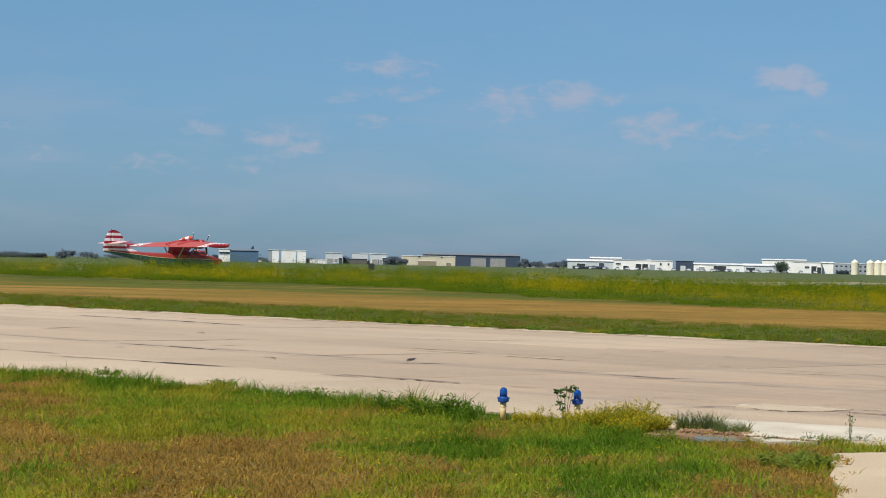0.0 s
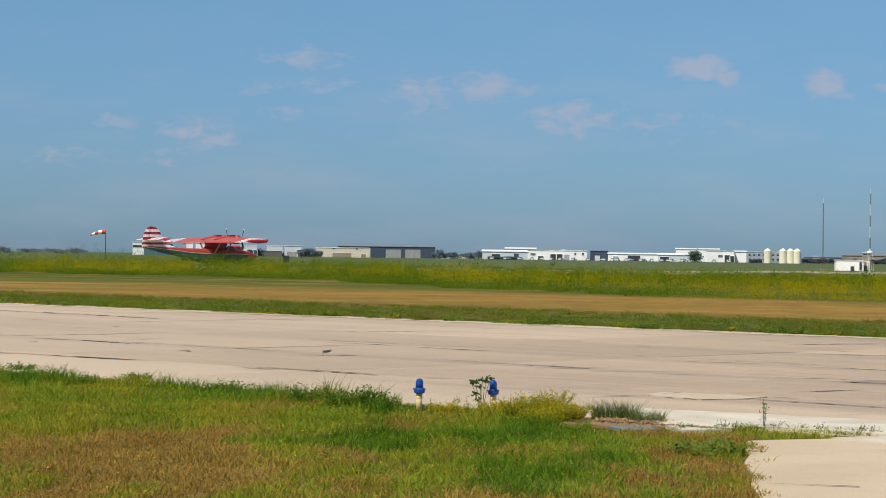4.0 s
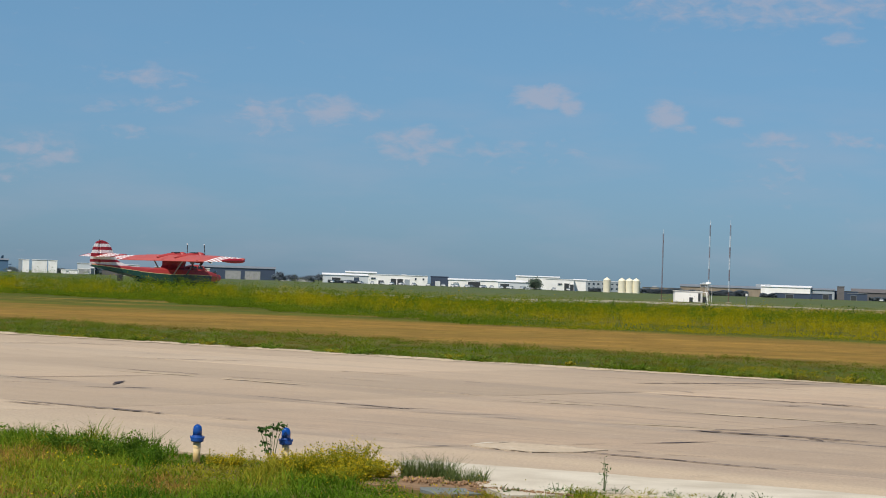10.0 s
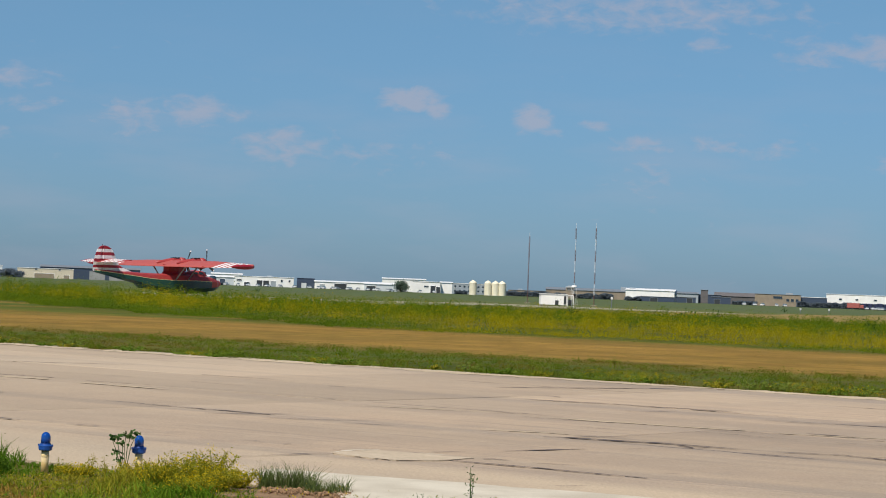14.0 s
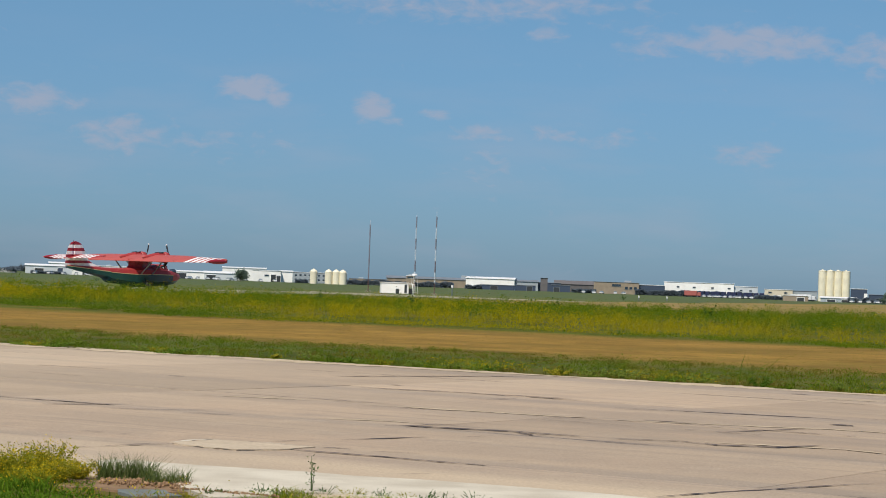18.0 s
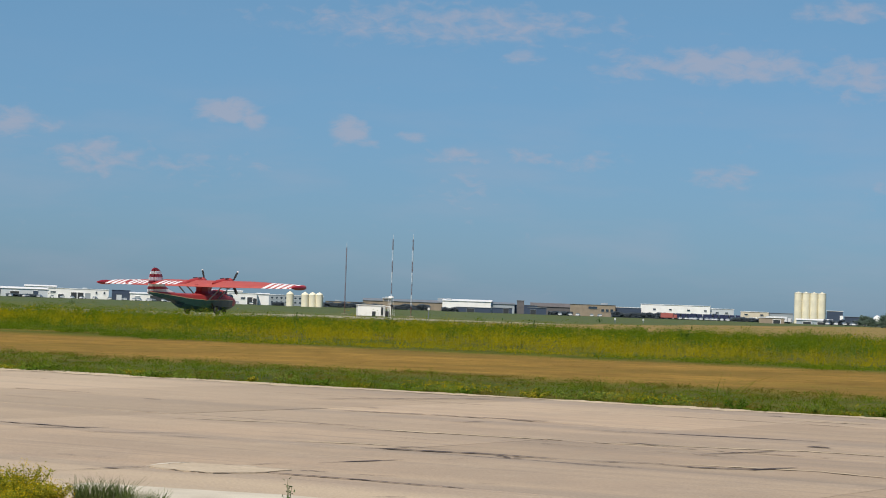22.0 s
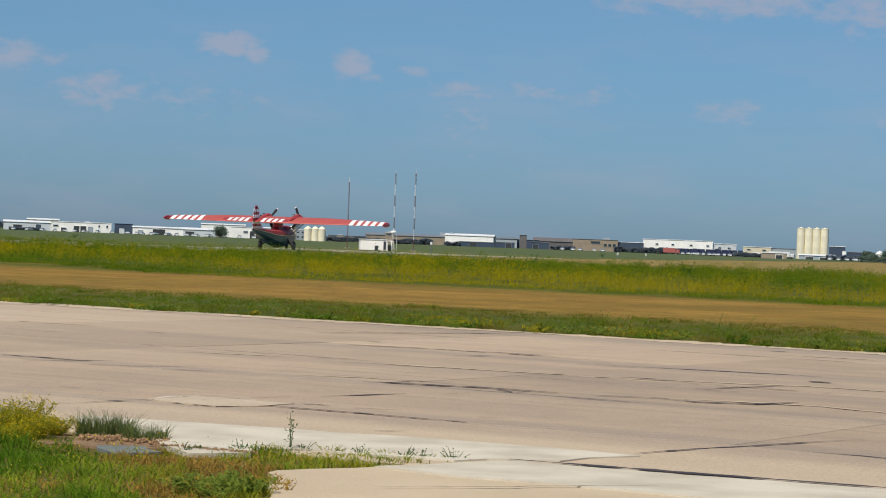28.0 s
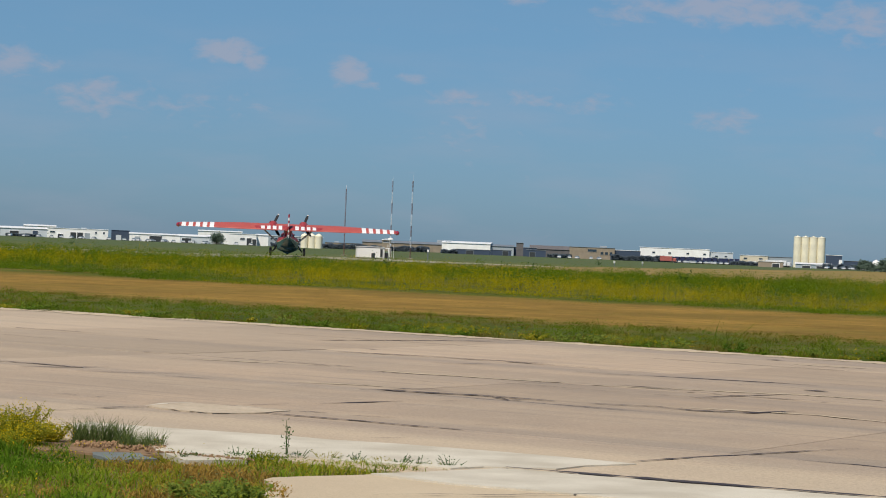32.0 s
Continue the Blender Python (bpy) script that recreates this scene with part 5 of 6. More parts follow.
# bands beyond the taxiway
tufts, each = 6400, 15
k = tufts * each
tuft_tone, tuft_rise = np.repeat(rng.uniform(-0.5, 0.5, tufts), each), np.repeat(np.clip(rng.normal(1.0, 0.45, tufts), 0.3, 2.3), each)
u = np.repeat(rng.uniform(-95, 22, tufts), each) + rng.normal(0, 0.13, k)
n_ = FAR + np.abs(np.repeat(12.0 * rng.uniform(0, 1, tufts) ** 1.3, each) + rng.normal(0, 0.1, k))
edge_in = 0.7 * np.clip((-22 - u) / 10, 0, 1)
p = unxy(u, n_ - edge_in * np.exp(-(n_ - FAR) / 2) + 0.25 * np.sin(u * 1.7))
low = patchy(p, 0.22, 8.0)
sel = low + tuft_tone + np.interp(n_ - FAR, (0, 2, 5, 9, 12), (-0.15, 0.0, 0.2, 0.1, -0.3)) > -0.05
front = np.exp(-(n_ - FAR) / 1.2)
for pick, mat, lo, hi, label in ((sel, GRASS_V, 0.02, 0.06, "green verge grass beyond the taxiway"), (~sel, GRASS_B, 0.012, 0.04, "browning verge grass beyond the taxiway")):
    hv = (rng.uniform(lo, hi, k) * 1.5 * tuft_rise * (1 + 1.2 * front) * np.clip(1 + 1.6 * patchy(p, 0.7, 33.0), 0.3, 2.4))[pick]
    blades("verge_grass", p[pick], hv, rng.uniform(0.008, 0.016, k)[pick], mat, label, "grass", 2.0)
    leaves("verge_leaves", np.concatenate([p[pick] + rng.normal(0, 0.05, (pick.sum(), 2)), (hv * rng.uniform(0.3, 1.1, pick.sum()) - 0.02)[:, None]], 1), rng.uniform(0.012, 0.03, pick.sum()), mat, "small leaves in the verge", "grass", 0.6, level=0.35)
k = 26000
u, n_ = rng.uniform(-95, 22, k), FAR + 1.6 * rng.uniform(0, 1, k) ** 2 + 0.05
p = unxy(u, n_)
f = patchy(p, 0.35, 14.0) + rng.uniform(-0.12, 0.12, k) + np.clip((u + 26) / 30, -0.15, 0.14) > 0.19
leaves("verge_flowers", np.concatenate([p, rng.uniform(0.05, 0.2, (k, 1))], 1)[f], rng.uniform(0.008, 0.018, k)[f], FLOWER, "yellow flowers along the far taxiway edge", "flowers")
for i in range(150):
    u = -78 + 0.65 * i + rng.uniform(-1, 1)
    c = un(u, FAR + rng.uniform(0.0, 0.7) - (0.7 if u < -30 else 0))
    clump("verge_weed", c.x, c.y, rng.uniform(0.25, 0.75), 0.4, rng.uniform(0.10, 0.30), 300, 0.03, (WEED_P, GRASS_V, GRASS_Y, WEED_L, WEED_P)[(i * 7) % 5], "bushy weed along the far taxiway edge", stems=12)
k = 45000
u = rng.uniform(-150, 40, k)
n_ = np.where(rng.uniform(0, 1, k) < 0.5, 48.5, 77.0 + 24 * np.clip((-62 - u) / 50, 0, 1)) + rng.normal(0, 1, k) * 2.2
p = unxy(u, n_ + 0.8 * np.sin(u * 0.4) + 0.5 * np.sin(u * 1.7))
g = patchy(p, 0.5, 30.0) + rng.uniform(-0.3, 0.3, k) > 0
for pick, mat, label in ((g, GRASS_B, "browning grass at the rim of the mown band"), (~g, GRASS_V, "short green grass at the rim of the mown band")):
    blades("mown_grass", p[pick], rng.uniform(0.01, 0.03, k)[pick], rng.uniform(0.01, 0.025, k)[pick], mat, label, "grass", 2.5, -0.026)
k = 50000
u, n_ = rng.uniform(-150, 40, k), rng.uniform(49, 77, k)
p = unxy(u, n_)
leaves("mown_thatch", np.concatenate([p, rng.uniform(-0.028, -0.008, (k, 1))], 1), rng.uniform(0.010, 0.024, k), GRASS_M, "cut dry thatch lying on the mown band", "grass", 0.5, level=0.93)
k = 70000
u, n_ = rng.uniform(-150, 40, k), rng.uniform(50, 76, k)
p = unxy(u, n_)
mow = patchy(np.stack([u * 0.25, n_], 1), 0.22, 12.0) + 0.6 * patchy(p, 0.5, 19.0) + rng.uniform(-0.15, 0.15, k)
for pick, mat, label in ((mow > 0.14, GRASS_K, "dark cut stubble in the mown band"), (mow < -0.2, GRASS_B, "greenish stubble in the mown band")):
    leaves("stubble", np.concatenate([p[pick], rng.uniform(-0.028, -0.012, (pick.sum(), 1))], 1), rng.uniform(0.03, 0.08, pick.sum()), mat, label, "grass", 0.5, level=0.95)
tufts, each = 17500, 17
k = tufts * each
tuft_tone, tuft_rise = np.repeat(rng.uniform(-0.32, 0.32, tufts), each), np.repeat(np.clip(rng.normal(1.0, 0.28, tufts), 0.45, 1.7), each)
u = np.repeat(rng.uniform(-280, 60, tufts), each) + rng.normal(0, 0.34, k)
n_ = np.clip(np.repeat(rng.uniform(0, 1, tufts) ** 1.7, each) + rng.normal(0, 0.003, k), 0, 1)
start = 76 + 24 * np.clip((-62 - u) / 50, 0, 1) + 3 * np.array([noise.noise(Vector((v * 0.08, 3.0, 0))) for v in u])
n_ = start + (206 - start) * n_
p = unxy(u, n_ + 0.9 * np.sin(u * 0.35) + 0.6 * np.sin(u * 1.3) + 1.2 * np.sin(u * 0.11))
a = np.degrees(np.arctan2(p[:, 0], p[:, 1]))
ok = (a > -23.5) & (a < 18) & (p[:, 1] < 250 + 0.45 * np.minimum(p[:, 0], 0)) & ((p[:, 0] < -30) | (p[:, 1] < 205))
p, n_, start, tuft_tone, tuft_rise = p[ok], n_[ok], start[ok], tuft_tone[ok], tuft_rise[ok]
k = len(p)
rise = np.clip((n_ - start) / 10, 0.22, 1)
h = rng.uniform(0.45, 0.75, k) * tuft_rise * rise * (1 + 0.35 * patchy(p, 0.05, 4.0) + 0.55 * patchy(p, 0.4, 14.0) + 0.35 * patchy(p, 1.1, 44.0) + 0.2 * patchy(p, 0.15, 24.0)) * (1 + 0.55 * np.clip((5 - p[:, 0]) / 36, 0, 1) + 0.55 * np.clip((-p[:, 0] - 30) / 35, 0, 1))
yel = 1.4 * patchy(p, 0.05, 50.0) + 0.7 * patchy(p, 0.25, 6.0) + tuft_tone + rng.uniform(-0.1, 0.1, k) + np.interp(n_ - start, (0, 5, 9, 15, 23, 74), (-0.75, -0.4, 0.6, 0.48, -0.45, -0.7)) + np.clip(p[:, 0] / 60, -0.42, 0.22)
w = rng.uniform(0.009, 0.02, k)
for sel, mat, label in ((yel < 0.0, GRASS_T, "tall unmown green grass before the runway"), (yel >= 0.0, GRASS_S, "tall yellowing grass before the runway")):
    some = np.flatnonzero(sel)[::3]
    blades("tall_grass", p[some], h[some], w[some], mat, label, "grass", 1.3)
    c = np.repeat(p[sel], 3, 0)
    hh = np.repeat(h[sel], 3) * rng.uniform(0.06, 0.92, len(c))
    leaves("meadow_leaves", np.concatenate([c + rng.normal(0, 0.15, c.shape), hh[:, None]], 1), rng.uniform(0.022, 0.05, len(c)) * np.clip(np.hypot(c[:, 0], c[:, 1]) / 95, 0.95, 1.7), mat, "small leaves among the tall grass", "grass", 0.5, level=0.25)
f = (yel + rng.uniform(-0.2, 0.2, k) > 0.18) & (rng.uniform(0, 1, k) < 0.45)
leaves("tall_flowers", np.concatenate([p[f] + rng.normal(0, 0.1, (f.sum(), 2)), (h[f] * rng.uniform(0.5, 1.0, f.sum()))[:, None]], 1), rng.uniform(0.010, 0.022, f.sum()), FLOWER_F, "yellow flower heads over the tall grass", "flowers")

# ---- taxiway edge lights ----


def edge_light(x, y, lean, z=-0.03):
    ob = thing("taxiway_light", "blue-domed taxiway edge light on a sun-bleached yellow post", "light", pose(x, y, z, lean, lean * 0.5), "edge lights")
    part("post", tube(B(), (0, 0, 0), (0, 0, 0.225), 0.034, seg=16), POST_Y, ob, "bleached yellow post", True)
    part("coupling", tube(B(), (0, 0, 0.165), (0, 0, 0.18), 0.037, seg=16), POST_Y, ob)
    part("base_clamp", tube(B(), (0, 0, 0.0), (0, 0, 0.02), 0.04, seg=16), POST_Y, ob)
    collar = part("collar", spun(B(), [(0.036, 0.215), (0.052, 0.22), (0.060, 0.228), (0.061, 0.262), (0.050, 0.268), (0.046, 0.28)], 20), BLUE_METAL, ob, "blue painted collar")
    for s in (-1, 1):
        part("clamp", box(B(), s * 0.06, 0, 0.262, 0.012, 0.018, 0.024, bevel=0.003), BLUE_METAL, collar)
    part("lens", spun(B(), [(0.042, 0.275), (0.043, 0.31), (0.042, 0.335), (0.036, 0.357), (0.024, 0.371), (0.010, 0.378), (0.001, 0.379)], 20), BLUE_GLASS, ob, "blue glass dome", True)
    return ob


edge_light(-3.165, 19.72, 1.5, -0.05)
edge_light(-2.385, 20.02, -1.0, -0.07)

# ---- far side of the field ----


def bearing(az):
    """The headings of the far things on the west side, drawn together as seen from the pavement."""
    return float(np.interp(az, (-26, -22.9, -18.8, -18.47, -17.02, -15.97, -14.7, -13.75, -11.1, -9.98), (-21.5, -18.4, -15.38, -14.6, -13.6, -13.35, -12.4, -11.9, -10.35, -9.98))) if az < -9.98 else az


def spot(az, d, turn=0.0, z=0.0):
    az = bearing(az)
    return pose(d * math.sin(radians(az)), d * math.cos(radians(az)), z, 0, 0, -az + turn)


def building(name, label, az0, az1, px, d, wall, roof, depth=22, doors=(), windows=(), gable=0.0, turn=0.0, category="building", rooftop=()):
    """A long shed or hangar that faces the camera: doors (place 0 to 1, width, height, material), windows (place, height, width, height)."""
    w = d * math.tan(radians(bearing(az1) - bearing(az0)))
    h = px / 4000 * d * (0.8 if az0 < -10.5 else 1.0) + 0.4
    ob = thing(name, label, category, spot((az0 + az1) / 2, d, turn, -0.03))
    bm = B()
    box(bm, 0, depth / 2, h / 2, w, depth, h)
    part("wall", bm, wall, ob)
    bm = B()
    if gable:
        loft(bm, [[Vector((s * (w / 2 + 0.4), y, z)) for y, z in ((-0.4, h + 0.02), (depth / 2, h + gable), (depth + 0.4, h + 0.02), (depth + 0.4, h - 0.15), (-0.4, h - 0.15))] for s in (-1, 1)])
    else:
        box(bm, 0, depth / 2, h + 0.12, w + 0.5, depth + 0.5, 0.28, bevel=0.05)
    rf = part("roof", bm, roof, ob)
    for x, y, sx, sz in rooftop:
        bm = B()
        box(bm, (x - 0.5) * w, y, h + sz / 2, sx, 2.5, sz, bevel=0.1)
        part("roof_unit", bm, W_GREY, rf)
    for x, dw, dh, mat in doors:
        bm = B()
        box(bm, (x - 0.5) * w, -0.06, dh / 2 + 0.02, dw, 0.14, dh)
        dr = part("door", bm, mat, ob)
        bm = B()
        for s in (-1, 1):
            box(bm, (x - 0.5) * w + s * (dw / 2 + 0.1), -0.1, dh / 2 + 0.1, 0.2, 0.2, dh + 0.2)
        box(bm, (x - 0.5) * w, -0.1, dh + 0.12, dw + 0.4, 0.2, 0.2)
        part("door_frame", bm, roof, dr)
    for x, z, ww, wh in windows:
        bm = B()
        box(bm, (x - 0.5) * w, -0.05, z, ww, 0.12, wh)
        wd = part("window", bm, GLASS, ob)
        bm = B()
        box(bm, (x - 0.5) * w, -0.12, z - wh / 2 - 0.08, ww + 0.3, 0.2, 0.12)
        part("sill", bm, roof, wd)
    return ob


D1 = 1300
building("warehouse", "low white metal warehouse across the field", -5.75, -4.60, 13, D1, W_PALE, ROOF_W, doors=((0.3, 5, 3, DOOR_D), (0.75, 3, 3.5, W_BLUE)), gable=1.0)
building("hangar", "white hangar roof behind a warehouse", -5.17, -4.39, 18, D1 + 90, W_WHITE, ROOF_W, gable=0.8)
building("hangar", "long white hangar with dark open doors", -4.60, -3.09, 15.5, D1, W_WHITE, ROOF_W, doors=((0.43, 3.2, 3.4, DOOR_D), (0.54, 3.2, 3.4, DOOR_D), (0.22, 3, 2.2, DOOR_D), (0.66, 3.0, 3.2, W_GREY)), windows=((0.09, 3.3, 2.8, 0.9), (0.8, 3.6, 1.0, 1.2), (0.93, 3.6, 1.0, 1.2)), rooftop=((0.6, 6, 3, 0.9),))
building("hangar", "dark blue metal hangar beside a white one", -3.01, -2.56, 15.5, D1 + 20, W_BLUE, W_BLUE, doors=((0.4, 3, 3, W_PALE),))
building("warehouse", "low white metal warehouse with parked cars", -2.56, -1.25, 11.5, D1, W_WHITE, ROOF_W, doors=((0.5, 7, 3.2, DOOR_D), (0.15, 3, 2.5, W_GREY)), gable=0.7)
building("shed", "grey-green metal shed with a pale roof", -1.30, -0.45, 11, D1 - 60, W_PALE, ROOF_W, doors=((0.2, 5, 2.6, DOOR_D),), gable=1.0)
building("hangar", "white hangar roof behind the sheds", -0.85, 0.25, 21, D1 + 120, W_WHITE, ROOF_W, gable=0.6)
building("workshop", "white workshop with dark doorways", -0.08, 0.62, 18, D1 - 30, W_WHITE, ROOF_W, doors=((0.75, 3, 4, DOOR_D), (0.92, 2.5, 3.5, DOOR_D)), windows=((0.5, 3.5, 2.5, 0.9),))
building("workshop", "white gabled metal workshop by the tanks", 0.62, 0.92, 18, D1 - 20, W_WHITE, ROOF_W, gable=0.6)
building("office", "grey two-storey office block with windows", 0.92, 2.3, 17, D1 + 40, W_GREY, ROOF_W, windows=tuple((0.06 + 0.085 * i, z, 1.2, 1.1) for i in range(11) for z in (1.8, 4.4)))
building("warehouse", "low tan brick warehouse beyond trees", 2.35, 3.34, 9, 1450, W_TAN, ROOF_G, rooftop=((0.3, 8, 3, 1.0),))
building("warehouse", "long tan warehouse with a dark roof", 3.30, 5.35, 13, 1480, W_TAN, ROOF_G, gable=1.5, rooftop=((0.2, 8, 2, 1.2), (0.96, 8, 4, 3)))
building("hangar", "bright white metal hangar across the field", 5.31, 6.54, 18, D1, W_WHITE, ROOF_W, gable=1.0, turn=-4, rooftop=((0.12, 6, 3, 1.2),))
building("hangar", "pale annex of a white hangar", 6.54, 7.14, 15, D1 + 5, W_GREY, ROOF_G, gable=1.0)
building("shed", "long low navy shed before a white hangar", 5.68, 6.55, 7, D1 - 60, W_BLUE, ROOF_G, depth=8, doors=((0.4, 4, 2, DOOR_D),))
building("shed", "navy metal shed beside a low tower", 6.57, 7.08, 8, D1 - 50, W_BLUE, ROOF_G, depth=8, doors=((0.7, 3, 2.5, DOOR_D),))
building("shed", "navy metal shed with a flat roof", 7.47, 7.95, 10.5, D1 - 50, W_BLUE, ROOF_G, depth=8, doors=((0.3, 3, 2.5, DOOR_D),))
building("tower_block", "brown-grey tower-like block among warehouses", 7.20, 7.38, 22, D1 - 10, W_BROWN, ROOF_G, depth=8)
building("warehouse", "dark low metal warehouse across the field", 7.05, 7.72, 14, D1 + 15, W_BLUE, ROOF_G)
building("warehouse", "long grey-brown gabled warehouse beyond trees", 7.55, 8.65, 13, D1 + 60, W_BROWN, W_BROWN, gable=2.2)
building("terminal", "tan two-storey building with windows", 8.55, 9.69, 19, D1, W_TAN, ROOF_G, windows=((0.5, 5.0, 5, 1.2), (0.72, 3.6, 1.6, 1.4), (0.82, 3.6, 1.6, 1.4), (0.92, 3.6, 1.6, 1.4)), rooftop=((0.75, 6, 4, 1.2),))
building("warehouse", "dark blue-grey warehouse beside the tan building", 9.69, 10.34, 16, D1 + 10, W_BLUE, ROOF_W)
building("warehouse", "very long white warehouse with small dark windows", 10.32, 12.07, 23, D1 + 40, W_WHITE, ROOF_W, windows=((0.2, 5.4, 1.6, 0.9), (0.43, 5.4, 1.6, 0.9), (0.69, 5.4, 1.6, 0.9), (0.93, 5.4, 1.6, 0.9)))
building("warehouse", "grey end of a long warehouse", 12.07, 12.66, 19, D1 + 42, W_PALE, ROOF_W, windows=((0.3, 4.5, 1.6, 0.9), (0.7, 4.5, 1.6, 0.9)))
building("warehouse", "cream metal warehouse near the silos", 12.83, 13.53, 16, D1, W_CREAM, ROOF_W, windows=((0.2, 4, 2, 0.8), (0.75, 4, 2, 0.8)), doors=((0.45, 4, 2.4, W_WHITE),))
building("warehouse", "grey warehouse beside the silos", 13.53, 14.14, 15, D1 + 5, W_GREY, ROOF_G)
building("shed", "low tan shed before the silos", 13.29, 13.92, 8, 1000, W_TAN, ROOF_W, depth=10, doors=((0.7, 3, 1.6, DOOR_D),))
building("shed", "open lean-to shed at the foot of the silos", 14.22, 15.1, 6, 1150, W_GREY, ROOF_W, depth=8, gable=0.6, doors=((0.3, 4, 1.2, DOOR_D), (0.7, 4, 1.2, DOOR_D)))
building("mill", "dark mill building with a white roof edge", 14.96, 15.36, 22, D1, W_BLUE, ROOF_W, doors=((0.92, 1.5, 5, W_WHITE),))
building("shed", "dark industrial shed behind the silos", 15.40, 15.95, 13, D1 + 5, W_BLUE, ROOF_G)
building("hangar", "blue-grey hangar with a white end", -18.06, -17.02, 24, D1, W_STEEL, ROOF_G, doors=((0.3, 5, 3.5, W_STEEL),), gable=0.8)
building("hangar", "white end block of a blue-grey hangar", -18.47, -18.06, 26, D1, W_WHITE, ROOF_W, windows=((0.5, 5, 6, 1.2),))
for a0, a1, mat in ((-15.97, -15.86, W_GREY), (-15.84, -15.62, W_WHITE), (-15.53, -15.03, W_WHITE), (-14.99, -14.70, W_WHITE)):
    building("hangar", "tall plain hangar block in a row" if mat is W_WHITE else "grey end of a hangar row", a0, a1, 26, D1, mat, ROOF_W, depth=18)
building("shed", "very low white metal shed", -14.51, -13.75, 7, D1, W_WHITE, ROOF_W, depth=8)
building("hangar", "grey hangar with pale doors", -13.75, -13.02, 22, D1, W_PALE, ROOF_W, doors=((0.3, 4, 3, DOOR_G), (0.62, 3, 3, DOOR_G), (0.88, 2.5, 3.5, W_BLUE)))
building("shed", "dark low shed between pale hangars", -12.70, -11.95, 10, D1 - 40, W_BROWN, ROOF_G, depth=8)
building("hangar", "pale hangar with a white roof line", -12.60, -11.90, 22, D1 + 120, W_PALE, ROOF_W)
building("hangar", "pale grey hangar with two doors", -11.83, -11.10, 22, D1, W_PALE, ROOF_W, doors=((0.35, 4, 3, DOOR_G), (0.62, 3, 3, DOOR_G), (0.88, 2.5, 4, W_BLUE)))
building("hangar", "cream hangar with a wide dark doorway", -9.98, -8.60, 15.5, D1, W_CREAM, ROOF_W, doors=((0.48, 11, 2.6, W_TAN), (0.88, 3, 2, W_TAN)), windows=((0.33, 5.0, 1.6, 0.8), (0.75, 5.0, 1.2, 0.8)))
building("hangar", "dark blue hangar with pale sliding doors", -9.42, -6.95, 19, D1 + 60, W_BLUE, ROOF_G, gable=1.2, doors=((0.57, 9, 5.0, DOOR_G), (0.77, 9, 5.0, DOOR_G)))
building("shed", "small white sheds among trees", -6.8, -6.0, 5, D1, W_WHITE, ROOF_W, depth=6)


building("control_tower", "tan tower with a white glazed cab on top", 3.80, 4.01, 18, D1 - 30, W_TAN, ROOF_W, depth=6, windows=((0.5, 5.2, 3.6, 0.8),), rooftop=((0.5, 2, 2.4, 1.0),), category="tower")


def silo(az, d, r, h, mat, label, cone, group):
    ob = thing("silo", label, "silo", spot(az, d, 0, -0.03), group)
    part("shell", spun(B(), [(r, 0), (r * 1.01, h * 0.33), (r, h * 0.34), (r * 1.01, h * 0.66), (r, h * 0.67), (r, h)], 20), mat, ob, smooth=False)
    part("cap", spun(B(), [(r * 1.03, h), (r * 1.03, h + 0.15), (r * 0.85, h + cone * 0.5), (r * 0.55, h + cone * 0.85), (r * 0.25, h + cone), (r * 0.2, h + cone + 0.3), (0.05, h + cone + 0.35)], 20), mat, ob)
    bm = B()
    for s in (-0.2, 0.2):
        tube(bm, (r + 0.12, s, 0), (r + 0.12, s, h), 0.05, seg=4)
    for i in range(int(h / 1.2)):
        tube(bm, (r + 0.12, -0.2, 0.6 + 1.2 * i), (r + 0.12, 0.2, 0.6 + 1.2 * i), 0.03, seg=4)
    part("ladder", bm, DARKMETAL, ob)
    return ob


for a in (1.45, 1.83, 2.02, 2.19):
    silo(a, 1150, 1.85, 6.0, SILO, "cream cylindrical storage tank with a domed top", 1.3, "storage tanks")
for a in (14.25, 14.445, 14.64, 14.835):
    silo(a, 1250, 2.12, 16.6, SILO, "tall cream grain silo in a row of four", 0.5, "grain silos")
silo(16.2, 1250, 2.1, 4.0, W_WHITE, "squat white tank with a cone top", 1.6, "storage tanks")


MAST_R = paint("weathered_red_mast_paint", (0.22, 0.12, 0.10), 0.6, scale=2, fine=20, bump=0)
MAST_W = paint("weathered_white_mast_paint", (0.78, 0.8, 0.82), 0.6, scale=2, fine=20, bump=0)


def mast(az, d, h, first, label):
    """A slim lattice mast in painted bays."""
    ob = thing("radio_mast", label, "mast", spot(az, d, 20, -0.03), "lattice masts")
    k = 7
    for i in range(k):
        z0, z1, r = h * i / k, h * (i + 1) / k, 0.10
        bm = B()
        c = [(r * math.cos(a), r * math.sin(a)) for a in (0.3, 2.4, 4.5)]
        for j in range(3):
            tube(bm, (*c[j], z0), (*c[j], z1), 0.02, seg=5)
            for q in range(3):
                za, zb = z0 + (z1 - z0) * q / 3, z0 + (z1 - z0) * (q + 1) / 3
                tube(bm, (*c[j], za), (*c[(j + 1) % 3], zb), 0.012, seg=4)
        part("mast_bay", bm, (MAST_R, MAST_W)[(i + first) % 2] if first < 2 else MAST_R, ob)
    bm = B()
    box(bm, 0, 0, 0.1, 0.8, 0.8, 0.2, bevel=0.03)
    part("footing", bm, RUNWAY, ob)
    bm = B()
    tube(bm, (0, 0, h), (0, 0, h + 0.9), 0.03, 0.01, seg=5)
    part("tip", bm, WHITE, ob)
    return ob


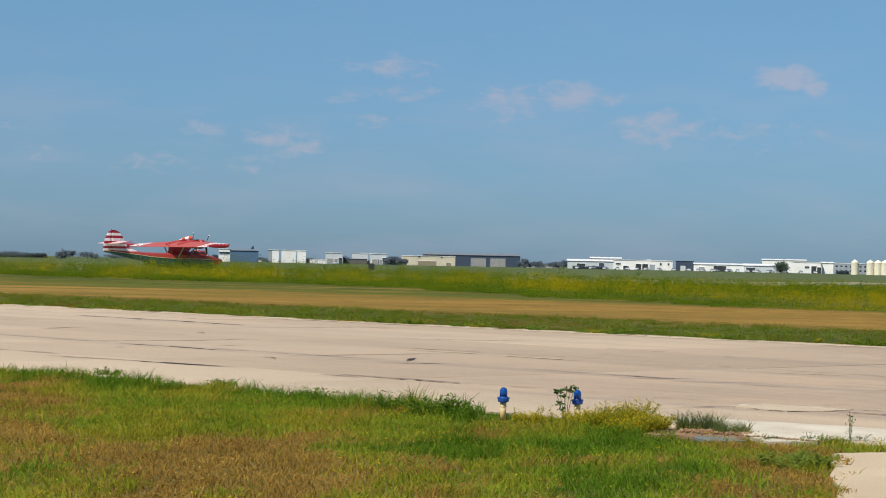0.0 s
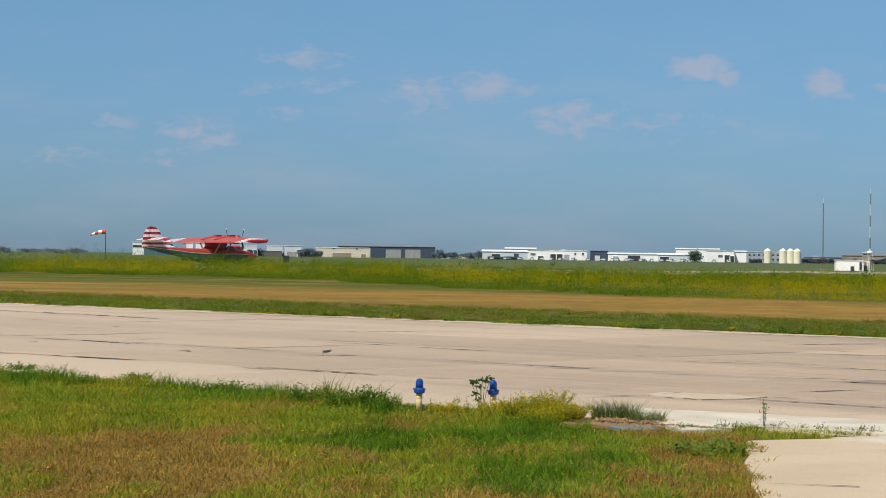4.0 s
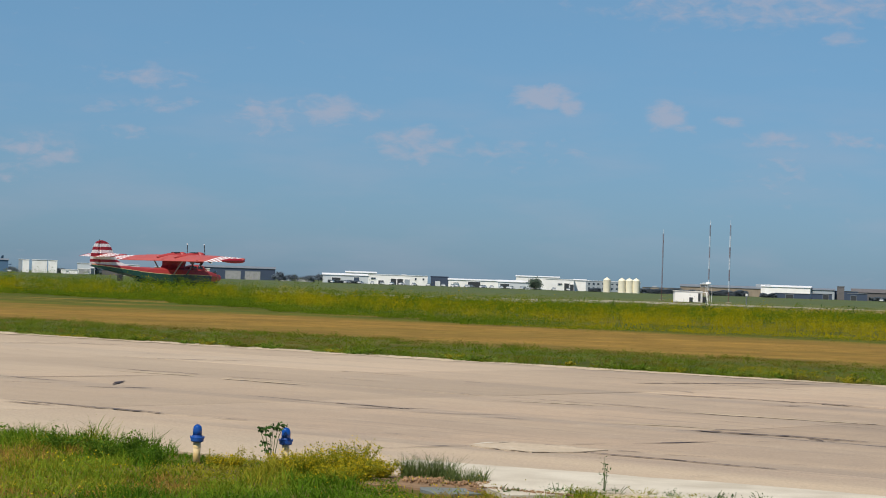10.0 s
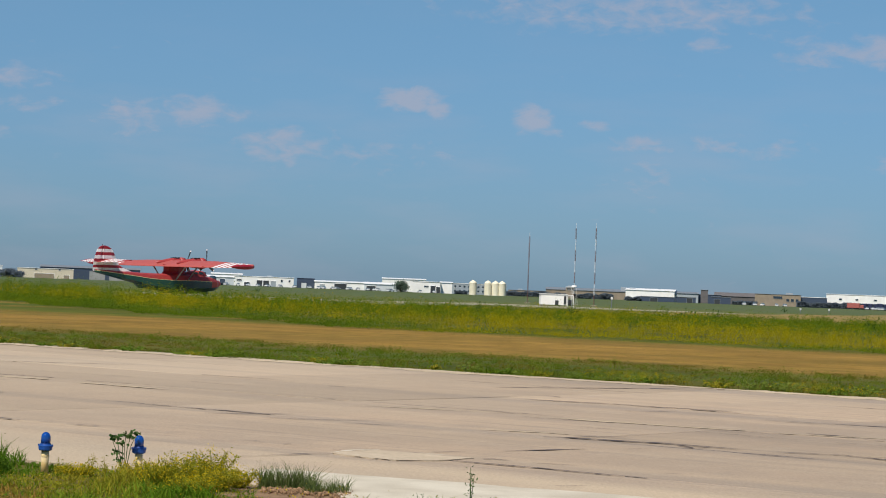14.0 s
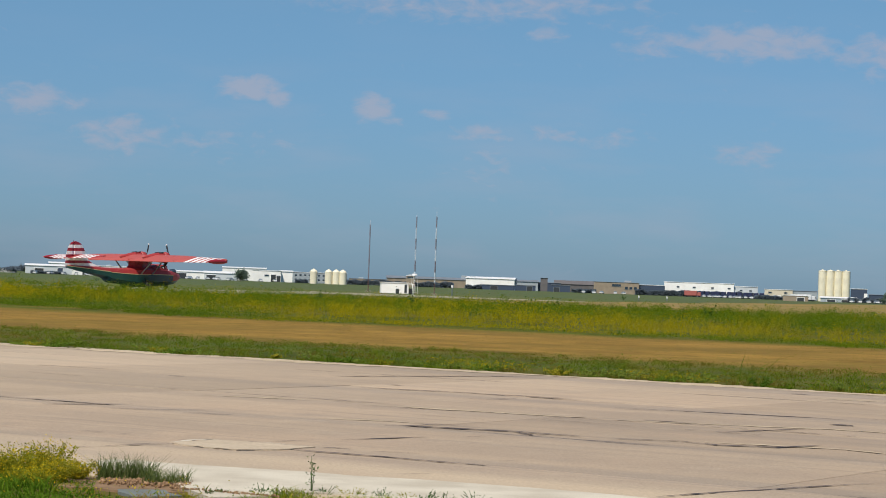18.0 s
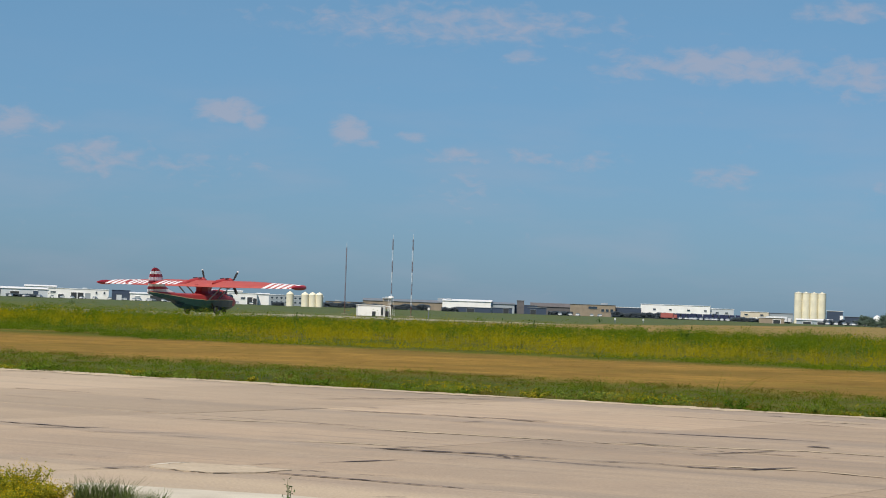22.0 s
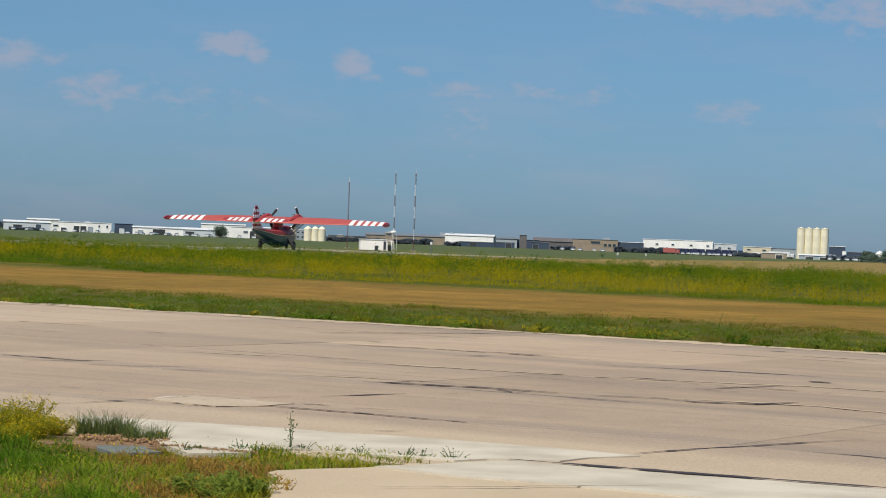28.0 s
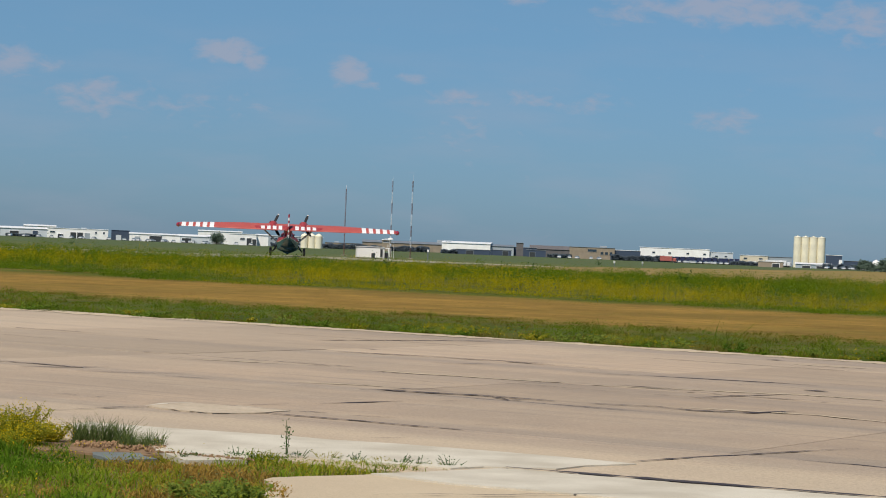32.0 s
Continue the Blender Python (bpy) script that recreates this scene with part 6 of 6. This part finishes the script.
mast(2.84, 398, 11.8, 2, "dark slim lattice mast beside a white shelter")
banded = mast(4.01, 400, 13.6, 0, "red and white banded lattice mast beside a white shelter")
part("drum", tube(B(), (0, 0, 3.2), (0, 0, 3.5), 0.52, 0.42, seg=14), WHITE, banded, "white antenna drum")
for sx_, sy_ in ((-1, -1), (1, -1), (1, 1), (-1, 1)):
    part("support_leg", tube(B(), (sx_ * 0.5, sy_ * 0.5, 0), (sx_ * 0.33, sy_ * 0.33, 3.25), 0.025, 0.02, seg=6), WHITE, banded)
mast(4.52, 372, 12.9, 0, "red and white banded slim lattice mast")

shelter = thing("equipment_shelter", "white equipment shelter with an open white cage at one end", "shelter", spot(3.60, 330, 6, -0.03))
bm = B()
box(bm, -0.5, 1.2, 0.98, 3.9, 2.4, 1.55, bevel=0.04)
part("body", bm, W_WHITE, shelter)
bm = B()
box(bm, -0.5, 1.2, 1.80, 4.1, 2.6, 0.08)
part("roof", bm, ROOF_W, shelter)
bm = B()
box(bm, -0.1, -0.03, 0.55, 0.5, 0.06, 0.7)
part("hatch", bm, DOOR_D, shelter)
part("door", box(B(), 1.1, -0.03, 0.95, 0.34, 0.06, 1.2), DOOR_D, shelter)
part("generator", box(B(), 1.9, 1.2, 0.6, 0.5, 1.6, 0.8, bevel=0.04), DARKMETAL, shelter)
for x in (1.52, 2.35):
    for y in (0.15, 2.25):
        part("cage_post", box(B(), x, y, 0.85, 0.09, 0.09, 1.7), W_WHITE, shelter)
for y in (0.15, 2.25):
    part("cage_rail", box(B(), 1.935, y, 1.66, 0.74, 0.09, 0.09), W_WHITE, shelter)
for x in (-2.0, 0.6):
    part("skid", box(B(), x, 1.2, 0.11, 0.4, 2.2, 0.22), RUNWAY, shelter)
for a, d, h in ((4.97, 350, 1.6), (9.69, 420, 0.9), (10.4, 480, 0.8)):
    ob = thing("marker_post", "small white marker post in the grass", "marker", spot(a, d, 0, -0.03), "marker posts")
    bm = B()
    tube(bm, (0, 0, 0), (0, 0, h), 0.09, seg=8)
    part("post", bm, STEEL, ob)
    bm = B()
    box(bm, 0, -0.06, h - 0.1, 0.32, 0.16, 0.4, bevel=0.03)
    part("head", bm, WHITE, ob)
ob = thing("field_sign", "small dark airfield sign seen from behind", "sign", spot(-11.95, 330, 0, -0.03))
bm = B()
box(bm, 0, 0, 0.95, 0.9, 0.16, 0.95, bevel=0.03)
part("panel", bm, DARKMETAL, ob)
for s in (-0.3, 0.3):
    part("leg", tube(B(), (s, 0, 0), (s, 0, 0.6), 0.04, seg=6), STEEL, ob)

sock = thing("windsock", "red and white windsock blowing on a slim pole", "windsock", spot(-18.8, 450, 0, -0.03))
bm = B()
tube(bm, (0, 0, 0), (0, 0, 6.0), 0.09, 0.05, seg=8)
part("pole", bm, DARKMETAL, sock)
rs = [(0.0, 0.48, 5.6), (-0.75, 0.46, 5.58), (-1.45, 0.40, 5.45), (-2.1, 0.32, 5.25), (-2.7, 0.22, 5.05), (-3.0, 0.16, 4.9)]
bm = loft(B(), [[Vector((x, r * math.cos(a), z + r * math.sin(a))) for a in [2 * math.pi * i / 10 for i in range(10)]] for x, r, z in rs], caps=False, mats=lambda i, j: i % 2)
part("sleeve", bm, [ORANGE, WHITE], sock, "striped cloth sleeve")

# a transport aircraft parked behind a hangar: its tail shows
parked = thing("parked_transport", "steel-blue transport aircraft parked behind a hangar, its tall tail showing", "aircraft", spot(-17.62, 1345, 55, -0.03))
part("fuselage", spun(B(), [(0.05, -12), (0.9, -9), (1.3, -4), (1.3, 5), (1.0, 9), (0.3, 12)], 14, "X", (0, 0, 2.6)), W_STEEL, parked, smooth=True)
part("fin", loft(B(), [fin_ring(z, a, b, 0.2, 0.05) for z, a, b in ((4.0, 6.5, 11.5), (6.5, 8.5, 11.9), (9.4, 10.2, 12.1))]), W_STEEL, parked)
part("wing", loft(B(), [foil(y, 2.5 - abs(y) * 0.08, 4 - abs(y) * 0.12, 0.5, 4.2) for y in (-13, -5, 0, 5, 13)]), W_STEEL, parked)
bm = B()
for x, y in ((-7, 0), (1, -2), (1, 2)):
    spun(bm, [(0.2, -0.2), (0.5, -0.2), (0.5, 0.2), (0.2, 0.2)], 10, "Y", (x, y, 0.5))
    tube(bm, (x, y, 0.5), (x, y * 0.8, 2.0), 0.12, seg=6)
part("undercarriage", bm, BLACK, parked)

# parked cars
car = thing("car", "small pale car parked by the far buildings", "car", spot(-2.45, 1220, 80, -0.03), "parked cars")
bm = B()
loft(bm, [[Vector((x, y * 0.9, z)) for y, z in ((-0.95, 0.35), (-1, 0.7), (-0.9, t), (0.9, t), (1, 0.7), (0.95, 0.35))] for x, t in ((-2.2, 0.8), (-1.9, 0.95), (1.0, 0.98), (2.0, 0.85), (2.25, 0.7))])
part("body", bm, CAR_W, car)
bm = B()
loft(bm, [[Vector((x, y * 0.8, z)) for y, z in ((-1, 0.95), (-0.8, t), (0.8, t), (1, 0.95))] for x, t in ((-2.0, 1.0), (-1.4, 1.5), (0.1, 1.52), (0.95, 1.0))])
part("cabin", bm, CAR_GLASS, car)
for x in (-1.35, 1.35):
    for s in (-1, 1):
        bm = spun(B(), [(0.1, -0.1), (0.33, -0.1), (0.33, 0.1), (0.1, 0.1)], 12, "Y", (x, s * 0.85, 0.33))
        part("wheel", bm, BLACK, car)
spots = [(-2.1, 1220, 100), (-1.65, 1210, 70), (-1.05, 1215, 90), (-0.7, 1150, 85), (-14.2, 1200, 90), (-13.3, 1210, 80), (-16.9, 1190, 95), (8.3, 1150, 85), (8.55, 1150, 95), (8.75, 1150, 80), (9.1, 1150, 90), (9.3, 1150, 100)]
spots += [(11.2 + 0.13 * i, 1180 + 6 * (i % 3), 75 + 12 * (i % 4)) for i in range(11)] + [(15.0 + 0.2 * i, 1100, 80 + 9 * i) for i in range(6)]
spots += [(-5.5 + 0.31 * i + 0.1 * math.sin(7 * i), 1205 + 9 * (i % 4), 80 + 25 * math.sin(5 * i)) for i in range(20)]
for a, d, t in spots:
    copy_thing(car, spot(a, d, t, -0.03))


def truck(az, d, turn, mat, label):
    ob = thing("box_truck", label, "truck", spot(az, d, turn, -0.03), "parked trucks")
    bm = B()
    box(bm, -1.2, 0, 2.0, 6.4, 2.4, 2.5, bevel=0.08)
    part("cargo_box", bm, mat, ob)
    bm = B()
    box(bm, 3.2, 0, 1.5, 1.9, 2.3, 1.9, bevel=0.25)
    part("cab", bm, mat, ob)
    bm = B()
    box(bm, 3.9, 0, 1.9, 0.6, 2.1, 0.7)
    part("windscreen", bm, GLASS, ob)
    for x in (-3.2, 2.9):
        for s in (-1, 1):
            part("wheel", spun(B(), [(0.1, -0.15), (0.48, -0.15), (0.48, 0.15), (0.1, 0.15)], 12, "Y", (x, s * 1.05, 0.48)), BLACK, ob)
    bm = B()
    box(bm, 0, 0, 0.62, 8.0, 1.0, 0.3)
    part("chassis", bm, DARKMETAL, ob)
    return ob


truck(10.85, 1420, 8, CAR_R, "red box truck among dark trees")
truck(11.05, 1175, -5, CAR_R, "red box truck among dark trees")
for i in range(12):
    truck(11.28 + 0.135 * i, 1205, 84 + 3 * (i % 3), NAVY, "navy box truck parked in a row")
truck(13.7, 1080, 4, CAR_W, "white box truck by the silos")
truck(13.88, 1085, 6, CAR_W, "white box truck by the silos")
truck(8.95, 1420, 3, CAR_W, "white box truck before the tan building")


def tree(az, d, w, h, mat, label, count=420, small=1.0):
    """A small tree: tapered trunk, limbs and a crown of leaf clumps with gaps."""
    ob = thing("tree", label, "tree", spot(az, d, 0, -0.03))
    bm = B()
    tube(bm, (0, 0, 0), (0, 0, h * 0.5), 0.025 * h, 0.015 * h, 7)
    cs = []
    for i in range(9):
        a, r = rng.uniform(0, 6.283), rng.uniform(0.2, 1.0)
        tip = Vector((math.cos(a) * r * w / 2, math.sin(a) * r * w / 2, h * (0.88 - 0.85 * r * rng.uniform(0.3, 1))))
        tube(bm, (0, 0, h * rng.uniform(0.2, 0.5)), tip, 0.012 * h, 0.004 * h, 5, False)
        cs.append(rng.normal(0, 1, (count // 9, 3)) * [w * 0.13, w * 0.13, h * 0.13] + np.array(tip))
    part("trunk", bm, BARK, ob)
    c = np.concatenate(cs)
    c[:, 2] = np.maximum(c[:, 2], h * rng.uniform(0.04, 0.15, len(c)))
    leaves("crown", c, rng.uniform(0.05, 0.10, len(c)) * h * small, mat, "", "", 0.7, ob, "")
    return ob


tree(-0.38, 1000, 6.6, 5.4, LEAF, "lone grey-green tree before the far buildings", 2800, 0.6)
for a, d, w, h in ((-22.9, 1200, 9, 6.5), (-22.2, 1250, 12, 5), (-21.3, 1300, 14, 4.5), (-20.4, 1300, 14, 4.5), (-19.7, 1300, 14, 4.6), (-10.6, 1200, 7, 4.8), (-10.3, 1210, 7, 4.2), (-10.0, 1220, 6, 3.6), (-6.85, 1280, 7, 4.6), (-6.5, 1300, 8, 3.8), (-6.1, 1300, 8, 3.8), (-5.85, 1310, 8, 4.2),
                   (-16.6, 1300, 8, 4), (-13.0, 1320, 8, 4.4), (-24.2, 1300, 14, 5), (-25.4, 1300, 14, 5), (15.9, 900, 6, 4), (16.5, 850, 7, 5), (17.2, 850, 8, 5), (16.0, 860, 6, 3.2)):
    tree(a, d, w, h * (0.7 if a < -15 else 1.0), LEAF_HAZY if d > 1000 else LEAF, "dark distant tree beyond the airfield", 700, 1.6)

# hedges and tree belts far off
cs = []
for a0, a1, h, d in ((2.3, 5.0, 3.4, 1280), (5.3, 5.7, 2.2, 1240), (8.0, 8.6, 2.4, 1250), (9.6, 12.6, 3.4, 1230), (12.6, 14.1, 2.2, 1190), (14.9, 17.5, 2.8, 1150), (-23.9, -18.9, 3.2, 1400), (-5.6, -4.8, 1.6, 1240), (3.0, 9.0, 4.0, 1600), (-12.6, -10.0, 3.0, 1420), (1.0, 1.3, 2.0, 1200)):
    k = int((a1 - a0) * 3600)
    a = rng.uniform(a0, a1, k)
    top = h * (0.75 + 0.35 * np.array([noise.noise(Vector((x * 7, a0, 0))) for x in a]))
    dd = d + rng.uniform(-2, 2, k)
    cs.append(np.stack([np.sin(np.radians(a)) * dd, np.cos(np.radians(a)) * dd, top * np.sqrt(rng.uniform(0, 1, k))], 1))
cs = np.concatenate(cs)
leaves("tree_belt", cs, rng.uniform(0.4, 0.75, len(cs)), LEAF_HAZY, "dark belt of trees and hedges beyond the field", "trees", 0.8)

# weeds that stand out over the tall grass
for a, d in ((6.9, 190), (7.6, 185), (-4.0, 420), (9.3, 420), (1.6, 180), (-12.0, 420), (11.5, 160), (4.0, 175)):
    clump("field_weed", d * math.sin(radians(a)), d * math.cos(radians(a)), 0.8, 0.8, 1.25, 160, 0.09, WEED_G, "tall dark weed standing over the grass", stems=14)


# a small bird that crosses low over the grass
bird = thing("bird", "small dark bird gliding low over the grassland", "bird")
part("body", spun(B(), [(0.003, 0.085), (0.014, 0.07), (0.022, 0.03), (0.018, -0.03), (0.006, -0.07)], 10, "X"), DARKMETAL, bird, smooth=True)
for s_ in (-1, 1):
    part("wing", loft(B(), [[Vector((x0, s_ * y, z)), Vector((x0 - c * 0.5, s_ * y, z + 0.004)), Vector((x0 - c, s_ * y, z))] for x0, y, z, c in ((0.035, 0.012, 0.008, 0.055), (0.03, 0.07, 0.025, 0.05), (-0.02, 0.15, 0.02, 0.015))]), DARKMETAL, bird)
part("tail", loft(B(), [[Vector((x, -w, 0)), Vector((x, w, 0)), Vector((x, 0, 0.006))] for x, w in ((-0.06, 0.006), (-0.12, 0.02))]), DARKMETAL, bird)


def motions():
    rows = [(t, pose(x, y, z, 0, -p, 90 - h)) for t, x, y, z, h, p in FLIGHT]
    walk(aircraft, rows)
    walk(bird, [(t, pose(x, y, z)) for t, x, y, z in ((0, -97, 70, 9.0), (4.9, -36, 73.6, 5.4), (5.5, -17.9, 74.5, 4.2), (5.9, -11.8, 74.8, 3.48), (6.5, -3.1, 75.7, 2.22), (7.2, 7.0, 76.5, 1.7), (9, 33, 79, 1.7), (32, 360, 120, 7.0))])
    for prop, y, ways in ((PROPS[0], -2.2, BLADE_STARBOARD), (PROPS[1], 2.2, BLADE_PORT)):
        rows, turned = [], ways[0]
        for sec in range(32):
            gain = 720 + (ways[sec + 1] - ways[sec] + 60) % 120 - 60
            rows += [(sec + k / 10, pose(3.65, y, 4.25, turned + gain * k / 10)) for k in range(10)]
            turned += gain
        walk(prop, rows + [(32, pose(3.65, y, 4.25, turned))])


# the lean of the topmost blade, second by second
BLADE_PORT = (0, 10, 55, 30, -20, -55, 10, 30, 15, 10, 0, 60, 50, 35, 30, 10, 25, 10, 15, 20, 5, 15, -15, -50, 40, 0, -25, 10, 40, 60, -20, -15, 25)
BLADE_STARBOARD = (40, 50, 0, 10, 30, 25, 30, -5, -5, -15, -10, -5, 0, -10, 0, -10, -30, -20, -20, -25, 40, 45, 30, 10, 0, 25, 0, -10, -20, -25, 40, 25, 20)


# seconds, place, heading, nose-up pitch of the aircraft
FLIGHT = [
    (0, -93.9, 332.0, -0.46, 49.3, 0.2),
    (2, -85.6, 337.6, -0.47, 50.0, 0.3),
    (5, -72.1, 341.8, -0.50, 49.9, 0.4),
    (7, -62.3, 328.0, -0.45, 49.4, 0.6),
    (9, -53.8, 299.5, -0.36, 48.6, 0.6),
    (11, -44.9, 292.4, -0.32, 48.6, 0.5),
    (13, -35.6, 290.4, -0.32, 48.3, 0.6),
    (16, -23.1, 295.6, -0.34, 46.7, 1.0),
    (19, -12.1, 299.0, -0.34, 42.4, 1.4),
    (21, -6.4, 301.4, -0.31, 37.3, 1.3),
    (23, -1.7, 304.4, -0.26, 31.0, 1.2),
    (26, 3.4, 308.2, -0.22, 23.2, 1.4),
    (29, 6.7, 317.3, -0.14, 12.8, 1.5),
    (32, 7.98, 324.5, -0.08, 1.0, 1.6)
]
motions()
